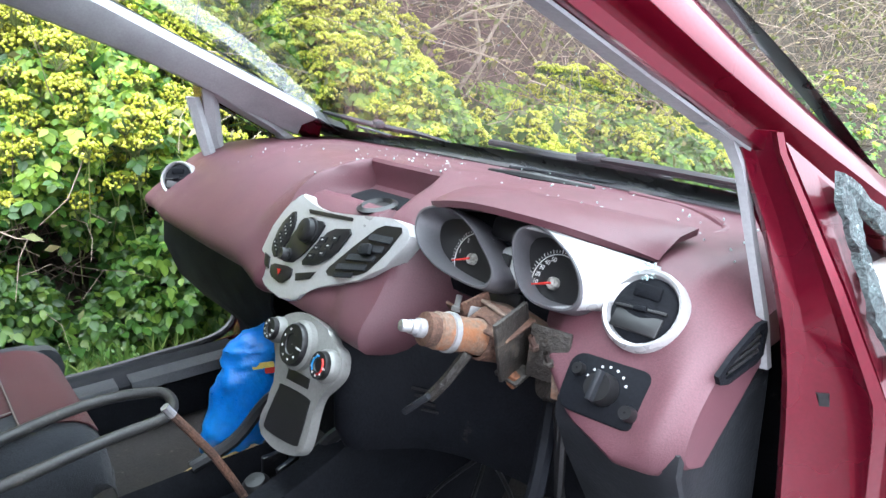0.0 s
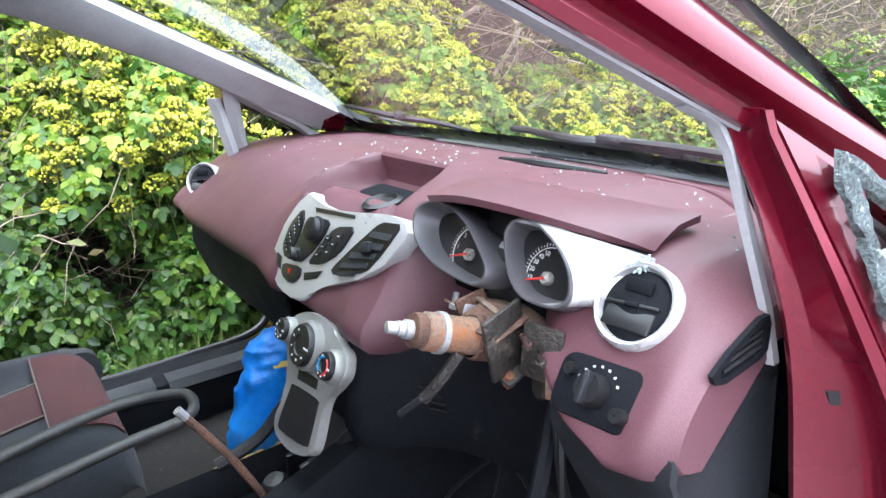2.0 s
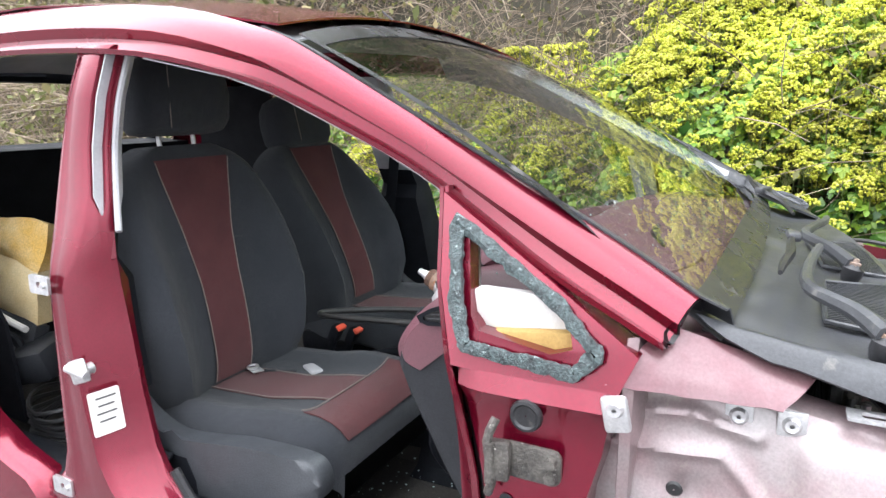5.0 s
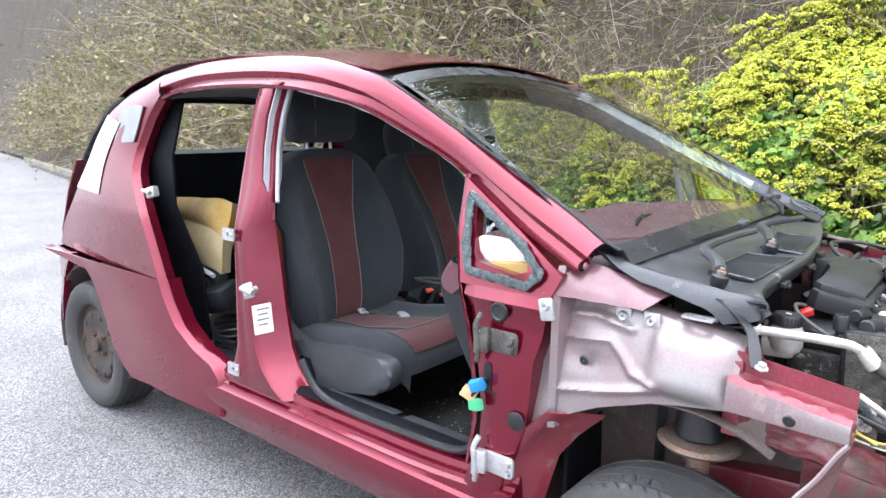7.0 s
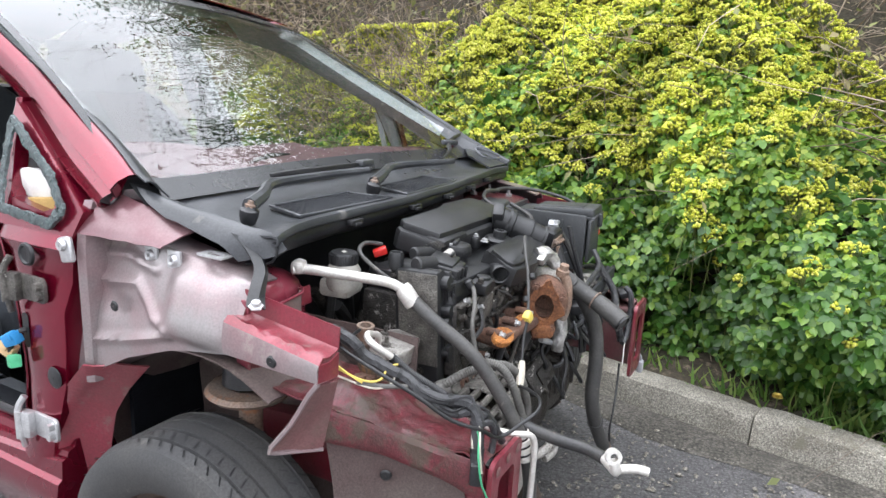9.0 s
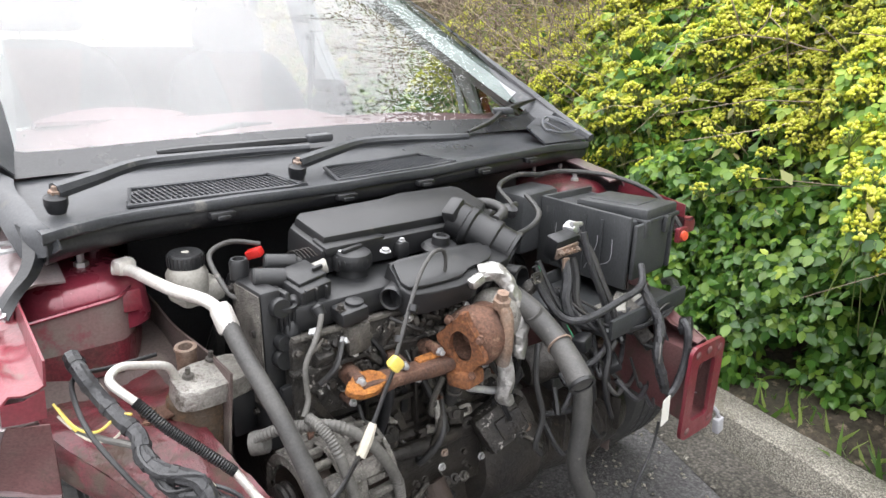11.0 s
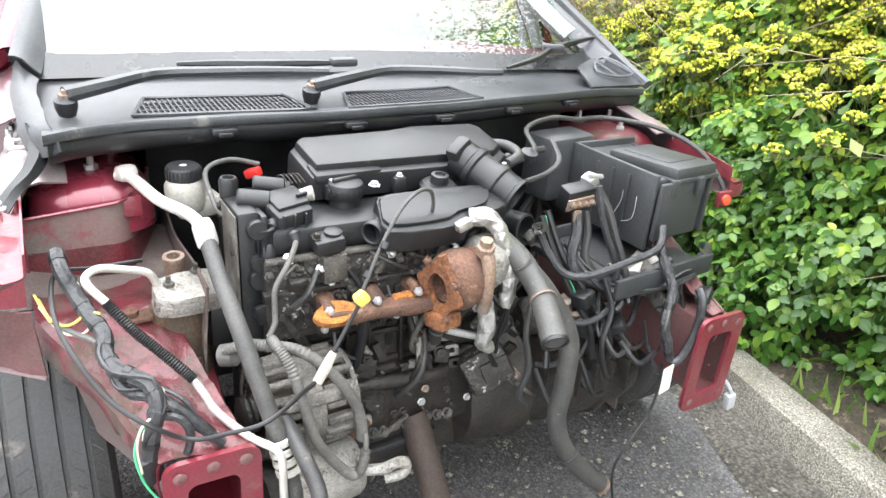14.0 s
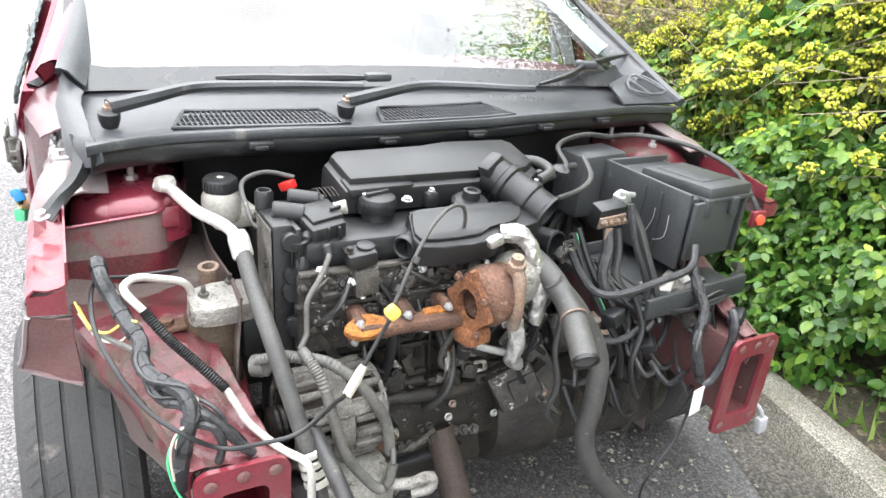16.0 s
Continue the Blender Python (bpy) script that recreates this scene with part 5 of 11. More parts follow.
for s in SIDES:
    rows = []
    for y in np.linspace(-0.215, 0.215, 100):
        zt, zl = APRON_TOP(y), APRON_LOW(y)
        row = [Vector((0.725, y, zl - 0.012)), Vector((0.765, y, zl - 0.003))]
        for t in np.linspace(0.0, 1.0, 44):
            z = zl + (zt - zl) * t
            x = 0.785 - 0.055 * t ** 1.6 - 0.04 * max(0, y + 0.02) + 0.009 * rib_height(y, z)
            bulb = math.exp(-((y - 0.125) / 0.076) ** 6)
            x += 0.026 * bulb * math.exp(-((z - 0.825) / 0.060) ** 6) * (1 - 0.25 * max(0, (y - 0.14) / 0.06))
            x -= 0.010 * math.exp(-((z - 0.790) / 0.028) ** 2 - ((y + 0.09) / 0.05) ** 2)
            x += 0.0035 * noise.noise(Vector((y * 14, z * 14, 3)))
            row.append(Vector((x, y, z)))
        row += [Vector((0.705, y, zt + 0.005)), Vector((0.665, y, zt + 0.002))]
        rows.append([flip(q, s) for q in row])
    part("apron", sheet(rows, 0.004), OVERSPRAY, car, "silvery pink inner wing panel")
    # the rail ahead of it, an open box section with an upright inner flange
    rows = []
    for i in range(15):
        y = 0.205 + i * 0.0145
        d = 0.004 * math.sin(i * 1.9) + 0.003 * math.sin(i * 0.8)
        t = i / 14
        rows.append([flip(q, s) for q in (Vector((0.755, y, 0.762 - 0.004 * t)), Vector((0.790, y, 0.766 - 0.004 * t)), Vector((0.793 + d * 0.4, y, 0.790 - 0.006 * t)), Vector((0.788, y, 0.823 - 0.030 * t)),
                                          Vector((0.778, y, 0.832 - 0.030 * t + d)), Vector((0.762, y, 0.826 - 0.026 * t - d)), Vector((0.745, y, 0.828 - 0.026 * t)), Vector((0.738, y, 0.832 - 0.026 * t)), Vector((0.735, y, 0.868 - 0.028 * t)))])
    part("apron_rail", sheet([r[3:] for r in rows], 0.003), RED_INNER, car, "dusty red top of the apron rail")
    part("rail_side", sheet([r[:4] for r in rows], 0.003), OVERSPRAY, car, "silver-grey side of the apron rail")
    rows = [[flip(Vector(q), s) for q in r] for r in (((0.790, 0.409, 0.764), (0.788, 0.409, 0.793)), ((0.765, 0.412, 0.762), (0.763, 0.412, 0.792)), ((0.740, 0.410, 0.760), (0.738, 0.410, 0.800)))]
    part("rail_end", sheet(rows, 0.003), RED_INNER, car)
    for y, z in ((-0.092, 0.788), (0.315, 0.779)):
        bm = lathe(bmesh.new(), [(0.001, 0.003), (0.008, 0.003), (0.011, 0.0)], Vector((s * (0.776 if y < 0 else 0.7925), y, z)), (s, 0, 0), 14)
        part("hole", bm, BUTTON, car)
    # wheel house
    rows = []
    for x, k in ((0.772, 0.0), (0.755, 0.004), (0.72, -0.004), (0.64, -0.026), (0.50, -0.032)):
        rows.append([Vector((s * (x + 0.01 * noise.noise(Vector((a * 2, x * 9, 1)))), 0.105 + (0.372 + k) * math.cos(a), 0.365 + (0.375 + k) * math.sin(a))) for a in np.linspace(1.05, math.pi + 0.45, 30)])
    part("wheel_house", sheet(rows, 0.004), ARCH, car, "mud-stained bare wheel house")
    rows = [[Vector((s * (0.505 + 0.012 * noise.noise(Vector((y * 6, z * 6, 2)))), y, z)) for y in np.linspace(-0.36, 0.42, 20)] for z in np.linspace(0.20, 0.75, 14)]
    part("wheel_house_wall", sheet(rows, 0.004), ARCH, car)
    # arch flange behind the wheel
    rows = []
    for z in np.linspace(0.24, 0.66, 14):
        y = table([0.24, 0.334, 0.533, 0.60, 0.66], [-0.315, -0.29, -0.235, -0.185, -0.125])(z)
        rows.append([flip(q, s) for q in (Vector((0.806, y - 0.035, z)), Vector((0.800, y - 0.015, z)), Vector((0.788, y, z)), Vector((0.772, y + 0.016, z + 0.003)), Vector((0.755, y + 0.048, z)), Vector((0.74, y + 0.075, z)))])
    part("arch_flange", sheet(rows, 0.004), RED_INNER, car, "scuffed faded red arch flange")
    # strut tower
    rows = []
    for z, g in ((0.765, 0.0), (0.78, 0.0), (0.80, -0.002), (0.822, -0.005), (0.836, -0.010), (0.847, -0.019), (0.856, -0.031), (0.861, -0.048), (0.864, -0.07)):
        o = rounded(0.205 + 2 * g, 0.27 + 2 * g, max(0.06 + g * 0.5, 0.02), 5)
        rows.append([Vector((s * (0.632 - x), 0.065 - y, z)) for x, y in o])
    part("strut_tower", loft(bmesh.new(), rows), TOWER if s > 0 else RED_GRIMY, car)
    for x, y in ((0.625, 0.125), (0.67, 0.03), (0.58, 0.01)):
        bm = rod(bmesh.new(), (s * x, y, 0.862), (s * x, y, 0.890), 0.006, None, 8)
        rod(bm, (s * x, y, 0.862), (s * x, y, 0.871), 0.012, None, 6)
        part("stud", bm, ZINC, car)
    bm = box(bmesh.new(), (s * 0.572, 0.203, 0.815), (0.030, 0.006, 0.036), turned(8, 0, 0), 0.002)
    part("tower_bracket", bm, RED_INNER, car)
    # front plate welded over the tower's foot
    rows = [[Vector((s * x, 0.214 - 0.16 * max(0, (0.605 - x) / 0.08) ** 2 + 0.02 * (0.80 - z) * (z < 0.80), z + 0.10 * (0.70 - x) * (z > 0.80))) for x in np.linspace(0.525, 0.742, 22)] for z in np.linspace(0.70, 0.818, 12)]
    part("tower_front", sheet(rows[5:], 0.004), TOWER_DUST, car, "dust-greyed red plate round the strut tower")
    part("tower_foot", sheet(rows[:6], 0.004), RED_GRIMY, car, "grimy red foot of the strut tower")
    part("tower_seam", tube(bmesh.new(), [r + Vector((0, 0.003, 0.001)) for r in rows[-1]], 0.003, 6, 2), TOWER, car)
    part("spot_scar", rough_up(plate(bmesh.new(), rounded(0.009, 0.018, 0.003, 2), Vector((s * 0.568, 0.187, 0.772)), toward((s * -0.55, 0.83, 0)), 0.002), 0.001, 90), PILLAR_GREY, car, "bare metal scar")
    part("plate_flange", box(bmesh.new(), (s * 0.742, 0.205, 0.775), (0.006, 0.030, 0.15), turned(0, 0, 0), 0.002), TOWER, car)

# lower rails with their end flanges
OUTER = table([0.20, 0.34, 0.45, 0.55, 0.63], [0.745, 0.738, 0.675, 0.635, 0.612])
OUTER_Z = table([0.20, 0.34, 0.45, 0.55, 0.63], [0.705, 0.692, 0.652, 0.622, 0.604])
INNER_X = table([0.20, 0.34, 0.45, 0.55, 0.63], [0.56, 0.55, 0.525, 0.505, 0.49])
for s in SIDES:
    rows = []
    for y, x, z, w, h in ((0.05, 0.49, 0.45, 0.085, 0.13), (0.25, 0.515, 0.48, 0.09, 0.14), (0.45, 0.535, 0.495, 0.09, 0.165), (0.63, 0.550 if s > 0 else 0.518, 0.495, 0.095, 0.185)):
        o = rounded(w, h, 0.012, 2)
        rows.append([Vector((s * (x - a), y, z + b)) for a, b in o])
    part("front_rail", loft(bmesh.new(), rows, caps=False), RED_INNER if s > 0 else RED_DUSTY, car)
    # crumpled sheet from the tower's foot to the flange
    rows = []
    for i, y in enumerate(np.linspace(0.235, 0.627, 44)):
        row = []
        for t in np.linspace(0, 1, 26):
            wide = OUTER(y) if s > 0 else 0.7 * INNER_X(y) + 0.3 * OUTER(y)
            x = wide + (INNER_X(y) - wide) * t
            z = OUTER_Z(y) - 0.006 * t + 0.020 * math.sin(math.pi * t) ** 2 * math.sin(y * 21) * (1 - (y - 0.2) / 0.43) + 0.013 * noise.noise(Vector((x * 16, y * 16, 5))) + 0.007 * abs(noise.noise(Vector((x * 40, y * 40, 7))))
            row.append(Vector((x, y, z)))
        rows.append([flip(q, s) for q in row])
    part("rail_sheet", sheet(rows, 0.003), RED_GRIMY if s > 0 else RED_DUSTY, car, "crumpled red sheet metal over the front rail")
    rows = []
    for i, y in enumerate(np.linspace(0.335, 0.627, 20)):
        d = 0.007 * noise.noise(Vector((y * 25, 0, 9)))
        low = table([0.33, 0.45, 0.55, 0.63], [0.625, 0.597, 0.562, 0.525])(y)
        wide = OUTER(y) if s > 0 else 0.7 * INNER_X(y) + 0.3 * OUTER(y)
        rows.append([flip(Vector((wide + e + d * f, y, OUTER_Z(y) + (low - OUTER_Z(y)) * t)), s) for t, e, f in ((0, 0.0, 0.3), (0.15, 0.005, 1), (0.45, 0.003, -1), (0.75, 0.004, 1), (1.0, -0.004, 0.5))])
    part("rail_skirt", sheet(rows, 0.003), RED_GRIMY if s > 0 else RED_DUSTY, car, "dented red side of the front rail")
    rows = [[flip(Vector(((OUTER(y) if s > 0 else 0.7 * INNER_X(y) + 0.3 * OUTER(y)) - 0.018 - 0.03 * t + 0.004 * noise.noise(Vector((y * 20, t * 3, 4))), y, table([0.33, 0.45, 0.58], [0.630, 0.60, 0.565])(y) - 0.145 * t)), s) for t in np.linspace(0, 1, 6)] for y in np.linspace(0.36, 0.585, 12)]
    part("rail_underside", sheet(rows, 0.003), ARCH, car, "grey-brown lower side of the front rail")
    bm = lathe(bmesh.new(), [(0.001, 0.003), (0.008, 0.003), (0.011, 0.0)], Vector((s * (OUTER(0.45) - 0.024), 0.452, 0.545)), (s * 0.9, 0.4, 0), 14)
    part("hole", bm, BUTTON, car)
    # torn triangular gusset below the apron rail's end
    A, B, C, D = Vector((0.790, 0.408, 0.762)), Vector((0.818, 0.332, 0.632)), Vector((0.735, 0.376, 0.614)), Vector((0.738, 0.408, 0.748))
    rows = [[flip(lerp(lerp(A, B, u), lerp(D, C, u), v) + Vector((0.010 * math.sin(5 * u + 3 * v) * v * (1 - v) * 4, 0, 0)), s) for v in np.linspace(0, 1, 6)] for u in np.linspace(0, 1, 9)]
    if s > 0:
        part("gusset", sheet(rows, 0.003), RED_DUSTY, car, "torn dusty gusset plate")
        part("gusset_lip", tube(bmesh.new(), [flip(lerp(A, B, u) + Vector((0, 0, 0.003 * math.sin(9 * u))), s) for u in np.linspace(0, 1, 7)] + [flip(lerp(B, C, u), s) for u in (0.5, 1.0)], 0.0045, 6, 2), OVERSPRAY, car)
    bm = bmesh.new()
    q = Matrix(((-s, 0, 0), (0, 0, 1), (0, 1, 0)))
    outer, inner = rounded(0.135, 0.235, 0.022, 4), rounded(0.072, 0.150, 0.014, 4)
    fx, fy = (0.545, 0.632) if s > 0 else (0.510, 0.638)
    frame_plate(bm, outer, inner, Vector((s * fx, fy, 0.488)), q, 0.009)
    part("flange", bm, RED_INNER, car, "red end flange of the front rail")
    for a, b in ((-0.045, 0.095), (0.045, 0.098), (-0.045, -0.09), (0.045, -0.095), (0.0, 0.1)):
        bm = lathe(bmesh.new(), [(0.001, 0.002), (0.007, 0.002), (0.010, 0.0)], Vector((s * (fx - a), fy + 0.0105, 0.488 + b)), (0, 1, 0), 12)
        part("bolt_hole", bm, RED_DUSTY, car)

# floor, tunnel, firewall
rows = [[Vector((x, y, 0.315 + 0.10 * max(0, 1 - abs(x) / 0.14) ** 0.5 + (0.30 * max(0, (y + 0.42) / 0.22) ** 1.4 if y > -0.42 else 0))) for x in np.linspace(-0.70, 0.70, 29)] for y in np.linspace(-2.45, -0.20, 26)]
part("cabin_floor", sheet(rows, 0.006), CARPET, car, "black floor carpet littered with crumbs and leaves")
rows = [[Vector((x, 0.0 + 0.02 * math.sin(12 * x), z)) for x in np.linspace(-0.52, 0.52, 11)] for z in (0.30, 0.5, 0.7, 0.9)]
part("firewall", sheet(rows, 0.02), PLASTIC, car)
bm = box(bmesh.new(), (0, -1.2, 0.26), (1.36, 2.3, 0.05), None, 0.02)
part("underbody", bm, PLASTIC, car)

# windscreen
def pane_point(u, v, off=0.0):
    lo = Vector((0.725 * u, -0.030 - 0.025 * abs(u) ** 2.2, 0.992 - 0.011 * u * u))
    hi = Vector((0.605 * u, -0.905 + 0.085 * abs(u) ** 2.2, 1.472 - 0.062 * abs(u) ** 2.0))
    n = Vector((0.30 * u, 0.46, 0.85)).normalized()
    return lerp(lo, hi, v) + n * (0.030 * math.sin(math.pi * v) + off)


rows = [[pane_point(u, v) for u in np.linspace(-1, 1, 41)] for v in np.linspace(0, 1, 25)]
pane = part("windscreen", sheet(rows), WIND_GLASS, car, "clear windscreen mirroring the white sky", sharp=180)
pane.visible_shadow = False
# black printed border, wider below and rounded at its lower corners
us = np.linspace(-1, 1, 81)
BORDER = table([-1, -0.97, -0.93, -0.86, -0.7, -0.4, 0, 0.4, 0.8, 0.90, 0.945, 0.975, 1], [0.21, 0.15, 0.095, 0.064, 0.056, 0.060, 0.066, 0.066, 0.066, 0.070, 0.082, 0.11, 0.15])
bm = bmesh.new()
loft(bm, [[pane_point(u, BORDER(u) * k, 0.002) for u in us] for k in (0.0, 0.33, 0.66, 1.0)], closed=False)
loft(bm, [[pane_point(u, v, 0.002) for u in us] for v in (0.93, 0.965, 1.0)], closed=False)
for s in SIDES:
    loft(bm, [[pane_point(s * u, v, 0.002) for u in (0.968, 0.984, 1.0)] for v in np.linspace(0.10, 0.94, 20)], closed=False)
part("glass_border", bm, FRIT, car, "black printed border of the windscreen")

# cowl below the windscreen
GRILLE_EDGE = table([-0.76, -0.54, -0.32, -0.07, 0.16, 0.29, 0.41, 0.54, 0.66, 0.74], [0.003, 0.063, 0.122, 0.166, 0.185, 0.182, 0.178, 0.176, 0.170, 0.138])
COWL_FRONT = table([-0.76, -0.54, -0.32, -0.07, 0.16, 0.29, 0.41, 0.54, 0.61, 0.66, 0.70], [0.066, 0.096, 0.140, 0.180, 0.202, 0.202, 0.200, 0.200, 0.208, 0.226, 0.246])
rows = []
for x in np.linspace(-0.745, 0.690, 50):
    u = max(-1, min(1, x / 0.725))
    back, front = pane_point(u, 0.0).y - 0.03, COWL_FRONT(x)
    row = []
    for t, z in ((0, 0.992), (0.1, 0.984), (0.25, 0.973), (0.45, 0.965), (0.65, 0.962), (0.8, 0.962), (0.88, 0.963), (0.95, 0.966), (0.99, 0.965), (1.0, 0.960), (0.998, 0.951), (0.985, 0.947), (0.95, 0.947)):
        row.append(Vector((x, back + (front - back) * t, z - 0.010 * abs(u) ** 4 + 0.002 * noise.noise(Vector((x * 6, t * 3, 0))))))
    rows.append(row)
seal_rows = [[Vector((x, COWL_FRONT(x) - 0.012 + e + 0.004 * noise.noise(Vector((x * 8, z * 20, 0))), z - 0.012 * abs(x / 0.725) ** 4 + 0.006 * noise.noise(Vector((x * 5, 3, 0))))) for e, z in ((0.0, 0.950), (0.006, 0.940), (0.004, 0.926), (-0.006, 0.915), (-0.03, 0.905), (-0.07, 0.90))] for x in np.linspace(-0.74, 0.685, 60)]
part("cowl_seal", sheet(seal_rows, 0.004), PLASTIC, car, "black rubber seal under the cowl's lip")
part("cowl_panel", sheet(rows, 0.004), COWL, car, "weathered dark grey plastic cowl below the windscreen")


def cowl_grille(x0, x1, skew):
    """A slatted intake: a sunken floor, a rim and single slats."""
    n = 34
    near = lambda x: GRILLE_EDGE(x)  # noqa: E731
    far = lambda x: GRILLE_EDGE(x) - 0.105  # noqa: E731
    base = sheet([[Vector((x + skew * (0 if k == 0 else 1) * (1 if x > (x0 + x1) / 2 else -1) * -1, (near(x), far(x))[k], 0.9625)) for x in np.linspace(x0, x1, 10)] for k in (0, 1)], 0.002)
    grille = part("intake_grille", base, BUTTON, car, "slatted air intake in the cowl")
    rim = [Vector((x, near(x), 0.966)) for x in np.linspace(x0, x1, 10)] + [Vector((x, far(x), 0.970)) for x in np.linspace(x1 - skew, x0 + skew, 10)]
    part("rim", tube(bmesh.new(), rim, 0.004, 6, 1, True), COWL, grille)
    for i in range(n):
        x = x0 + (x1 - x0) * (i + 0.5) / n
        a, b = near(x), far(x)
        edge = min(x - x0, x1 - x) / max(skew, 1e-3)
        if edge < 2:
            b = lerp((a, 0, 0), (b, 0, 0), max(0.25, 1 - (1 - edge / 2) ** 2.2)).x
        bm = box(bmesh.new(), (x, (a + b) / 2, 0.967), (0.0030, abs(a - b), 0.006))
        part("slat", bm, COWL, grille)
    for t in (0.25, 0.5, 0.75):
        bm = tube(bmesh.new(), [Vector((x, near(x) * (1 - t) + far(x) * t, 0.967)) for x in np.linspace(x0 + skew * t, x1 - skew * t, 8)], 0.0018, 5, 1)
        part("crossbar", bm, COWL, grille)


cowl_grille(0.235, 0.553, 0.03)
cowl_grille(-0.165, 0.165, 0.03)
# moulded far corner with a ribbed insert
rows = []
for u in np.linspace(0, 1, 9):
    a, b = lerp((-0.56, -0.01, 1.000), (-0.735, -0.115, 1.018), u), lerp((-0.54, 0.085, 0.968), (-0.765, 0.052, 0.962), u)
    rows.append([lerp(a, b, t) + Vector((0, 0, 0.012 * math.sin(math.pi * t) * math.sin(math.pi * min(1, u * 1.2)))) for t in np.linspace(0, 1, 8)])
corner = part("cowl_corner", sheet(rows, 0.006), COWL, car, "moulded dark corner of the cowl")
ridge = [(-0.595, 0.035, 0.996), (-0.625, -0.010, 1.012), (-0.665, -0.030, 1.020), (-0.690, 0.000, 1.014), (-0.715, 0.045, 0.990), (-0.65, 0.055, 0.986)]
part("insert_rim", tube(bmesh.new(), ridge, 0.0035, 6, 2, True), MID_GREY, corner)
for a, b in ((1, 5), (2, 4)):
    part("insert_rib", tube(bmesh.new(), [ridge[a], lerp(ridge[a], ridge[b], 0.5) + Vector((0.004, 0, 0.003)), ridge[b]], 0.0028, 6, 3), MID_GREY, corner)
part("corner_moulding", tube(bmesh.new(), [(-0.762, 0.060, 0.962), (-0.762, -0.02, 0.988), (-0.758, -0.115, 1.026), (-0.742, -0.19, 1.068), (-0.712, -0.30, 1.134), (-0.686, -0.42, 1.202)], [0.013, 0.018, 0.022, 0.022, 0.018, 0.012], 8, 4), COWL, corner)
# clips under the cowl's lip
for x in (0.41, 0.16, -0.05, -0.25, -0.45):
    y = COWL_FRONT(x)
    bm = box(bmesh.new(), (x, y + 0.004, 0.938), (0.045, 0.016, 0.012), None, 0.003)
    box(bm, (x, y + 0.012, 0.934), (0.025, 0.008, 0.008), None, 0.002)
    part("clip", bm, PLASTIC, car)
# crumpled rubber flaps at the cowl's right end
rows = [[Vector(q) for q in r] for r in (((0.715, -0.09, 1.012), (0.700, -0.05, 1.002), (0.682, -0.02, 0.99)), ((0.732, -0.02, 0.975), (0.712, 0.03, 0.985), (0.690, 0.06, 0.982)),
                                         ((0.728, 0.06, 0.955), (0.705, 0.11, 0.965), (0.684, 0.14, 0.968)), ((0.722, 0.13, 0.935), (0.70, 0.18, 0.950), (0.676, 0.215, 0.958)), ((0.715, 0.17, 0.905), (0.692, 0.215, 0.915), (0.668, 0.245, 0.93)))]
fine = [spline(r, 3) for r in rows]
fine = [[c[i] for c in (fine)] for i in range(len(fine[0]))]
fine = [spline(c, 3) for c in fine]
for s in SIDES[:1]:
    part("cowl_flap", rough_up(sheet([[flip(p, s) for p in r] for r in fine], 0.004), 0.004, 22), COWL, car, "crumpled black rubber flap")
    rows = [[flip(Vector(q), s) for q in r] for r in (((0.712, 0.150, 0.955), (0.700, 0.176, 0.950), (0.676, 0.160, 0.950)), ((0.710, 0.182, 0.932), (0.694, 0.196, 0.928), (0.678, 0.176, 0.926)), ((0.722, 0.214, 0.903), (0.711, 0.228, 0.902), (0.697, 0.222, 0.897)),
                                                     ((0.750, 0.228, 0.875), (0.742, 0.246, 0.876), (0.732, 0.248, 0.868)), ((0.770, 0.240, 0.853), (0.762, 0.258, 0.853), (0.750, 0.266, 0.848)))]
    fine = [spline([r[k] for r in rows], 4) for k in range(3)]
    part("cowl_strut", rough_up(sheet([[c[k] for c in fine] for k in range(len(fine[0]))], 0.004), 0.002, 40), PLASTIC, car, "crumpled black flap end bolted to the apron rail")
    part("strut_bolt", lathe(bmesh.new(), [(0.013, 0.0), (0.013, 0.003), (0.008, 0.004), (0.008, 0.011), (0.001, 0.012)], (0.762 * s, 0.255, 0.852), (0.2, 0.2, 1), 6), ZINC, car)
    bm = bmesh.new()
    frame_plate(bm, rounded(0.062, 0.034, 0.004, 2), rounded(0.030, 0.016, 0.003, 2), Vector((0.725 * s, 0.125, 0.912)), turned(0, 0, 90), 0.004)
    part("wing_bracket", bm, ZINC, car, "zinc bracket of the missing wing")
    for y in (-0.024, 0.037):
        bm = bmesh.new()
        box(bm, (0.740 * s, y, 0.893), (0.006, 0.034, 0.036), None, 0.002)
        lathe(bm, [(0.003, 0.006), (0.008, 0.007), (0.011, 0.004), (0.012, 0.0)], Vector((0.743 * s, y, 0.893)), (s, 0, 0.1), 14)
        part("wing_nut_clip", bm, ZINC, car)

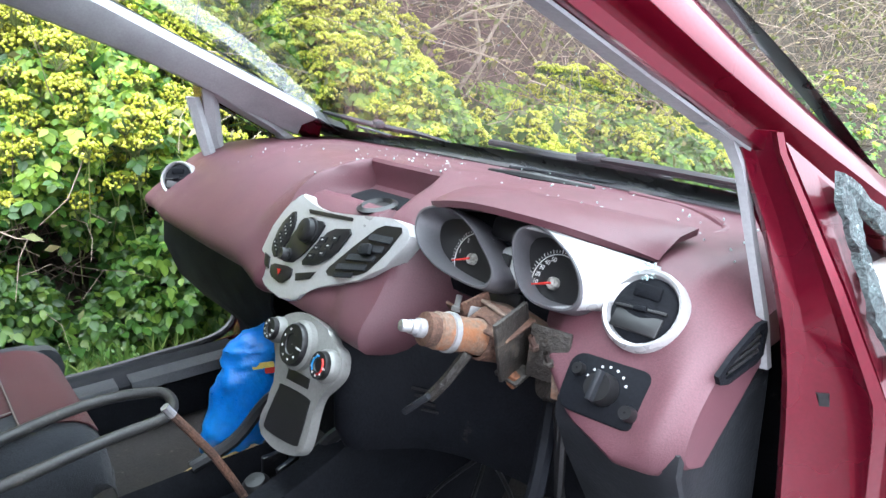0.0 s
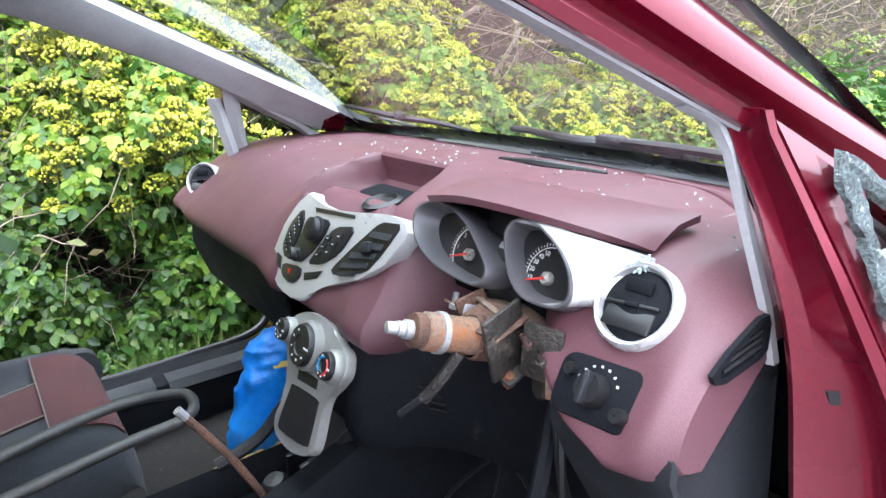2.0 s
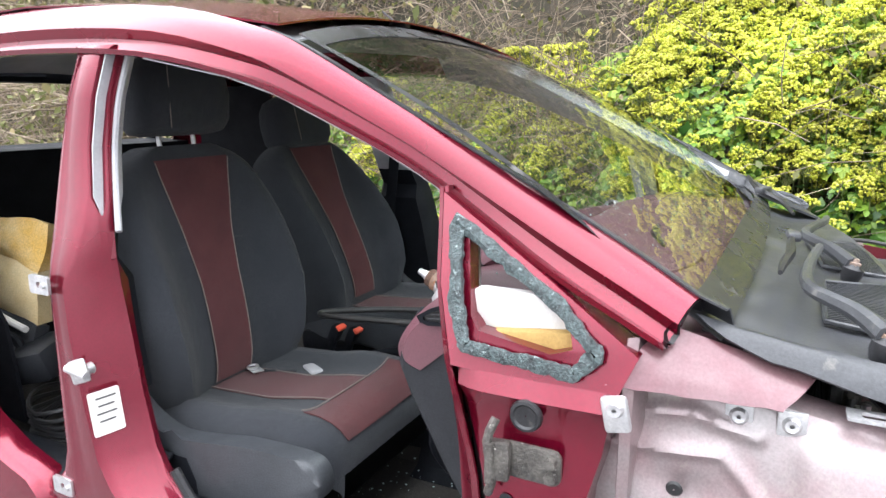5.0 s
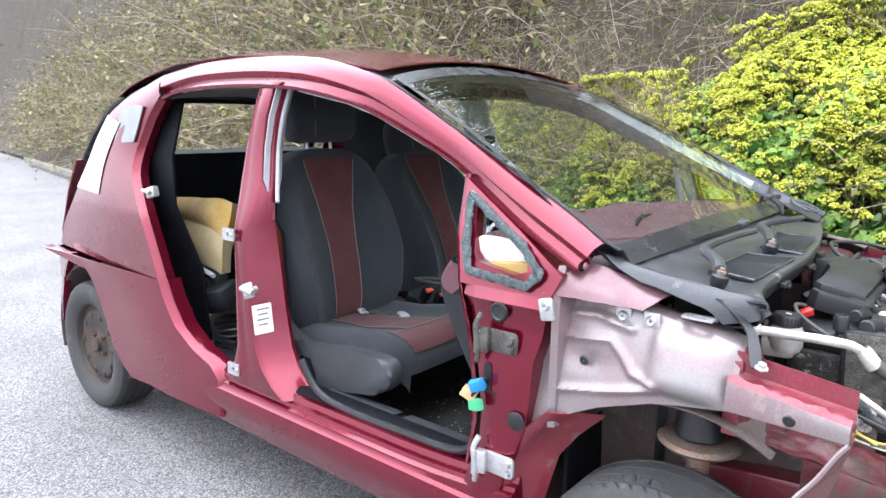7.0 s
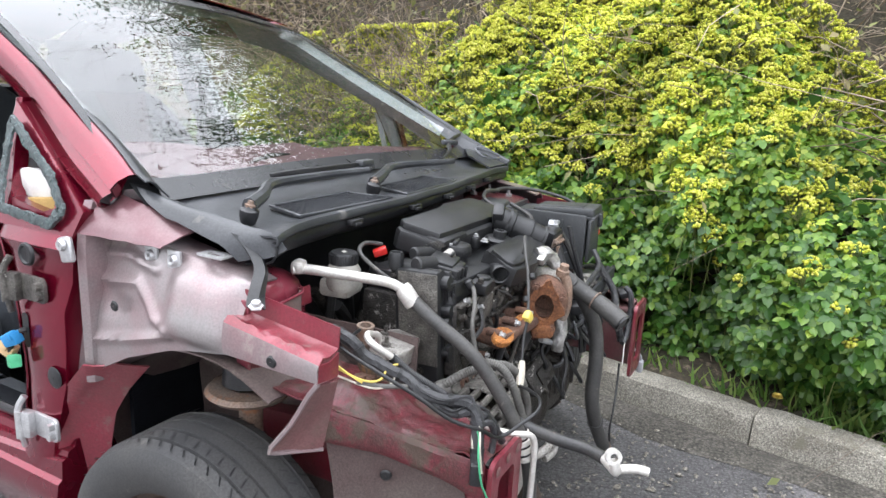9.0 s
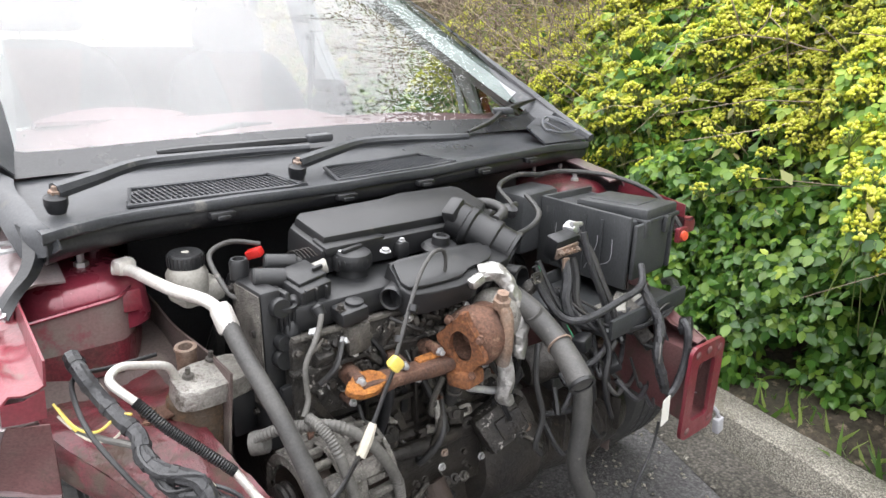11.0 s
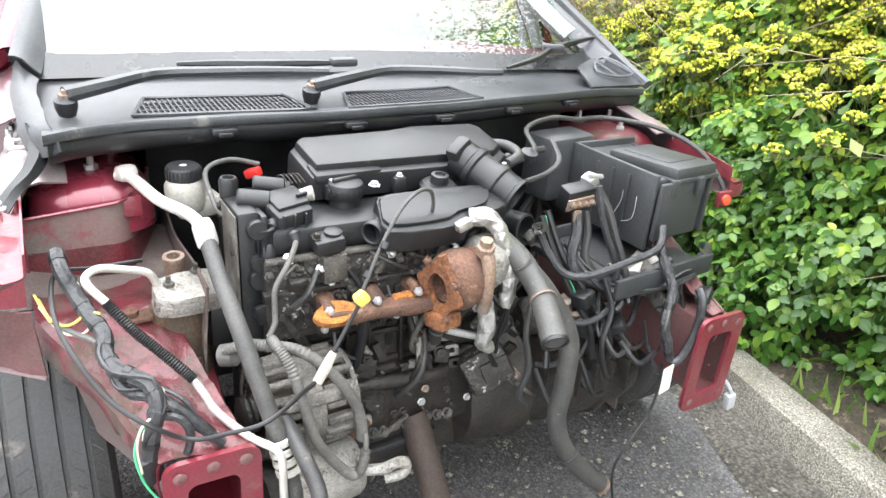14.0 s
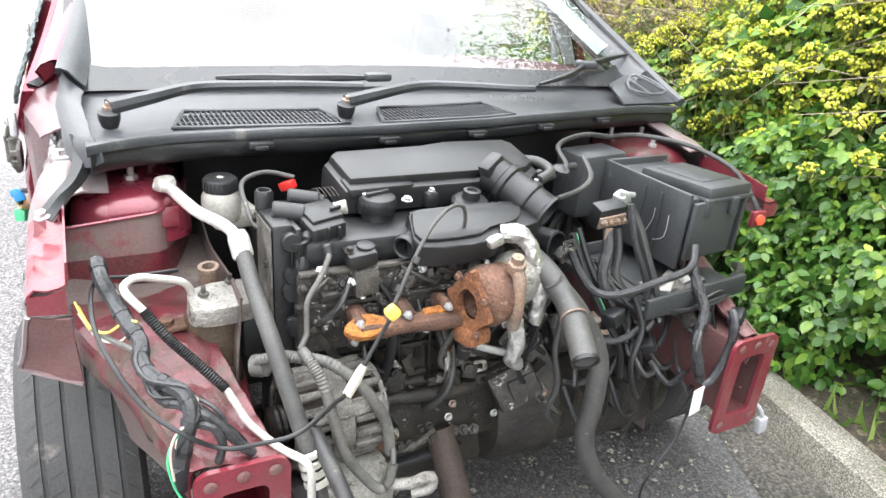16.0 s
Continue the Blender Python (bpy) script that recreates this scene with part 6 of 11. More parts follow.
# wipers
def wiper(name_pts, arm, blade, pivot, block):
    w = part("wiper", tube(bmesh.new(), arm, [0.015, 0.013, 0.011, 0.010, 0.009, 0.008], 8, 4), COWL, car, "wiper arm parked on the cowl")
    part("blade", tube(bmesh.new(), blade, [0.004, 0.008, 0.009, 0.008, 0.004], 6, 4), PLASTIC, w)
    bm = box(bmesh.new(), block, (0.060, 0.026, 0.018), turned(0, 0, name_pts), 0.006)
    part("joint", bm, COWL, w)
    bm = lathe(bmesh.new(), [(0.014, -0.024), (0.018, -0.010), (0.018, 0.002), (0.012, 0.005), (0.009, 0.010), (0.001, 0.011)], pivot, (0, 0.2, 1), 18)
    part("pivot", bm, PLASTIC, w)
    bm = lathe(bmesh.new(), [(0.0105, 0.004), (0.0105, 0.013), (0.006, 0.014), (0.005, 0.020), (0.001, 0.021)], pivot, (0, 0.2, 1), 6)
    part("nut", bm, RUST_LIGHT, w, "rusty pivot nut")


wiper(4, [(0.649, 0.135, 0.995), (0.581, 0.105, 1.004), (0.497, 0.050, 1.010), (0.386, 0.045, 1.012), (0.27, 0.055, 1.014), (0.165, 0.068, 1.014)],
      [(0.45, 0.005, 1.020), (0.37, 0.010, 1.021), (0.29, 0.018, 1.021), (0.20, 0.018, 1.022), (0.10, 0.020, 1.022)], (0.649, 0.135, 0.985), (0.115, 0.022, 1.024))
wiper(-25, [(0.221, 0.123, 0.995), (0.128, 0.090, 1.005), (0.020, 0.045, 1.010), (-0.09, 0.060, 1.011), (-0.18, 0.085, 1.011), (-0.25, 0.092, 1.010)],
      [(-0.315, 0.020, 1.006), (-0.42, -0.010, 1.022), (-0.515, -0.066, 1.037), (-0.61, -0.095, 1.050), (-0.70, -0.115, 1.061)], (0.221, 0.123, 0.988), (-0.515, -0.062, 1.041))

# hinges, strikers and stickers on the right-hand pillars
bm = bmesh.new()
rod(bm, (0.800, -1.238, 0.755), (0.838, -1.238, 0.755), 0.013, 0.012, 14)
box(bm, (0.826, -1.242, 0.755), (0.010, 0.055, 0.050), turned(20, 0, 0), 0.006)
rod(bm, (0.835, -1.205, 0.755), (0.835, -1.265, 0.761), 0.009, None, 10)
part("striker", bm, ZINC, car, "scuffed zinc door striker")
bm = bmesh.new()
box(bm, (0.80, -1.86, 1.02), (0.03, 0.045, 0.04), turned(15, 0, 10), 0.006)
rod(bm, (0.82, -1.84, 1.02), (0.82, -1.89, 1.025), 0.008, None, 10)
part("striker", bm, ZINC, car, "scuffed zinc door striker")
for y, z, x in ((-1.340, 0.925, 0.820), (-1.345, 0.470, 0.822)):
    bm = bmesh.new()
    frame_plate(bm, rounded(0.062, 0.040, 0.006, 2), rounded(0.014, 0.014, 0.006, 2), Vector((x, y, z)), Matrix(((0, 0, 1), (1, 0, 0), (0, 1, 0))), 0.006)
    rod(bm, (x, y + 0.018, z), (x + 0.012, y + 0.018, z), 0.006, None, 8)
    part("hinge_bracket", bm, ZINC, car, "bare zinc rear door hinge mount")
STICK = Matrix(((-0.947, 0, 0.32), (0.32, 0, 0.947), (0, 1, 0)))
bm = plate(bmesh.new(), rounded(0.062, 0.098, 0.004, 2), Vector((0.800, -1.2065, 0.665)), STICK @ turned(0, 0, 4), 0.0015)
stk = part("sticker", bm, PAPER, car, "white paper sticker with grey print")
for i in range(4):
    bm = plate(bmesh.new(), rounded(0.040 - 0.008 * (i % 2), 0.004, 0.001, 1), Vector((0.800, -1.2045, 0.698 - 0.017 * i)), STICK @ turned(0, 0, 4), 0.0006)
    part("print_bar", bm, INK, stk)
# upper and lower front hinges, check strap hole, plug
for z in (0.80, 0.50):
    bm = bmesh.new()
    q = Matrix(((0, 0, 1), (1, 0, 0), (0, 1, 0)))
    plate(bm, rounded(0.085, 0.052, 0.012, 3), Vector((0.8175, -0.275, z)), q, 0.007, 0.002)
    for a in (-0.022, 0.022):
        rod(bm, (0.824, -0.245, z + a * 0.5), (0.836, -0.245, z + a * 0.5), 0.009, 0.008, 6)
    tube(bm, [(0.83, -0.325, z + 0.06), (0.842, -0.333, z + 0.03), (0.842, -0.325, z - 0.02), (0.832, -0.335, z - 0.055)], 0.007, 8, 3)
    box(bm, (0.832, -0.318, z), (0.022, 0.030, 0.058), turned(0, 0, 12), 0.005)
    rod(bm, (0.845, -0.328, z + 0.03), (0.845, -0.328, z - 0.03), 0.007, None, 10)
    part("door_hinge", bm, DIRTY_ALLOY if z > 0.6 else ZINC, car, "worn front door hinge half")
bm = plate(bmesh.new(), rounded(0.020, 0.075, 0.009, 4), Vector((0.8195, -0.312, 0.705)), Matrix(((0, 0, 1), (1, 0, 0), (0, 1, 0))), 0.001)
part("cable_slot", bm, BUTTON, car, "black oval cable hole")
bm = lathe(bmesh.new(), [(0.001, 0.003), (0.015, 0.004), (0.018, 0.007), (0.022, 0.006), (0.024, 0.0)], (0.8185, -0.285, 0.868), (1, 0, 0), 24)
part("rubber_plug", bm, PLASTIC, car, "round black rubber plug")
bm = lathe(bmesh.new(), [(0.001, 0.002), (0.020, 0.002), (0.023, 0.0)], (0.8195, -0.232, 0.62), (1, 0, 0), 20)
part("dark_hole", bm, PLASTIC, car)
bm = bmesh.new()
box(bm, (0.815, -0.165, 0.895), (0.014, 0.035, 0.05), turned(12, 0, 0), 0.006)
lathe(bm, [(0.003, 0.006), (0.009, 0.007), (0.012, 0.0)], (0.823, -0.165, 0.905), (1, 0, 0), 14)
part("wing_mount", bm, ZINC, car, "pale wing mounting lug")

# connectors hanging on the pillar
for c, m, r, nm in (((0.842, -0.325, 0.690), BLUE, (20, 10, 15), "blue"), ((0.838, -0.352, 0.662), TAN, (-30, 0, 20), "tan"), ((0.840, -0.330, 0.640), GREEN, (15, 0, -20), "green")):
    bm = box(bmesh.new(), c, (0.022, 0.036, 0.026), turned(*r), 0.003)
    box(bm, Vector(c) + Vector((0.006, 0.008, 0.010)), (0.018, 0.014, 0.016), turned(*r), 0.002)
    part("connector", bm, m, car, nm + " plastic cable connector hanging loose")
part("cable_tail", tube(bmesh.new(), [(0.80, -0.312, 0.70), (0.83, -0.316, 0.705), (0.842, -0.325, 0.69), (0.84, -0.34, 0.66)], 0.006, 8, 3), WIRE, car)


# wheels
def wheel(at, s, label):
    """A tyre with grooved tread on a steel rim; s: which way it faces."""
    w = part("wheel", bmesh.new(), RUBBER, car, label)
    prof = [(0.185, -0.075), (0.20, -0.088), (0.235, -0.098), (0.262, -0.096), (0.279, -0.086)]
    for g in (-0.058, -0.02, 0.02, 0.058):
        prof += [(0.288, g - 0.0045), (0.2815, g - 0.0035), (0.2815, g + 0.0035), (0.288, g + 0.0045)]
    prof += [(0.279, 0.086), (0.262, 0.096), (0.235, 0.098), (0.20, 0.088), (0.185, 0.075)]
    bm = lathe(bmesh.new(), prof, at, (s, 0, 0), 72)
    tyre = part("tyre", bm, RUBBER, w, sharp=30)
    # shallow sipes across the tread
    bm = bmesh.new()
    for i in range(60):
        a = 2 * math.pi * i / 60
        for lo, hi, k in ((-0.080, -0.064, 0.05), (0.064, 0.080, -0.05), (-0.048, -0.034, 0.04), (0.030, 0.050, -0.03)):
            p = [Vector(at) + Vector((s * x, 0.2885 * math.cos(a + d), 0.2885 * math.sin(a + d))) for x, d in ((lo, 0), (hi, k), (hi, k + 0.012), (lo, 0.012))]
            bm.faces.new([bm.verts.new(q) for q in p])
    tagged(part("tread_pattern", bm, BUTTON, w, fix=False), kind="stuff")
    bm = lathe(bmesh.new(), [(0.196, 0.082), (0.188, 0.075), (0.182, 0.05), (0.165, 0.045), (0.150, 0.062), (0.125, 0.066), (0.085, 0.050), (0.055, 0.048), (0.032, 0.060), (0.030, 0.078), (0.001, 0.080)], at, (s, 0, 0), 48)
    part("rim", bm, STEEL_RIM, w, "dark rust-stained steel rim")
    for i in range(4):
        a = math.pi / 4 + math.pi / 2 * i
        bm = rod(bmesh.new(), Vector(at) + Vector((s * 0.045, 0.052 * math.cos(a), 0.052 * math.sin(a))), Vector(at) + Vector((s * 0.068, 0.052 * math.cos(a), 0.052 * math.sin(a))), 0.011, 0.010, 6)
        part("wheel_nut", bm, RUST_DARK, w)
    for i in range(10):
        a = 2 * math.pi * i / 10
        bm = lathe(bmesh.new(), [(0.001, 0.001), (0.014, 0.001), (0.016, -0.002)], Vector(at) + Vector((s * 0.068, 0.135 * math.cos(a), 0.135 * math.sin(a))), (s, 0, 0), 12)
        part("vent_hole", bm, BUTTON, w)


wheel((0.755, 0.105, 0.288), 1, "worn tyre on a steel rim")
wheel((-0.755, 0.105, 0.288), -1, "worn tyre on a steel rim")
wheel((0.715, -2.489, 0.288), 1, "worn tyre on a dark steel rim")
wheel((-0.715, -2.489, 0.288), -1, "worn tyre on a dark steel rim")
# suspension struts
for s in SIDES:
    bm = lathe(bmesh.new(), [(0.045, -0.01), (0.078, 0.0), (0.088, 0.010), (0.080, 0.018), (0.045, 0.02)], (s * 0.640, 0.120, 0.612), (0, 0, 1), 28)
    st = part("spring_seat", bm, RUST_LIGHT, car, "rusty spring seat")
    part("damper", rod(bmesh.new(), (s * 0.640, 0.122, 0.36), (s * 0.640, 0.120, 0.62), 0.024, None, 18), RUST_LIGHT, st)
    part("bump_stop", rod(bmesh.new(), (s * 0.640, 0.120, 0.64), (s * 0.640, 0.118, 0.72), 0.055, 0.045, 18), PLASTIC, st)

# ---- dashboard ----
dash = thing("dashboard", (0, -0.4, 0.75), "dusty maroon dashboard with silver console and bare instruments", "dashboard")
DASH_X = [-0.775, -0.755, -0.70, -0.60, -0.40, -0.18, -0.090, -0.066, 0.135, 0.180, 0.24, 0.30, 0.42, 0.52, 0.57, 0.635, 0.672, 0.695]
END_L = [(-0.12, 0.955), (-0.20, 0.965), (-0.28, 0.965), (-0.36, 0.96), (-0.42, 0.945), (-0.47, 0.92), (-0.51, 0.895), (-0.535, 0.872), (-0.53, 0.85), (-0.51, 0.835), (-0.46, 0.825)]
PASS_1 = [(-0.05, 0.968), (-0.17, 0.988), (-0.29, 0.994), (-0.38, 0.988), (-0.45, 0.969), (-0.508, 0.936), (-0.555, 0.903), (-0.590, 0.876), (-0.590, 0.855), (-0.565, 0.838), (-0.50, 0.82)]
PASS_2 = [(0.0, 0.970), (-0.14, 0.992), (-0.29, 1.0), (-0.39, 0.995), (-0.46, 0.976), (-0.520, 0.942), (-0.570, 0.906), (-0.606, 0.876), (-0.606, 0.853), (-0.58, 0.834), (-0.50, 0.815)]
PASS_3 = [(0.05, 0.972), (-0.12, 0.998), (-0.28, 1.012), (-0.39, 1.008), (-0.465, 0.988), (-0.525, 0.950), (-0.570, 0.912), (-0.602, 0.876), (-0.605, 0.850), (-0.58, 0.828), (-0.50, 0.808)]
MID = [(0.065, 0.972), (-0.10, 1.0), (-0.26, 1.022), (-0.38, 1.030), (-0.455, 1.022), (-0.512, 0.997), (-0.545, 0.95), (-0.580, 0.892), (-0.612, 0.848), (-0.600, 0.815), (-0.52, 0.795)]
BINN = [(0.05, 0.972), (-0.12, 1.0), (-0.26, 1.025), (-0.35, 1.035), (-0.41, 1.032), (-0.425, 1.0), (-0.435, 0.96), (-0.440, 0.925), (-0.438, 0.905), (-0.430, 0.895), (-0.41, 0.89)]
DRIV = [(0.0, 0.970), (-0.14, 0.994), (-0.28, 1.012), (-0.39, 1.018), (-0.45, 1.010), (-0.49, 0.985), (-0.522, 0.945), (-0.552, 0.90), (-0.580, 0.855), (-0.592, 0.82), (-0.56, 0.79)]
END_R = [(-0.05, 0.965), (-0.16, 0.986), (-0.27, 1.0), (-0.37, 1.0), (-0.44, 0.99), (-0.49, 0.972), (-0.53, 0.945), (-0.56, 0.91), (-0.578, 0.875), (-0.572, 0.845), (-0.54, 0.83)]
TIP_R = [(-0.05, 0.962), (-0.16, 0.980), (-0.27, 0.990), (-0.36, 0.989), (-0.42, 0.979), (-0.47, 0.962), (-0.51, 0.938), (-0.54, 0.908), (-0.555, 0.878), (-0.548, 0.855), (-0.52, 0.845)]
TRAY = [(0.065, 0.972), (-0.10, 1.0), (-0.26, 1.024), (-0.355, 1.036), (-0.385, 1.030), (-0.375, 0.985), (-0.44, 0.974), (-0.505, 0.984), (-0.580, 0.88), (-0.600, 0.825), (-0.52, 0.795)]
DRIV_IN = DRIV[:7] + [(-0.545, 0.915), (-0.552, 0.903), (-0.545, 0.894), (-0.52, 0.888)]
DRIV_MID = DRIV[:7] + [(-0.553, 0.900), (-0.571, 0.874), (-0.570, 0.860), (-0.54, 0.848)]
DRIV_OUT = DRIV[:7] + [(-0.553, 0.900), (-0.578, 0.862), (-0.582, 0.845), (-0.555, 0.828)]
DASH_P = [END_L, PASS_1, PASS_1, PASS_2, PASS_3, PASS_3, MID, TRAY, TRAY, MID, MID, BINN, BINN, DRIV_IN, DRIV_MID, DRIV_OUT, END_R, TIP_R]


def dash_section(x):
    out = []
    for i in range(11):
        ys, zs = [p[i][0] for p in DASH_P], [p[i][1] for p in DASH_P]
        out.append(Vector((x, float(np.interp(x, DASH_X, ys)), float(np.interp(x, DASH_X, zs)))))
    out[0].y, out[0].z = min(out[0].y, -0.062), out[0].z + 0.018
    out[1].y, out[1].z = out[1].y - 0.03, out[1].z + 0.004
    return spline(out, 3)


rows = [dash_section(x) for x in sorted(list(np.linspace(-0.775, 0.695, 148)) + [-0.77, -0.765])]
bm = sheet(rows, 0.006)
part("dash_top", bm, MAROON, dash, "maroon moulded dash skin with dust and glass crumbs")
for x0, rr in ((-0.775, rows[0]), (0.695, rows[-1])):
    bm = bmesh.new()
    c = bm.verts.new(sum(rr, Vector()) / len(rr))
    vs = [bm.verts.new(p) for p in rr]
    for a, b in zip(vs, vs[1:]):
        bm.faces.new((c, a, b))
    part("dash_end", bm, MAROON, dash)
# black mat and vent in the tray
bm = plate(bmesh.new(), rounded(0.15, 0.05, 0.012, 4), (0.040, -0.43, 0.980), turned(8, 0, 0), 0.003, 0.001)
part("tray_mat", bm, TRIM, dash, "black rubber mat in the dash tray")
bm = lathe(bmesh.new(), [(0.030, 0), (0.034, 0.006), (0.026, 0.010), (0.022, 0.004), (0.001, 0.003)], (0.095, -0.482, 0.982), (0, -0.15, 1), 24)
part("tray_vent", bm, BUTTON, dash, "ribbed black vent in the dash tray")
# slot by the windscreen
bm = tube(bmesh.new(), [(0.30, -0.20, 1.016), (0.20, -0.235, 1.022), (0.10, -0.245, 1.022)], [0.003, 0.009, 0.004], 8, 4)
part("defrost_slot", bm, BUTTON, dash)
bm = tube(bmesh.new(), [(0.32, -0.13, 1.001), (0.45, -0.16, 1.002), (0.545, -0.24, 1.006), (0.56, -0.30, 1.008)], 0.006, 8, 4)
part("dash_ridge", bm, MAROON, dash)

# centre fascia: its own plane, leaning back
FQ = Matrix(((1, 0, 0), (0, 0.395, -0.919), (0, 0.919, 0.395)))
F0 = Vector((0, -0.5465, 0.95))


def on_fascia(px, pz, off=0.0):
    return F0 + FQ @ Vector((px, (pz - 0.95) / 0.919, off))


def fascia_plate(pts, off, thick, material, name, parent, bevel=0.0, label=""):
    o = [(x, (z - 0.95) / 0.919) for x, z in pts]
    bm = plate(bmesh.new(), o, F0 + FQ @ Vector((0, 0, off)), FQ, thick, bevel)
    return part(name, bm, material, parent, label)


outline = [(-0.037, 0.991), (-0.020, 0.976), (0.050, 0.974), (0.127, 0.982), (0.207, 0.993), (0.250, 0.994), (0.268, 0.976), (0.242, 0.938), (0.197, 0.906), (0.112, 0.876), (0.070, 0.862), (0.045, 0.836), (0.005, 0.826), (-0.055, 0.830), (-0.100, 0.842), (-0.118, 0.870), (-0.106, 0.916), (-0.074, 0.962)]
fascia = fascia_plate(soften(outline, 0.2, 1), -0.012, 0.024, SILVER, "console", dash, 0.0035, "silver centre console with radio and vents")
fascia_plate([(-0.002, 0.9685), (0.125, 0.9775), (0.127, 0.9725), (0.004, 0.9625)], 0.0125, 0.001, BUTTON, "disc_slot", fascia)
LEFT_KEYS = [(-0.040, 0.962), (-0.026, 0.942), (-0.034, 0.905), (-0.056, 0.876), (-0.080, 0.892), (-0.072, 0.930)]
KNOB_PANEL = [(0.006, 0.955), (0.062, 0.959), (0.052, 0.933), (0.028, 0.904), (-0.004, 0.880), (-0.034, 0.889), (-0.026, 0.924)]
RIGHT_KEYS = [(0.080, 0.953), (0.140, 0.964), (0.112, 0.920), (0.068, 0.895), (0.024, 0.886), (0.050, 0.920)]
VENT = [(0.198, 0.981), (0.251, 0.987), (0.224, 0.944), (0.193, 0.911), (0.112, 0.889), (0.098, 0.895), (0.150, 0.942)]
for nm, pts in (("keypad", LEFT_KEYS), ("radio_panel", KNOB_PANEL), ("keypad", RIGHT_KEYS)):
    fascia_plate(soften(pts, 0.2, 1), 0.0125, 0.003, BUTTON, nm, fascia, 0.001)
fascia_plate(soften([(-0.062, 0.870), (0.006, 0.878), (0.012, 0.864), (-0.013, 0.846), (-0.056, 0.851)], 0.2, 1), 0.0125, 0.003, BUTTON, "hazard_switch", fascia, 0.001)
fascia_plate([(0.020, 0.872), (0.074, 0.887), (0.064, 0.874), (0.026, 0.862)], 0.0125, 0.002, BUTTON, "button", fascia, 0.001)
fascia_plate([(-0.094, 0.880), (-0.074, 0.877), (-0.066, 0.858), (-0.087, 0.862)], 0.0125, 0.002, BUTTON, "button", fascia, 0.001)
fascia_plate([(-0.034, 0.866), (-0.022, 0.868), (-0.026, 0.858)], 0.0158, 0.0008, NEEDLE, "hazard_mark", fascia)
for i in range(4):
    for k in range(3):
        u, v = (i + 0.5) / 4, (k + 0.5) / 3
        p, q = lerp((-0.040, 0.955, 0), (-0.076, 0.897, 0), u), lerp((-0.029, 0.940, 0), (-0.056, 0.882, 0), u)
        c = lerp(p, q, v)
        fascia_plate([(c.x - 0.0035, c.y - 0.0045), (c.x + 0.0025, c.y - 0.006), (c.x + 0.0035, c.y + 0.0040), (c.x - 0.0025, c.y + 0.0055)], 0.0158, 0.0012, TRIM_GREY, "key", fascia)
        fascia_plate([(c.x - 0.0012, c.y - 0.0010), (c.x + 0.0010, c.y - 0.0012), (c.x + 0.0012, c.y + 0.0010), (c.x - 0.0010, c.y + 0.0012)], 0.0172, 0.0004, MARK, "mark", fascia)
for i in range(3):
    for k in range(2):
        c = lerp(lerp((0.068, 0.938, 0), (0.122, 0.952, 0), k * 0.6 + 0.1), lerp((0.040, 0.895, 0), (0.085, 0.912, 0), k * 0.6 + 0.1), (i + 0.4) / 3)
        fascia_plate([(c.x - 0.010, c.y - 0.006), (c.x + 0.008, c.y - 0.003), (c.x + 0.011, c.y + 0.006), (c.x - 0.007, c.y + 0.003)], 0.0158, 0.0012, TRIM_GREY, "key", fascia)
        fascia_plate([(c.x - 0.003, c.y - 0.001), (c.x + 0.003, c.y), (c.x + 0.003, c.y + 0.0015), (c.x - 0.003, c.y + 0.0005)], 0.0172, 0.0004, MARK, "mark", fascia)
for x, z, r in ((0.026, 0.938, 0.020), (-0.017, 0.892, 0.011)):
    bm = lathe(bmesh.new(), [(r * 1.12, 0), (r * 1.12, 0.004), (r, 0.005), (r * 0.95, 0.013), (r * 0.8, 0.015), (0.001, 0.014)], on_fascia(x, z, 0.0155), FQ @ Vector((0, 0, 1)), 28)
    part("knob", bm, BUTTON, fascia, "glossy black rotary knob")
# driver-side centre vent
fascia_plate(soften(VENT, 0.16, 1), 0.0125, 0.001, BUTTON, "vent_recess", fascia)
for i in range(4):
    t = (i + 0.6) / 4.4
    a, b = lerp((0.112, 0.896, 0), (0.196, 0.976, 0), t), lerp((0.190, 0.914, 0), (0.244, 0.978, 0), t)
    q = FQ @ turned(-24, 0, math.degrees(math.atan2((b.y - a.y) / 0.919, b.x - a.x)))
    part("vent_slat", box(bmesh.new(), (on_fascia(a.x, a.y, 0.014) + on_fascia(b.x, b.y, 0.014)) / 2, ((b - a).length * 0.96, 0.013, 0.003), q, 0.001, 1), TRIM_GREY, fascia)
bm = box(bmesh.new(), on_fascia(0.186, 0.944, 0.019), (0.024, 0.016, 0.008), FQ @ turned(0, 0, 14), 0.003)
part("vent_tab", bm, TRIM_GREY, fascia)
fascia_plate([(0.128, 0.898), (0.170, 0.908), (0.168, 0.901), (0.128, 0.892)], 0.0135, 0.004, TRIM_GREY, "thumb_wheel", fascia, 0.001)

# heater panel hanging below
panel = [(0.012, 0.800), (0.02, 0.765), (0.045, 0.742), (0.062, 0.700), (0.048, 0.655), (0.060, 0.640), (0.120, 0.636), (0.178, 0.652), (0.190, 0.672), (0.178, 0.735), (0.200, 0.757), (0.216, 0.780), (0.205, 0.806), (0.178, 0.812), (0.150, 0.826), (0.075, 0.828), (0.04, 0.815)]
heater = fascia_plate(soften(panel), -0.004, 0.016, DULL_SILVER, "heater_panel", dash, 0.0035, "silver heater panel with three dials, hanging loose")
fascia_plate(spline_outline([(0.078, 0.712), (0.086, 0.722), (0.160, 0.728), (0.168, 0.718), (0.172, 0.675), (0.163, 0.662), (0.082, 0.652), (0.071, 0.664)]), 0.0125, 0.0012, BUTTON, "pocket", heater)
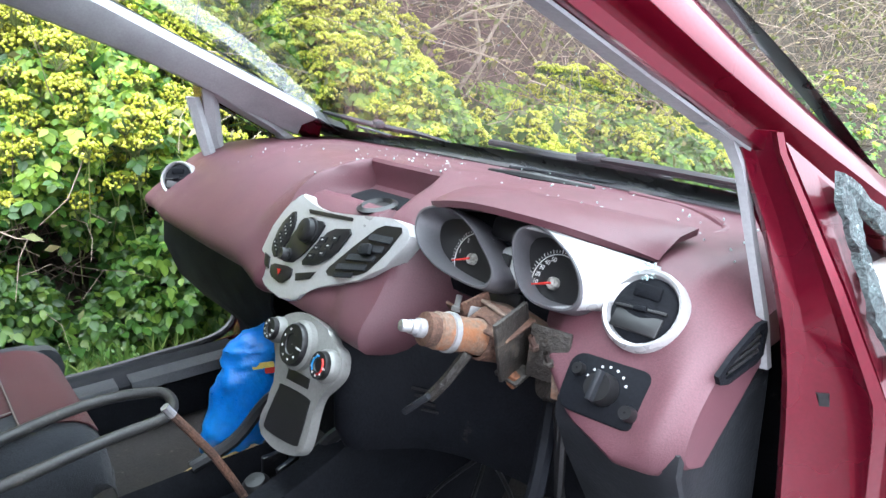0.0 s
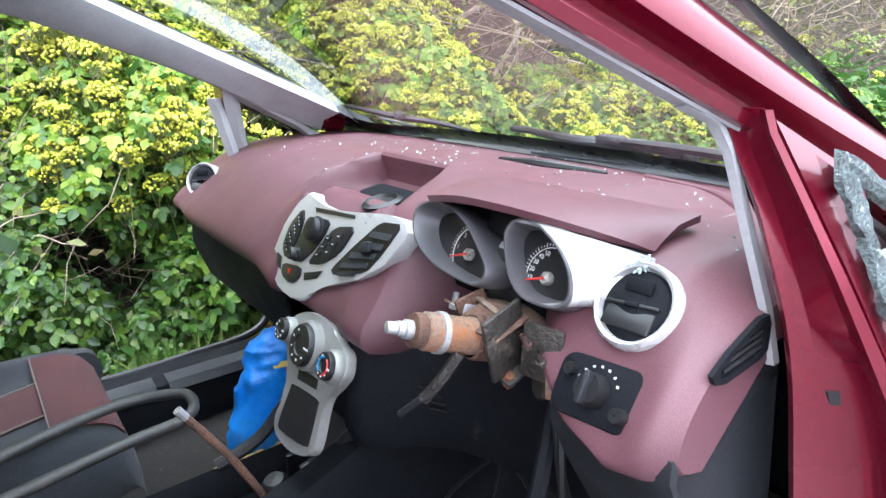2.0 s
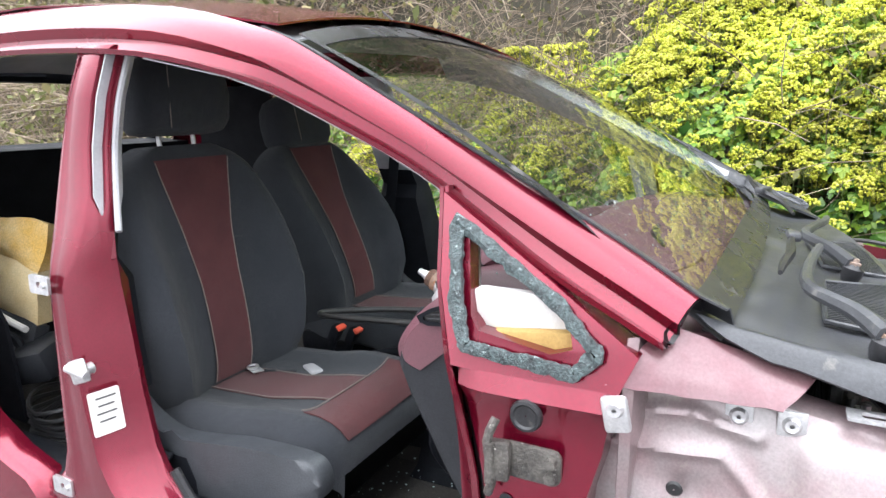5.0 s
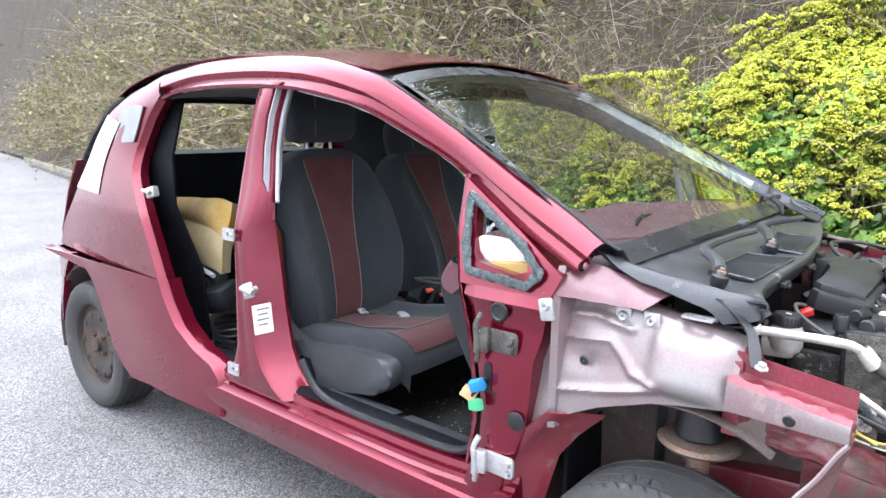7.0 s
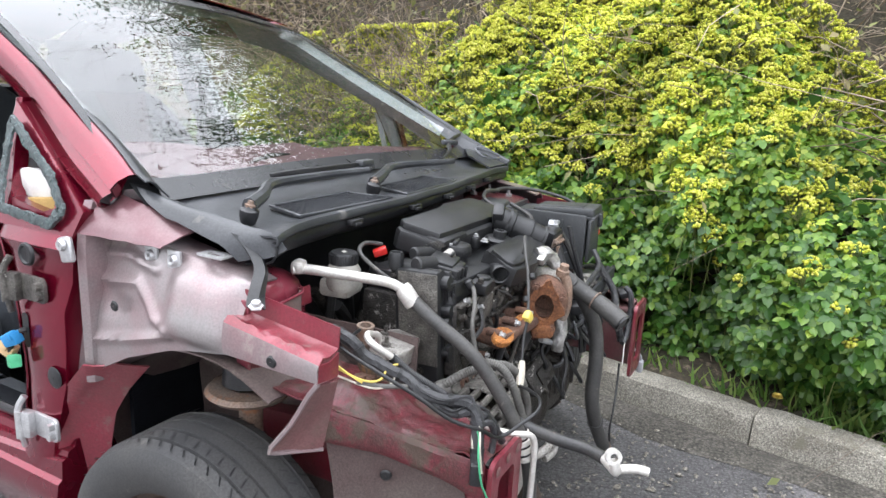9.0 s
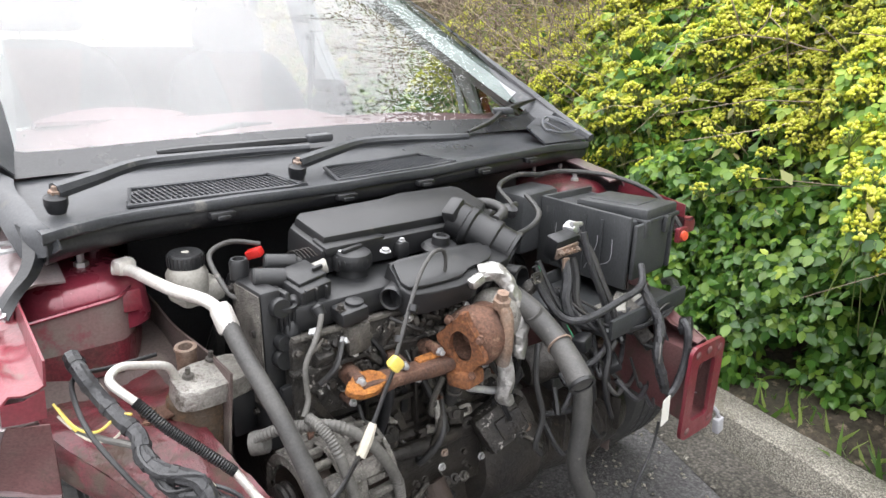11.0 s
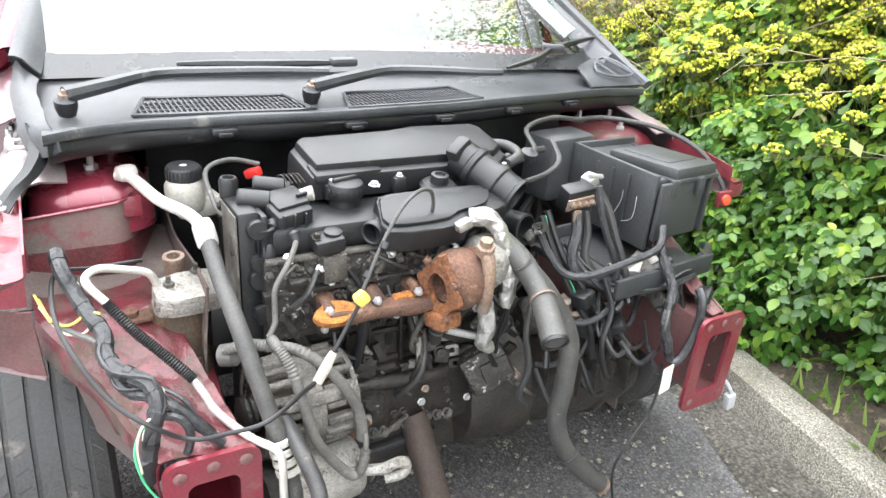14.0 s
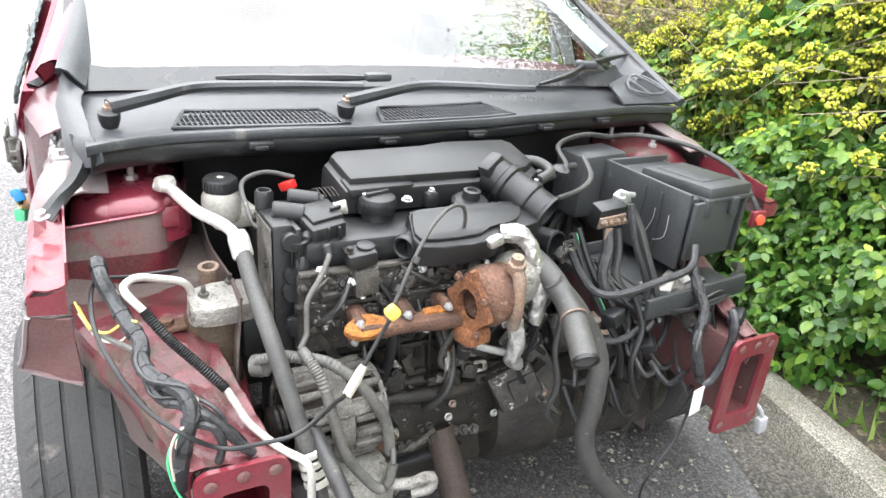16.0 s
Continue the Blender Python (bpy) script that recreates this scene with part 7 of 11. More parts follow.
fascia_plate([(0.088, 0.748), (0.150, 0.752), (0.152, 0.738), (0.090, 0.732)], 0.0125, 0.0012, BUTTON, "blank_switch", heater)
for x, z, r in ((0.104, 0.785, 0.033), (0.030, 0.786, 0.018), (0.186, 0.782, 0.021)):
    bm = lathe(bmesh.new(), [(r * 1.16, 0.0), (r * 1.16, 0.012), (r * 1.02, 0.016)], on_fascia(x, z, 0.010), FQ @ Vector((0, 0, 1)), 32)
    part("dial_ring", bm, DULL_SILVER, heater)
    bm = lathe(bmesh.new(), [(r, 0.0), (r, 0.018), (r * 0.93, 0.022), (r * 0.5, 0.022), (r * 0.45, 0.020), (0.001, 0.020)], on_fascia(x, z, 0.012), FQ @ Vector((0, 0, 1)), 32)
    dial = part("dial", bm, BUTTON, heater, "black heater dial with pale marks")
    o = on_fascia(x, z, 0.0345)
    bm = box(bmesh.new(), o + FQ @ Vector((r * 0.72, 0, 0)), (r * 0.42, 0.0022, 0.001), FQ)
    part("pointer", bm, MARK, dial)
    for k in range(7):
        a = radians(120 + 40 * k)
        bm = box(bmesh.new(), o + FQ @ Vector((0.70 * r * math.cos(a), 0.70 * r * math.sin(a), 0)), (0.003, 0.003, 0.0008), FQ)
        part("mark", bm, MARK, dial)
    if x > 0.15:
        bm = bmesh.new()
        for a0, a1, m in ((60, 150, 0),):
            tube(bm, [o + FQ @ Vector((0.62 * r * math.cos(radians(a)), 0.62 * r * math.sin(radians(a)), 0)) for a in np.linspace(-70, 60, 8)], 0.0016, 5, 1)
        part("warm_band", bm, NEEDLE, dial)
        bm = tube(bmesh.new(), [o + FQ @ Vector((0.62 * r * math.cos(radians(a)), 0.62 * r * math.sin(radians(a)), 0)) for a in np.linspace(100, 230, 8)], 0.0016, 5, 1)
        part("cold_band", bm, BLUE, dial)
bm = box(bmesh.new(), on_fascia(0.075, 0.836, -0.012), (0.11, 0.020, 0.03), FQ, 0.004)
part("heater_bracket", bm, PLASTIC, dash)

# instruments
hood = spline([(0.255, -0.47, 1.020), (0.27, -0.515, 1.030), (0.36, -0.525, 1.045), (0.47, -0.515, 1.043), (0.55, -0.485, 1.028), (0.585, -0.455, 1.012)], 5)
rows = [[lerp(p, Vector((p.x, -0.38, 1.036)), t) + Vector((0, 0, 0.008 * math.sin(math.pi * t))) for t in (0, 0.2, 0.5, 1.0)] for p in hood]
part("binnacle_hood", sheet(rows, 0.009), MAROON, dash, "maroon instrument hood with a torn edge")
rows = [[p + Vector((0, 0.006, -0.006)), p + Vector((0, 0.045, -0.018)), p + Vector((0, 0.09, -0.022))] for p in hood]
part("hood_lining", sheet(rows, 0.003), TRIM, dash)
cluster = part("instrument_cluster", box(bmesh.new(), (0.405, -0.452, 0.955), (0.30, 0.05, 0.13), turned(-12, 0, 0), 0.02), TRIM, dash, "black instrument housing with two silver cowls")
FACE = Vector((0, -0.93, 0.37)).normalized()
RIGHT, UP = Vector((1, 0, 0)), Vector((0, 0.3697, 0.9292))
RIM0 = Vector((0.41, -0.532, 0.986))
DQ = Matrix((RIGHT, UP, FACE)).transposed()


def on_rim(u, v, deep=0.0):
    return RIM0 + RIGHT * u + UP * v - FACE * deep


SPEED = [(0.033, 0.048), (0.057, 0.052), (0.088, 0.041), (0.114, 0.026), (0.132, 0.007), (0.139, -0.014), (0.128, -0.028), (0.105, -0.033), (0.074, -0.032), (0.050, -0.019), (0.033, 0.003), (0.022, 0.026), (0.024, 0.040)]
REVS = [(-0.158, 0.028), (-0.138, 0.041), (-0.099, 0.045), (-0.052, 0.031), (-0.016, 0.007), (0.009, -0.014), (0.011, -0.029), (-0.003, -0.040), (-0.046, -0.040), (-0.096, -0.033), (-0.136, -0.016), (-0.156, 0.006)]
for unit_name, line, hub, shift in (("speedometer", SPEED, (0.078, -0.006), -0.006), ("rev_counter", REVS, (-0.058, -0.010), 0.006)):
    ring0 = [(q.x, q.y) for q in spline([(u, v, 0) for u, v in line], 4, True)]
    mu, mv = sum(u for u, v in ring0) / len(ring0), sum(v for u, v in ring0) / len(ring0)
    ring = lambda k, deep, du=0.0: [on_rim(mu + du + (u - mu) * k, mv + (v - mv) * k, deep) for u, v in ring0]  # noqa: E731
    bm = loft(bmesh.new(), [ring(0.80, 0.030, shift), ring(0.86, 0.016, shift * 0.5), ring(0.91, 0.002), ring(0.935, -0.001), ring(0.98, -0.001), ring(1.01, 0.003), ring(1.02, 0.02), ring(0.98, 0.05), ring(0.9, 0.075)], caps=False)
    part(unit_name + "_cowl", bm, SATIN, cluster, "satin silver instrument cowl")
    bm = bmesh.new()
    bm.faces.new([bm.verts.new(q) for q in ring(0.805, 0.0295, shift)])
    dial = part(unit_name, bm, BUTTON, cluster, "black dial with a red needle")
    for k in range(29):
        a = radians(212 - 6.6 * k)
        long_by = 0.005 if k % 3 == 0 else 0.0028
        part("tick", box(bmesh.new(), on_rim(hub[0] + 0.038 * math.cos(a), hub[1] + 0.038 * math.sin(a), 0.0285), (long_by, 0.0007, 0.0005), DQ @ Matrix.Rotation(a, 3, "Z")), MARK, dial)
    part("scale_arc", tube(bmesh.new(), [on_rim(hub[0] + 0.0345 * math.cos(a), hub[1] + 0.0345 * math.sin(a), 0.0288) for a in np.linspace(radians(212), radians(70), 24)], 0.0006, 4, 1), MARK, dial)
    part("hub", lathe(bmesh.new(), [(0.0075, 0.0), (0.0075, 0.006), (0.006, 0.008), (0.001, 0.008)], on_rim(*hub, 0.029), FACE, 20), ALLOY, dial)
    part("needle", tube(bmesh.new(), [on_rim(*hub, 0.022), on_rim(hub[0] - 0.033, hub[1] - 0.010, 0.023)], [0.0020, 0.0007], 6, 1), NEEDLE, dial, "red needle at rest")
    for k, word in enumerate(("10", "20", "30", "40", "50") if unit_name == "speedometer" else ("1", "2")):
        cu = bpy.data.curves.new("number", "FONT")
        cu.body, cu.size, cu.align_x, cu.align_y, cu.extrude = word, 0.0078, "CENTER", "CENTER", 0.0002
        a = radians(208 - 19 * (k + 1) * (1 if unit_name == "speedometer" else 2))
        ob = new("dial_number", cu)
        ob.parent = cluster
        m = DQ.to_4x4()
        m.translation = on_rim(hub[0] + 0.0285 * math.cos(a), hub[1] + 0.0285 * math.sin(a), 0.0285) - ORIGIN[cluster.name]
        ob.matrix_basis = m
        cu.materials.append(MARK)
bm = box(bmesh.new(), (0.405, -0.492, 0.965), (0.036, 0.02, 0.05), turned(-20, 0, 0), 0.008)
part("centre_display", bm, SILVER, cluster)
bm = box(bmesh.new(), (0.402, -0.5035, 0.966), (0.016, 0.006, 0.036), turned(-20, 0, 0), 0.002)
part("display_glass", bm, BUTTON, cluster)
bm = box(bmesh.new(), (0.405, -0.500, 0.925), (0.052, 0.012, 0.022), turned(-20, 0, 0), 0.004)
part("lower_display", bm, BUTTON, cluster)
bm = box(bmesh.new(), (0.395, -0.475, 1.006), (0.075, 0.02, 0.030), turned(-20, 0, 0), 0.006)
part("upper_display", bm, BUTTON, cluster)
rows = []
side = spline([(u, v, 0) for u, v in SPEED[0:8]], 3)
for k, o in enumerate(side):
    f = k / (len(side) - 1)
    p0, p1 = on_rim(o.x, o.y, 0.002), Vector((0.600, -0.475 - 0.006 * f, 1.012 - 0.055 * f))
    rows.append([lerp(p0, p1, t) + Vector((0, -0.002, 0.004)) * math.sin(math.pi * t) for t in np.linspace(0, 1, 6)])
part("cowl_side", sheet(rows, 0.004), SILVER, cluster, "silver side of the instrument cowl")
g = np.random.default_rng(31)
n = 260
at = np.stack([g.normal(0.594, 0.004, n), g.normal(-0.485, 0.005, n), g.normal(0.992, 0.009, n)], 1)
a, b = scatter(np.array([(1, 0, 0), (-1, 0.1, 0), (0, 0.8, 0.1), (0.1, -0.9, 0), (0, 0, 0.7), (0, 0, -0.5)]), np.array([(0, 2, 4), (2, 1, 4), (1, 3, 4), (3, 0, 4), (2, 0, 5), (1, 2, 5), (3, 1, 5), (0, 3, 5)]), at, g.normal(0, 1, (n, 3)), g.normal(0, 1, (n, 3)), g.uniform(0.0015, 0.003, n))
crumbs = soup("glass_crumbs", a, b, GLASS_CRUMB, None, "", smooth=False)
tagged(crumbs, "small heap of greenish windscreen crumbs on the dash", "glass crumbs", kind="stuff")
# crumbs spread over the dash top
n = 110
xs = g.uniform(-0.5, 0.65, n)
at = []
for x in xs:
    sec = dash_section(x)
    p = sec[int(g.integers(3, 13))]
    at.append((x, p.y + g.uniform(-0.02, 0.02), p.z + 0.003))
a, b = scatter(np.array([(1, 0, 0), (-1, 0.1, 0), (0, 0.8, 0.1), (0.1, -0.9, 0), (0, 0, 0.7), (0, 0, -0.5)]), np.array([(0, 2, 4), (2, 1, 4), (1, 3, 4), (3, 0, 4), (2, 0, 5), (1, 2, 5), (3, 1, 5), (0, 3, 5)]), np.array(at), g.normal(0, 1, (n, 3)), g.normal(0, 1, (n, 3)), g.uniform(0.0012, 0.0032, n))
tagged(soup("dash_crumbs", a, b, GLASS_CRUMB, None, "", smooth=False), "pale glass crumbs scattered over the dash", "glass crumbs", kind="stuff")


# round vents
def round_vent(at, way, r):
    at, way = Vector(at), Vector(way).normalized()
    v = part("round_vent", lathe(bmesh.new(), [(r * 0.80, -0.004), (r * 0.86, 0.004), (r * 0.93, 0.006), (r, 0.002), (r * 1.03, -0.020), (r * 1.02, -0.045)], at, way, 40), SILVER, dash, "silver-ringed round air vent")
    part("vent_ball", lathe(bmesh.new(), [(r * 0.82, -0.003), (r * 0.74, 0.001), (r * 0.4, 0.004), (0.001, 0.005)], at, way, 36), TRIM, v)
    q = toward(way)
    part("slot", box(bmesh.new(), at + q @ Vector((0, -0.04 * r, 0.0045)), (r * 1.30, 0.0035, 0.004), q @ turned(0, 0, 4), 0.001), BUTTON, v)
    part("flap", box(bmesh.new(), at + q @ Vector((0, -0.36 * r, 0.003)), (r * 1.20, r * 0.5, 0.004), q @ turned(-6, 0, 0), 0.003), BUTTON, v)
    part("tab", box(bmesh.new(), at + q @ Vector((0, -0.04 * r, 0.006)), (r * 0.34, 0.006, 0.006), q @ turned(0, 0, 4), 0.002), TRIM, v)
    part("hood", box(bmesh.new(), at + q @ Vector((0, 0.40 * r, 0.005)), (r * 0.7, r * 0.34, 0.005), q @ turned(10, 0, 0), 0.003), TRIM, v)


round_vent((0.606, -0.5085, 0.9755), (0.05, -0.80, 0.60), 0.044)
round_vent((-0.660, -0.540, 0.926), (0.58, -0.70, 0.42), 0.043)

# light switch panel
SQ = toward((0.02, -0.83, 0.56))
SWC = Vector((0.602, -0.5495, 0.894))
swp = part("switch_panel", plate(bmesh.new(), rounded(0.098, 0.062, 0.016, 4), SWC, SQ @ turned(0, 0, 180 - 176), 0.010, 0.003), TRIM, dash, "black light switch panel")
for dx, dy, r, h in ((0.0, 0.0, 0.017, 0.016), (-0.034, 0.010, 0.007, 0.008), (0.036, -0.012, 0.008, 0.012)):
    bm = lathe(bmesh.new(), [(r, 0), (r, h * 0.4), (r * 0.85, h), (0.001, h)], SWC + SQ @ Vector((dx, dy, 0.010)), SQ @ Vector((0, 0, 1)), 24)
    part("switch_knob", bm, BUTTON, swp)
bm = box(bmesh.new(), SWC + SQ @ Vector((0, 0, 0.028)), (0.007, 0.032, 0.012), SQ, 0.002)
part("grip", bm, TRIM_GREY, swp)
for k in range(7):
    a = radians(30 + 22 * k)
    bm = box(bmesh.new(), SWC + SQ @ Vector((0.024 * math.cos(a), 0.024 * math.sin(a), 0.0104)), (0.0025, 0.0025, 0.0006), SQ)
    part("mark", bm, MARK, swp)
# side demister and dash end panel
SIDE_Q = Matrix(((0, 0, 1), (1, 0, 0), (0, 1, 0)))
o = [(-0.524, 0.942), (-0.500, 0.957), (-0.455, 0.976), (-0.441, 0.976), (-0.436, 0.965), (-0.438, 0.940), (-0.450, 0.934), (-0.502, 0.928), (-0.518, 0.932)]
i = [(-0.512, 0.942), (-0.495, 0.952), (-0.456, 0.969), (-0.447, 0.969), (-0.443, 0.962), (-0.444, 0.945), (-0.453, 0.940), (-0.500, 0.934), (-0.510, 0.936)]
bm = bmesh.new()
frame_plate(bm, o, i, Vector((0.6955, 0, 0)), SIDE_Q, 0.005)
ev = part("side_vent", bm, TRIM, dash, "black side window vent")
part("vent_floor", plate(bmesh.new(), i, Vector((0.6958, 0, 0)), SIDE_Q, 0.0008), BUTTON, ev)
for k in range(3):
    part("vent_slat", rod(bmesh.new(), (0.698, -0.505 + 0.008 * k, 0.9395 + 0.008 * k), (0.698, -0.447, 0.946 + 0.008 * k), 0.0018, None, 6), PLASTIC, ev)
o = [(-0.395, 0.918), (-0.45, 0.911), (-0.50, 0.902), (-0.545, 0.888), (-0.565, 0.874), (-0.567, 0.852), (-0.545, 0.80), (-0.51, 0.735), (-0.475, 0.67), (-0.44, 0.615), (-0.40, 0.575), (-0.375, 0.575)]
ctr = Vector((0, -0.47, 0.78))
rows = [[Vector((x, ctr.y + (y - ctr.y) * k, ctr.z + (z - ctr.z) * k)) for y, z in o] for x, k in ((0.55, 1.0), (0.66, 1.0), (0.684, 0.985), (0.692, 0.95), (0.694, 0.88), (0.691, 0.82), (0.690, 0.5), (0.690, 0.1))]
bm = loft(bmesh.new(), rows)
part("end_panel", bm, TRIM_GREY, dash, "dark grey lower end panel of the dash")
# grey strip from the windscreen pillar down to the dash end
rows = [[Vector((x - 0.004, y - 0.003, z)), Vector((x, y - 0.002, z)), Vector((x, y + 0.002, z - 0.001)), Vector((x - 0.004, y + 0.004, z - 0.002))] for x, y, z in ((0.655, -0.525, 1.168), (0.664, -0.492, 1.152), (0.672, -0.478, 1.125), (0.682, -0.455, 1.05), (0.692, -0.432, 0.975), (0.697, -0.42, 0.92))]
part("pillar_strip", sheet(rows, 0.004), PILLAR_GREY, car, "light grey pillar trim strip")
rows = [[Vector((x, -0.40 - 0.05 * math.sin(math.pi * k), z)) for x in np.linspace(-0.70, 0.13, 14)] for k, z in ((0.0, 0.90), (0.0, 0.81), (0.3, 0.74), (0.6, 0.64), (1.0, 0.50), (1.0, 0.38))]
part("lower_dash", sheet(rows, 0.006), TRIM, dash, "black lower dash panel")
rows = [[Vector((x, y, z)) for x in np.linspace(-0.70, -0.12, 8)] for y, z in ((-0.45, 0.83), (-0.57, 0.825), (-0.575, 0.77), (-0.545, 0.68), (-0.49, 0.61), (-0.40, 0.585))]
part("glove_box", sheet(rows, 0.006), TRIM, dash, "black glove box lid")
PANEL = [(0.128, -0.555), (0.150, -0.600), (0.178, -0.618), (0.205, -0.605), (0.232, -0.565), (0.265, -0.525), (0.32, -0.495), (0.40, -0.475), (0.50, -0.465), (0.58, -0.455)]
rows = [[Vector((x, y - out, z)) for x, y in spline_open(PANEL)] for z, out in ((0.835, -0.03), (0.80, -0.006), (0.74, 0.0), (0.68, 0.002), (0.645, -0.012), (0.635, -0.05), (0.66, -0.12))]
part("knee_panel", sheet(rows, 0.005), TRIM, dash, "black knee panel below the dash")
# moulded side of the tunnel, from under the seat to the bulkhead
rows = []
for y in np.linspace(-0.82, -0.16, 16):
    top = float(np.interp(y, [-0.82, -0.63, -0.45, -0.16], [0.54, 0.60, 0.68, 0.78]))
    foot = 0.318 + (0.30 * ((y + 0.42) / 0.22) ** 1.4 if y > -0.42 else 0)
    rows.append([Vector((x, y, z)) for x, z in ((0.10, top), (0.142, top - 0.006), (0.150, top - 0.03), (0.152, lerp((0, 0, top), (0, 0, foot), 0.45).z), (0.160, lerp((0, 0, top), (0, 0, foot), 0.75).z), (0.182, lerp((0, 0, top), (0, 0, foot), 0.93).z), (0.225, foot))])
part("tunnel_side", sheet(rows, 0.005), TRIM, dash, "smooth black side of the tunnel")
rows = [[Vector((x, -0.17 + 0.01 * math.sin(9 * x), z)) for x in np.linspace(0.12, 0.70, 8)] for z in (0.34, 0.5, 0.7, 0.9)]
part("bulkhead_lining", sheet(rows, 0.01), TRIM, dash, "black felt on the bulkhead")
for k in range(4):
    part("vent_slit", box(bmesh.new(), (0.268 + 0.004 * k, -0.530 + 0.003 * k, 0.752 - 0.011 * k), (0.026, 0.004, 0.003), turned(0, 10, 42)), BUTTON, dash)

# ---- steering column, stripped bare ----
col = thing("steering_column", (0.43, -0.55, 0.90), "bare rusty steering column without its wheel", "steering column")
A, B = Vector((0.419, -0.676, 0.940)), Vector((0.455, -0.470, 0.868))
ax = (B - A).normalized()
part("splined_shaft", lathe(bmesh.new(), [(0.001, 0), (0.006, 0.001), (0.007, 0.003), (0.007, 0.012), (0.0085, 0.013), (0.0085, 0.020), (0.011, 0.022), (0.011, 0.034)], A, ax, 12), ZINC, col, "bright splined shaft end")
part("bearing", lathe(bmesh.new(), [(0.010, 0.030), (0.019, 0.031), (0.0195, 0.040), (0.018, 0.048)], A, ax, 24), RUST_DARK, col)
part("outer_tube", lathe(bmesh.new(), [(0.018, 0.044), (0.0215, 0.046), (0.0215, 0.062), (0.0205, 0.064), (0.0205, 0.10), (0.0215, 0.102), (0.0215, 0.145)], A, ax, 24), RUST_LIGHT, col, "rusty outer tube")
part("inner_tube", lathe(bmesh.new(), [(0.024, 0.105), (0.027, 0.108), (0.027, 0.16), (0.030, 0.162), (0.030, 0.22)], A, ax, 24), RUST_DARK, col)
q = toward(ax)
for c, sz, t, m in (((0.034, 0.0, 0.150), (0.005, 0.056, 0.085), (0, 0, 0), ZINC), ((-0.030, 0.006, 0.155), (0.004, 0.050, 0.07), (0, 0, 0), IRON), ((0.0, 0.034, 0.155), (0.070, 0.004, 0.07), (0, 0, 4), RUST_LIGHT),
                    ((0.060, -0.012, 0.165), (0.028, 0.036, 0.05), (10, 20, 0), IRON), ((0.075, 0.020, 0.175), (0.03, 0.02, 0.05), (0, 10, 25), ALLOY)):
    part("bracket", box(bmesh.new(), A + q @ Vector(c), sz, q @ turned(*t), 0.003), m, col, "rusty mounting bracket")
part("collar", lathe(bmesh.new(), [(0.0215, 0.060), (0.0235, 0.061), (0.0235, 0.068), (0.0215, 0.069)], A, ax, 24), ZINC, col)
for k, (u, w) in enumerate(((0.078, 0.0215), (0.112, 0.0222))):
    part("tube_slot", box(bmesh.new(), A + ax * u + q @ Vector((0.006, -0.002, 0)) + q @ Vector((0.0, -w + 0.002, 0)), (0.012, 0.003, 0.026), q, 0.001), BUTTON, col)
part("spring", tube(bmesh.new(), [A + q @ Vector((0.045 + 0.009 * math.cos(a), 0.0 + 0.009 * math.sin(a), 0.135 + 0.006 * a / 6.283)) for a in np.linspace(0, 40, 80)], 0.0015, 5, 1), WIRE, col)
part("lock_barrel", lathe(bmesh.new(), [(0.001, 0), (0.018, 0.002), (0.021, 0.008), (0.021, 0.05), (0.016, 0.055)], (0.510, -0.545, 0.868), (0.35, 0.8, -0.3), 24), IRON, col, "grimy ignition lock body")
bm = tube(bmesh.new(), [(0.445, -0.60, 0.895), (0.435, -0.62, 0.865), (0.42, -0.635, 0.84)], 0.007, 8, 3)
lever = part("tilt_lever", bm, IRON, col, "black tilt lever")
part("lever_grip", box(bmesh.new(), (0.408, -0.642, 0.830), (0.048, 0.017, 0.008), turned(0, -42, 18), 0.003), TRIM_GREY, lever)
rows = [[Vector((x, -0.53 + 0.012 * math.sin(14 * x), 0.917 + 0.005 * math.sin(30 * x) - 0.03 * t)) + Vector((0, 0.02 * t, 0)) for x in np.linspace(0.34, 0.535, 12)] for t in (0, 0.5, 1)]
part("cross_strap", sheet(rows, 0.004), RUST_DARK, col, "rusty strap under the instruments")
for x, y, z in ((0.36, -0.545, 0.905), (0.50, -0.545, 0.892), (0.47, -0.55, 0.90)):
    part("bolt", lathe(bmesh.new(), [(0.001, 0), (0.0065, 0.001), (0.0065, 0.007), (0.004, 0.008), (0.004, 0.022)], (x, y, z), (0, 0.3, 1), 6), ZINC, col)
part("clip", box(bmesh.new(), (0.485, -0.565, 0.866), (0.013, 0.012, 0.018), turned(10, 20, 0), 0.003), RUST, col, "orange rusted clip")
for k in range(4):
    part("harness", tube(bmesh.new(), [(0.50 + 0.008 * k, -0.50, 0.88), (0.53 + 0.004 * k, -0.54, 0.84), (0.525, -0.52, 0.74 - 0.03 * k), (0.50 - 0.01 * k, -0.47, 0.62), (0.46, -0.46, 0.50)], 0.004 + 0.001 * (k % 2), 6, 4), WIRE, col)
bm = tube(bmesh.new(), [(0.49, -0.50, 0.82), (0.52, -0.56, 0.72), (0.50, -0.60, 0.60), (0.46, -0.58, 0.52)], 0.011, 8, 4)
part("steering_shaft", bm, TRIM, col)

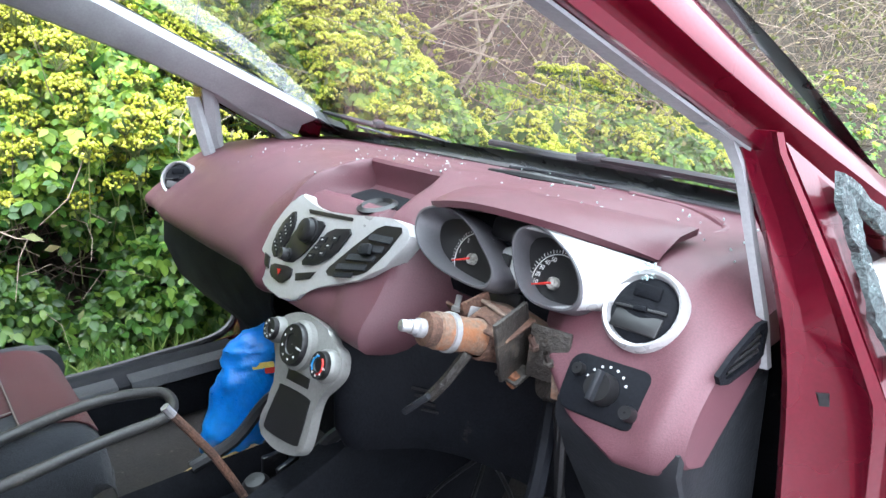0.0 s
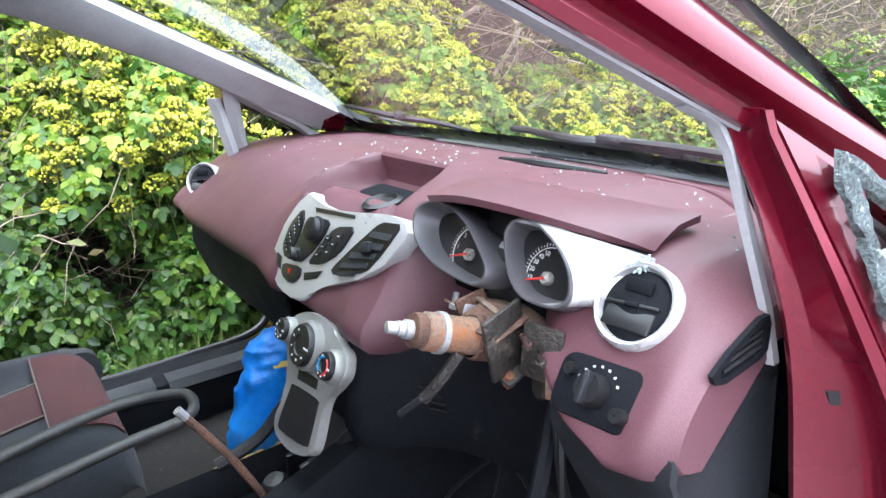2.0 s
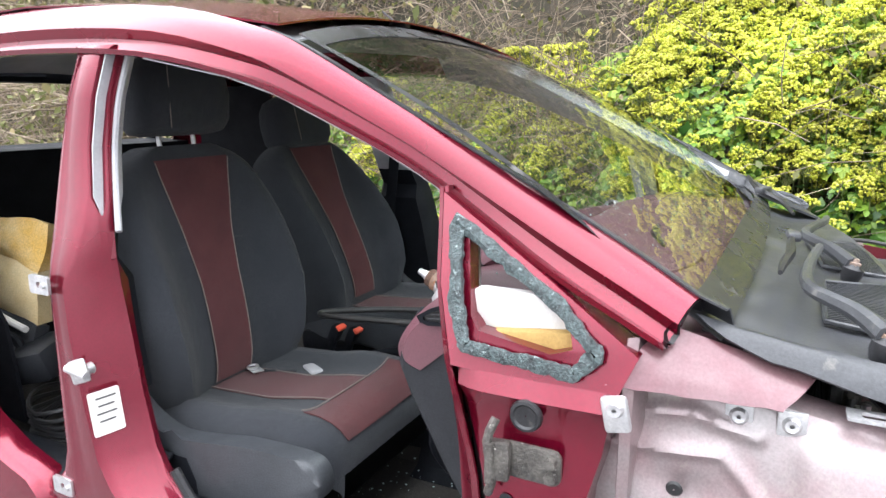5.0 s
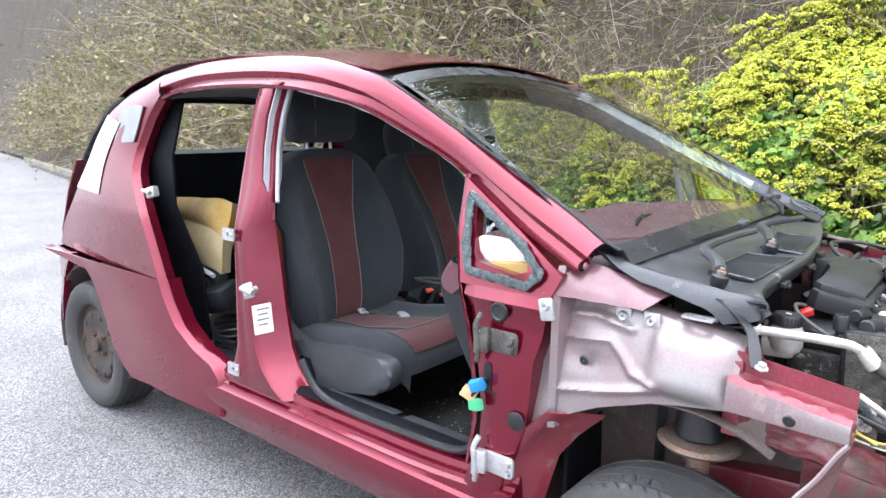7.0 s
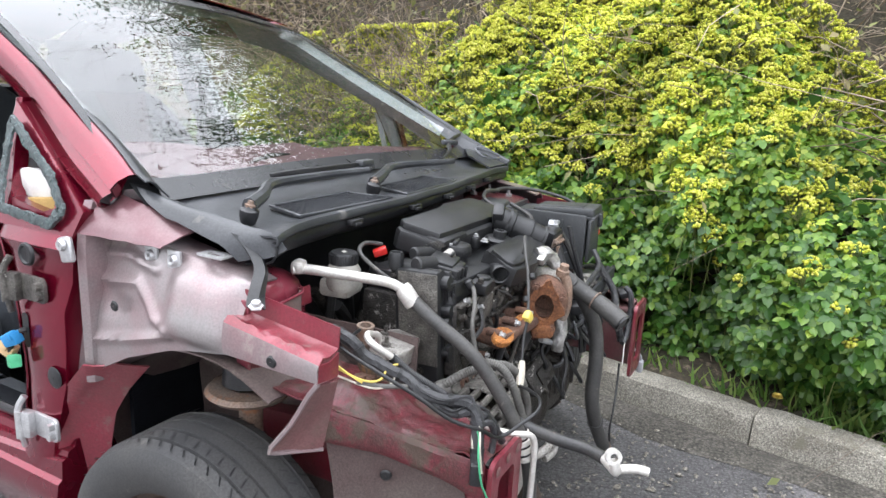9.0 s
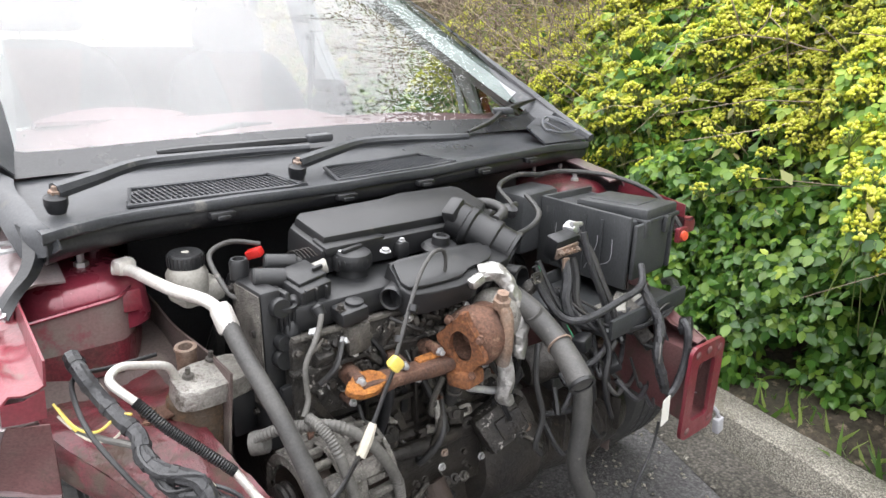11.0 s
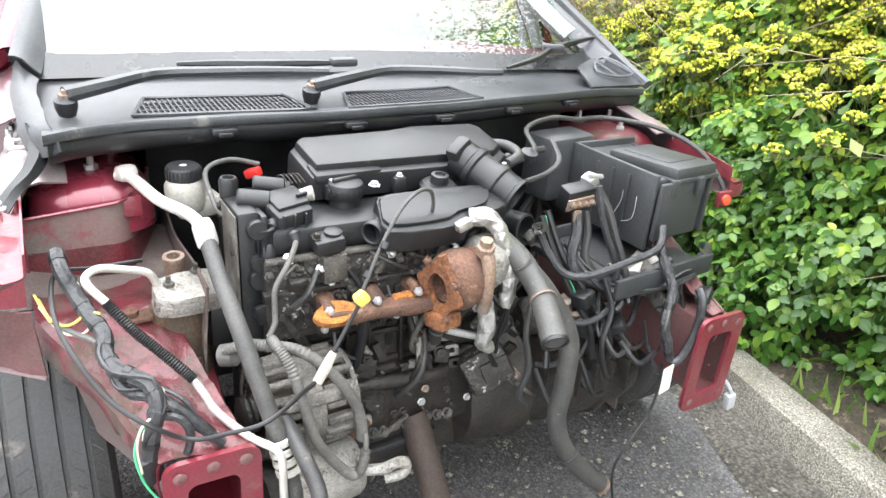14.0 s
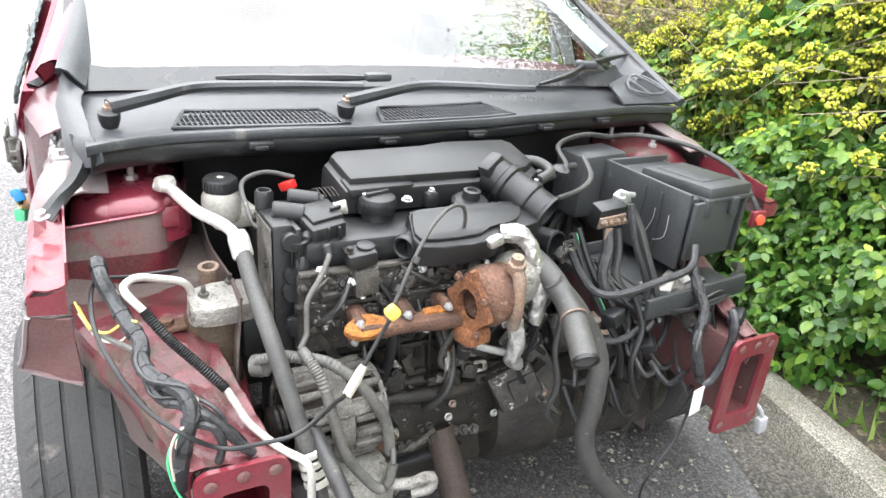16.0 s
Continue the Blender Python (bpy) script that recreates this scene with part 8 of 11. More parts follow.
for c, sz, t, m in (((0.482, -0.565, 0.912), (0.006, 0.060, 0.075), (12, 0, 8), IRON), ((0.452, -0.560, 0.925), (0.075, 0.050, 0.004), (18, 0, 0), RUST_DARK), ((0.520, -0.548, 0.905), (0.050, 0.005, 0.060), (-10, 0, 12), IRON),
                    ((0.480, -0.560, 0.872), (0.036, 0.030, 0.005), (22, 6, 0), IRON), ((0.535, -0.540, 0.880), (0.018, 0.030, 0.040), (0, 0, 25), RUST_LIGHT), ((0.405, -0.548, 0.918), (0.006, 0.040, 0.045), (15, 0, -10), RUST_DARK)):
    part("bracket", box(bmesh.new(), c, sz, turned(*t), 0.002), m, col, "rusty mounting bracket")
for k in range(6):
    part("bolt", lathe(bmesh.new(), [(0.001, 0), (0.006, 0.001), (0.006, 0.006), (0.0035, 0.007), (0.0035, 0.020)], (0.40 + 0.026 * k, -0.552 - 0.006 * (k % 2), 0.915 - 0.008 * (k % 3)), (0.1 * (k % 2), -0.5, 1), 6), (ZINC, RUST_DARK, IRON)[k % 3], col)

# ---- centre console ----
con = thing("centre_console", (0.02, -0.85, 0.34), "broken black centre console around the gear lever", "console")
rows = [[Vector((x, y, z)) for x, z in ((-0.15, 0.36), (-0.145, 0.47), (-0.13, 0.495), (-0.115, 0.47), (-0.11, 0.43), (0.11, 0.43), (0.115, 0.47), (0.13, 0.495), (0.145, 0.47), (0.15, 0.36))] for y in np.linspace(-0.98, -0.56, 8)]
part("tray", rough_up(sheet(rows, 0.005), 0.004, 12), TRIM, con, "black plastic tray with broken edges")
for s in SIDES:
    part("bracket", tube(bmesh.new(), [(0.13 * s, -0.74, 0.50), (0.12 * s, -0.66, 0.53), (0.10 * s, -0.60, 0.60), (0.09 * s + 0.06, -0.56, 0.66)], 0.012, 8, 4), PLASTIC, con)
part("gear_lever", tube(bmesh.new(), [(0.03, -0.70, 0.43), (0.035, -0.695, 0.49), (0.04, -0.69, 0.53)], [0.012, 0.009, 0.008], 8, 3), PLASTIC, con)
part("gear_knob", lathe(bmesh.new(), [(0.001, 0.026), (0.016, 0.025), (0.023, 0.016), (0.021, 0.004), (0.012, 0.0)], (0.04, -0.69, 0.525), (0.1, -0.2, 1), 20), BUTTON, con, "dark gear knob with a pale cap")
for k in range(6):
    part("rib", box(bmesh.new(), (-0.09 + 0.04 * k, -0.60 + 0.01 * (k % 2), 0.47), (0.012, 0.05, 0.05), turned(10 * k, 5, 12 * k), 0.004), PLASTIC, con)
part("handbrake", tube(bmesh.new(), [(0.0, -1.22, 0.47), (0.01, -1.08, 0.535), (0.015, -0.96, 0.575)], [0.012, 0.016, 0.014], 10, 4), TRIM, con, "black handbrake lever")
part("rear_bin", box(bmesh.new(), (0.0, -1.12, 0.43), (0.18, 0.34, 0.12), None, 0.02), TRIM, con)


# ---- seats ----
def seat(cx, y0, lean, deep, label, drop=0.0):
    """A front seat; y0: the hinge of its backrest, lean: degrees that the backrest leans back."""
    st = thing("front_seat", (cx, y0 + 0.2, 0.33), label, "car seat", "front seats")
    q = Matrix.Rotation(radians(lean), 3, "X")
    hinge = Vector((cx, y0, 0.545))

    def back(x, h, d):
        """x across, h up the backrest, d ahead of its middle plane."""
        return hinge + q @ Vector((x, d, h))

    half = table([0, 0.1, 0.25, 0.42, 0.52, 0.58, 0.62, 0.64], [0.225, 0.258, 0.280, 0.278, 0.258, 0.222, 0.17, 0.11])
    thick = table([0, 0.08, 0.3, 0.5, 0.6, 0.64], [0.07, 0.085, 0.075, 0.065, 0.05, 0.03])

    def front(x, h):
        w, u = half(h), min(1, abs(x) / half(h))
        return thick(h) + 0.088 * math.exp(-((u - 0.82) / 0.24) ** 2) * table([0, 0.10, 0.22, 0.36, 0.46, 0.56, 0.64], [0.55, 0.85, 1.0, 0.85, 0.50, 0.15, 0.0])(h) - 0.055 * max(0, (u - 0.8) / 0.2) ** 2.2 + 0.012 * math.sin(h * 9)

    rings = []
    for h in (0.0, 0.04, 0.1, 0.17, 0.25, 0.33, 0.41, 0.48, 0.54, 0.58, 0.61, 0.63, 0.64):
        w = half(h)
        us = np.linspace(-1, 1, 21)
        ring = [back(u * w, h, front(u * w, h)) for u in us] + [back(u * w, h, -thick(h) * (0.75 + 0.25 * math.cos(u * 1.5))) for u in us[::-1]]
        rings.append(ring)
    bk = part("backrest", loft(bmesh.new(), rings), FABRIC, st, "charcoal cloth backrest", sharp=60)
    # stripe of other cloth with seams
    lim = table([0.02, 0.30, 0.42, 0.60], [0.062, 0.066, 0.080, 0.118])
    rows = [[back(t * lim(h), h, front(t * lim(h), h) + 0.0035) for t in np.linspace(-1, 1, 9)] for h in np.linspace(0.03, 0.605, 16)]
    part("centre_stripe", sheet(rows, 0.002), FABRIC_RED, bk, "brown-red centre stripe")
    for s in SIDES:
        part("seam", tube(bmesh.new(), [back(s * lim(h), h, front(s * lim(h), h) + 0.006) for h in np.linspace(0.03, 0.60, 14)], 0.0016, 5, 2), STITCH, bk)
    part("seam", tube(bmesh.new(), [back(t * 0.2, 0.40 - 0.03 * abs(t), front(t * 0.2, 0.40) + 0.002) for t in np.linspace(-1, 1, 9)], 0.002, 5, 2), FABRIC, bk)
    # headrest
    rings = []
    for h, w, d in ((0.665, 0.10, 0.035), (0.672, 0.132, 0.052), (0.70, 0.150, 0.066), (0.76, 0.152, 0.070), (0.81, 0.144, 0.066), (0.84, 0.124, 0.054), (0.852, 0.095, 0.035)):
        h -= drop
        rings.append([back(x, h, y + 0.012 + 0.10 * (h - 0.7)) for x, y in [(w * math.copysign(abs(math.cos(a)) ** 0.5, math.cos(a)), d * math.copysign(abs(math.sin(a)) ** 0.6, math.sin(a))) for a in np.linspace(0, 2 * math.pi, 28, endpoint=False)]])
    hr = part("headrest", loft(bmesh.new(), rings), FABRIC, st, "black headrest", sharp=60)
    part("seam", tube(bmesh.new(), [back(0.075, h - drop, 0.078 + 0.10 * (h - 0.7)) for h in np.linspace(0.68, 0.84, 7)], 0.0015, 5, 2), STITCH, hr)
    for s in SIDES:
        part("post", rod(bmesh.new(), back(0.055 * s, 0.60, 0.0), back(0.055 * s, 0.69, 0.0), 0.006, None, 10), ZINC, hr)
    # cushion
    rings = []
    for k in (0, 0.07, 0.14, 0.21, 0.29, 0.36, 0.43, 0.5, 0.57, 0.64, 0.72, 0.80, 0.87, 0.92, 0.955, 0.98, 0.994, 1.0):
        y = y0 - 0.03 + deep * k
        w = table([0, 0.2, 0.6, 0.88, 0.955, 0.98, 1.0], [0.225, 0.25, 0.255, 0.252, 0.243, 0.234, 0.20])(k)
        top = 0.545 + table([0, 0.15, 0.5, 0.75, 0.87, 0.92, 0.955, 0.98, 0.994, 1.0], [0.040, 0.022, 0.036, 0.066, 0.072, 0.066, 0.054, 0.034, 0.012, -0.012])(k)
        low = 0.565 - table([0, 0.7, 0.85, 0.95, 1.0], [0.05, 0.070, 0.066, 0.055, 0.045])(k)
        us = np.linspace(-1, 1, 21)
        ring = [Vector((cx + u * w, y, top + 0.030 * math.exp(-((abs(u) - 0.78) / 0.18) ** 2) * min(1, 3 * (1 - k)) - 0.07 * max(0, (abs(u) - 0.82) / 0.18) ** 2)) for u in us]
        ring += [Vector((cx + u * w * 0.97, y, low)) for u in us[::-1]]
        rings.append(ring)
    cu = part("cushion", loft(bmesh.new(), rings), FABRIC, st, "charcoal cloth seat cushion", sharp=60)
    tops = [[r[i] for i in range(21)] for r in rings]
    lo, hi = (3, 17)
    rows = [[r[i] + Vector((0, 0, 0.0035)) for i in range(lo + (2 if k < 7 else 0), hi + 1 - (2 if k < 7 else 0))] for k, r in enumerate(tops[4:]) if k >= 7 and k < 12]
    part("front_panel", sheet([[p + Vector((0, 0.003, 0)) for p in r] for r in rows], 0.002), FABRIC_RED, cu, "brown-red cushion front")
    rows = [[tops[k][i] + Vector((0, 0, 0.0035)) for i in range(7, 14)] for k in range(2, 12)]
    part("centre_stripe", sheet(rows, 0.002), FABRIC_RED, cu, "brown-red cushion stripe")
    for i in (7, 13):
        part("seam", tube(bmesh.new(), [tops[k][i] + Vector((0, 0, 0.006)) for k in range(2, 12)], 0.0016, 5, 2), STITCH, cu)
    part("seam", tube(bmesh.new(), [tops[11][i] + Vector((0, 0, 0.006)) for i in range(3, 18)], 0.0018, 5, 2), STITCH, cu)
    # side valance, recliner and lever on the door side
    s = 1 if cx > 0 else -1
    o = [(-0.06, -0.07), (-0.10, 0.02), (-0.085, 0.11), (-0.03, 0.140), (0.03, 0.115), (0.10, 0.065), (0.18, 0.040), (0.28, 0.050), (0.38, 0.066), (0.50, 0.072), (0.565, 0.066), (0.585, 0.03), (0.575, -0.01), (0.52, -0.045), (0.38, -0.075), (0.2, -0.115), (0.0, -0.125)]
    q2 = Matrix(((0, 0, s), (1, 0, 0), (0, 1, 0)))
    bm = plate(bmesh.new(), spline_outline(o), Vector((cx + s * 0.245, y0, 0.52)), q2, 0.05, 0.018)
    va = part("valance", bm, SCUFFED, st, "grey plastic side valance")
    part("recliner", lathe(bmesh.new(), [(0.034, 0), (0.036, 0.006), (0.030, 0.014), (0.012, 0.016), (0.001, 0.014)], (cx + s * 0.292, y0 - 0.05, 0.60), (s, 0, 0), 24), TRIM, va)
    part("height_lever", tube(bmesh.new(), [(cx + s * 0.295, y0 + 0.03, 0.525), (cx + s * 0.315, y0 + 0.06, 0.53), (cx + s * 0.318, y0 + 0.16, 0.528), (cx + s * 0.31, y0 + 0.19, 0.52)], 0.011, 8, 4), TRIM, va)
    o = [(0.02, -0.005), (0.22, 0.0), (0.245, -0.05), (0.25, -0.10), (0.06, -0.095), (0.04, -0.05)]
    part("lever_recess", plate(bmesh.new(), o, Vector((cx + s * 0.2952, y0, 0.52)), q2, 0.0012), TRIM, va)
    part("seat_pan", box(bmesh.new(), (cx, y0 + 0.17, 0.475), (0.43, 0.48, 0.09), turned(3, 0, 0), 0.03), TRIM, st)
    # rails
    for k in SIDES:
        bm = box(bmesh.new(), (cx + 0.19 * k, y0 + 0.20, 0.38), (0.045, 0.52, 0.05), None, 0.006)
        box(bm, (cx + 0.19 * k, y0 + 0.20, 0.43), (0.03, 0.44, 0.10), None, 0.006)
        part("slide_rail", bm, PLASTIC, st)
    return st


seat(0.385, -1.345, 5.5, 0.605, "charcoal cloth driver's seat with a brown-red stripe")
seat(-0.375, -1.425, 19, 0.60, "charcoal cloth passenger seat with a brown-red stripe, reclined", 0.055)

# belt buckles between the seats
for x, y, z in ((0.03, -1.19, 0.60), (-0.03, -1.17, 0.575)):
    bu = thing("belt_buckle", (x, y, z - 0.08), "black seat belt buckle with an orange-red button", "seat belt buckle", "belt buckles")
    part("stalk", box(bmesh.new(), (x, y - 0.02, z - 0.055), (0.018, 0.02, 0.11), turned(-20, 0, 0), 0.005), TRIM, bu)
    part("head", box(bmesh.new(), (x, y, z), (0.040, 0.030, 0.058), turned(-24, 0, 0), 0.008), TRIM, bu)
    part("button", box(bmesh.new(), Vector((x, y, z)) + turned(-24, 0, 0) @ Vector((0, 0.010, 0.026)), (0.036, 0.018, 0.012), turned(-24, 0, 0), 0.003), BUCKLE, bu)

# seat belt on the far pillar, with its tongue
belt = thing("seat_belt", (-0.62, -1.38, 0.5), "black seat belt hanging on the passenger side pillar", "seat belt")
rows = [[Vector((x + dx, y + dy, z)) for dx, dy in ((-0.003, -0.022), (0.0, 0.0), (-0.003, 0.022))] for x, y, z in ((-0.625, -1.36, 1.20), (-0.625, -1.375, 1.05), (-0.62, -1.39, 0.90), (-0.615, -1.40, 0.78), (-0.625, -1.40, 0.6), (-0.65, -1.40, 0.45))]
part("webbing", sheet(rows, 0.002), TRIM, belt)
part("guide", box(bmesh.new(), (-0.622, -1.36, 1.205), (0.02, 0.06, 0.035), None, 0.008), TRIM, belt)
part("tongue", box(bmesh.new(), (-0.607, -1.397, 0.825), (0.006, 0.032, 0.038), turned(0, 0, 0), 0.004), ZINC, belt, "bright steel belt tongue")
part("tongue_head", box(bmesh.new(), (-0.610, -1.397, 0.855), (0.014, 0.048, 0.028), None, 0.005), TRIM, belt)

# what lies on the driver's seat
clip = thing("belt_clip", (0.262, -1.10, 0.575), "loose grey belt clip lying on the driver's seat", "clip")
part("body", box(bmesh.new(), (0.262, -1.098, 0.582), (0.034, 0.075, 0.014), turned(4, 0, -32), 0.006), PILLAR_GREY, clip)
part("strap", tube(bmesh.new(), [(0.285, -1.135, 0.578), (0.300, -1.165, 0.576), (0.312, -1.195, 0.576), (0.322, -1.215, 0.577)], 0.005, 6, 3), FABRIC, clip)
tong = thing("metal_tongue", (0.335, -1.235, 0.57), "bright metal belt tongue on the seat", "belt tongue")
part("plate", box(bmesh.new(), (0.335, -1.235, 0.582), (0.030, 0.052, 0.005), turned(6, 0, -30), 0.002), ZINC, tong)
part("loop", tube(bmesh.new(), [(0.335 + 0.016 * math.cos(a), -1.245 + 0.012 * math.sin(a), 0.588) for a in np.linspace(0, 2 * math.pi, 10, endpoint=False)], 0.003, 6, 2, True), ZINC, tong)

# rubber seal in a long flat loop on the passenger seat, no steering wheel
rubber_loop = thing("seal_loop", (-0.16, -1.0, 0.62), "long black rubber seal loop lying on the passenger seat", "steering wheel")
path = [(0.019, -1.244, 0.645), (-0.024, -1.057, 0.642), (-0.068, -0.880, 0.640), (-0.082, -0.790, 0.640), (-0.125, -0.762, 0.642), (-0.172, -0.778, 0.645), (-0.195, -0.885, 0.645), (-0.136, -1.07, 0.645), (-0.075, -1.175, 0.645), (-0.02, -1.25, 0.645)]
part("hoop", tube(bmesh.new(), path, 0.0095, 10, 5, True), HOSE, rubber_loop)
bar = thing("iron_bar", (0.05, -0.76, 0.52), "thin rusty bar leaning on the console", "bar")
part("rod", tube(bmesh.new(), [(0.045, -0.815, 0.715), (0.05, -0.76, 0.625), (0.055, -0.715, 0.525), (0.06, -0.69, 0.46)], 0.0065, 8, 2), RUST_DARK, bar)
part("tip", rod(bmesh.new(), (0.0445, -0.822, 0.727), (0.0455, -0.812, 0.710), 0.0068, None, 8), ZINC, bar)

# carrier bag in the passenger footwell
bag = thing("carrier_bag", (-0.22, -0.58, 0.45), "crumpled blue plastic carrier bag with a printed patch", "carrier bag")
rings = []
for z, w, d, dx in ((0.44, 0.035, 0.02, 0.0), (0.47, 0.07, 0.035, 0.0), (0.53, 0.085, 0.05, 0.005), (0.59, 0.075, 0.045, 0.01), (0.64, 0.062, 0.04, 0.015), (0.68, 0.07, 0.035, 0.02), (0.705, 0.05, 0.02, 0.02), (0.712, 0.02, 0.008, 0.02)):
    rings.append([Vector((-0.205 + dx + d * 1.1 * math.sin(a), -0.60 + w * math.cos(a) + 0.25 * (z - 0.55), z)) for a in np.linspace(0, 2 * math.pi, 40, endpoint=False)])
bm = loft(bmesh.new(), [[p for p in r] for r in rings])
bmesh.ops.subdivide_edges(bm, edges=[e for e in bm.edges if abs(e.verts[0].co.z - e.verts[1].co.z) > 0.01], cuts=4, use_grid_fill=True)
for v in bm.verts:
    v.co += 0.011 * noise.noise_vector(v.co * 14) + 0.007 * noise.noise_vector(v.co * 38) + 0.005 * noise.noise_vector(v.co * 80)
part("film", bm, BAG, bag, sharp=70)
for k, (m, z) in enumerate(((YELLOW, 0.648), (RED_PLASTIC, 0.634), (PAPER, 0.660))):
    part("print", rough_up(plate(bmesh.new(), rounded(0.040 - 0.010 * k, 0.012, 0.003, 2), (-0.146 + 0.002 * k, -0.585 + 0.018 * k, z), toward((1, -0.35, 0.1)), 0.001), 0.003, 30), m, bag)

# torn foam on the passenger floor
foam = thing("foam_scrap", (-0.14, -0.72, 0.40), "torn piece of yellow foam on the floor", "foam")
bm = bmesh.new()
box(bm, (-0.165, -0.70, 0.445), (0.075, 0.22, 0.05), turned(10, 15, 18), 0.015)
bmesh.ops.subdivide_edges(bm, edges=bm.edges[:], cuts=3, use_grid_fill=True)
part("piece", rough_up(bm, 0.014, 25), FOAM, foam, sharp=60)
for x, y, z, r in ((-0.21, -0.62, 0.43, 0.03), (-0.12, -0.80, 0.42, 0.028)):
    part("crumb", rough_up(ball(bmesh.new(), (x, y, z), r, 2), 0.01, 40), FOAM, foam)

# loose connectors and litter on the driver's floor
for c, sz, m, rr, nm in (((0.185, -0.515, 0.345), (0.035, 0.03, 0.03), GREEN, (20, 10, 30), "green"), ((0.240, -0.475, 0.340), (0.05, 0.035, 0.03), PAPER, (10, -20, 60), "white"), ((0.290, -0.425, 0.338), (0.03, 0.06, 0.03), YELLOW, (0, 0, 30), "yellow")):
    cn = thing("loose_connector", c, nm + " cable connector lying in the footwell", "connector", "loose connectors")
    bm = box(bmesh.new(), c, sz, turned(*rr), 0.004)
    part("shell", bm, m, cn)
    part("lead", tube(bmesh.new(), [Vector(c), Vector(c) + Vector((-0.02, 0.05, 0.06)), Vector(c) + Vector((0.02, 0.06, 0.16)), (0.30, -0.42, 0.62)], 0.004, 6, 4), WIRE, cn)
mod = thing("control_module", (0.28, -0.385, 0.34), "grey control box hanging in the footwell", "module")
part("case", box(bmesh.new(), (0.285, -0.385, 0.380), (0.09, 0.11, 0.035), turned(25, 8, 10), 0.005), TRIM_GREY, mod)
part("plug", box(bmesh.new(), (0.235, -0.42, 0.36), (0.04, 0.05, 0.04), turned(10, 0, 30), 0.005), PLASTIC, mod)
g = np.random.default_rng(41)
n = 300
at = np.stack([g.uniform(-0.1, 0.68, n), g.uniform(-0.95, -0.45, n), np.full(n, 0.328)], 1)
at[:, 2] += 0.10 * np.maximum(0, 1 - np.abs(at[:, 0]) / 0.14) ** 0.5
a, b = scatter(np.array([(1, 0, 0), (-1, 0.1, 0), (0, 0.8, 0.1), (0.1, -0.9, 0), (0, 0, 0.5), (0, 0, -0.4)]), np.array([(0, 2, 4), (2, 1, 4), (1, 3, 4), (3, 0, 4), (2, 0, 5), (1, 2, 5), (3, 1, 5), (0, 3, 5)]), at, g.normal(0, 1, (n, 3)) * np.array((1, 1, 0.1)), np.array((0, 0, 1.0))[None] + g.normal(0, 0.2, (n, 3)), g.gamma(2, 0.0009, n) + 0.0008)
tagged(soup("floor_litter", a, b, GLASS_CRUMB, None, "", smooth=False), "glass crumbs and litter on the cabin floor", "litter", kind="stuff")

# ---- rear of the cabin ----
rear = thing("rear_seat_foam", (0.42, -2.1, 0.45), "upturned rear seat cushion showing its yellow foam", "seat cushion")
def slab(pts, thick, lump=0.014):
    """A soft slab: rows of points across, swelling in the middle."""
    n, m = len(pts), len(pts[0])
    return rough_up(sheet([[q + Vector((thick * 0.6 * math.sin(math.pi * j / (m - 1)) * math.sin(math.pi * (i + 0.4) / (n - 0.2)), 0, 0)) for j, q in enumerate(r)] for i, r in enumerate(pts)], thick), lump, 9)


TOPS = spline([(0.40, -2.49, 0.86), (0.42, -2.42, 0.915), (0.43, -2.22, 0.945), (0.44, -2.02, 0.955), (0.44, -1.90, 0.94)], 3)
MIDS = spline([(0.44, -2.47, 0.785), (0.45, -2.36, 0.83), (0.46, -2.20, 0.845), (0.47, -2.02, 0.83), (0.47, -1.92, 0.81)], 3)
EDGE = spline([(0.45, -2.475, 0.775), (0.47, -2.35, 0.745), (0.48, -2.20, 0.70), (0.49, -2.03, 0.665), (0.49, -1.93, 0.645)], 3)
LOWS = spline([(0.47, -2.46, 0.55), (0.49, -2.36, 0.53), (0.51, -2.22, 0.51), (0.53, -2.04, 0.50), (0.53, -1.93, 0.49)], 3)
part("foam", slab([[lerp(a, b, t) for a, b in zip(TOPS, MIDS)] for t in np.linspace(0, 1, 6)], 0.07), FOAM, rear, "orange-yellow moulded foam", sharp=60)
part("foam_front", slab([[lerp(a, b, t) for a, b in zip(MIDS, EDGE)] for t in np.linspace(0, 1, 6)], 0.06), FOAM_PALE, rear, "cream underside of the foam", sharp=60)
part("edging", tube(bmesh.new(), [q + Vector((0.035, 0, 0)) for q in EDGE], 0.010, 8, 2), PAD_WHITE, rear, "white felt edging")
part("cover", slab([[lerp(a, b, t) for a, b in zip(EDGE, LOWS)] for t in np.linspace(0, 1, 7)], 0.05, 0.02), FABRIC, rear, "dark cloth cover", sharp=60)
part("cover_patch", slab([[lerp(a, b, t) + Vector((0.05, 0, 0)) for a, b in zip(EDGE[2:7], LOWS[2:7])] for t in np.linspace(0.1, 0.8, 5)], 0.01, 0.01), FABRIC_RED, rear, "brown-red patch of the cover")
bits = thing("cable_heap", (0.5, -1.75, 0.4), "heap of black cables and grey parts in the rear footwell", "cable heap")
for k in range(6):
    part("coil", tube(bmesh.new(), [(0.52 + 0.13 * math.cos(a), -1.72 + 0.12 * math.sin(a), 0.40 + 0.018 * k + 0.01 * math.sin(3 * a + k)) for a in np.linspace(0, 2 * math.pi, 14, endpoint=False)], 0.006, 6, 2, True), WIRE, bits)
part("speaker", lathe(bmesh.new(), [(0.001, 0.02), (0.02, 0.028), (0.045, 0.012), (0.062, 0.03), (0.072, 0.03), (0.075, 0.02), (0.05, -0.02), (0.03, -0.03)], (0.56, -2.0, 0.56), (0.75, 0.45, 0.5), 32), TRIM_GREY, bits, "round grey loudspeaker")
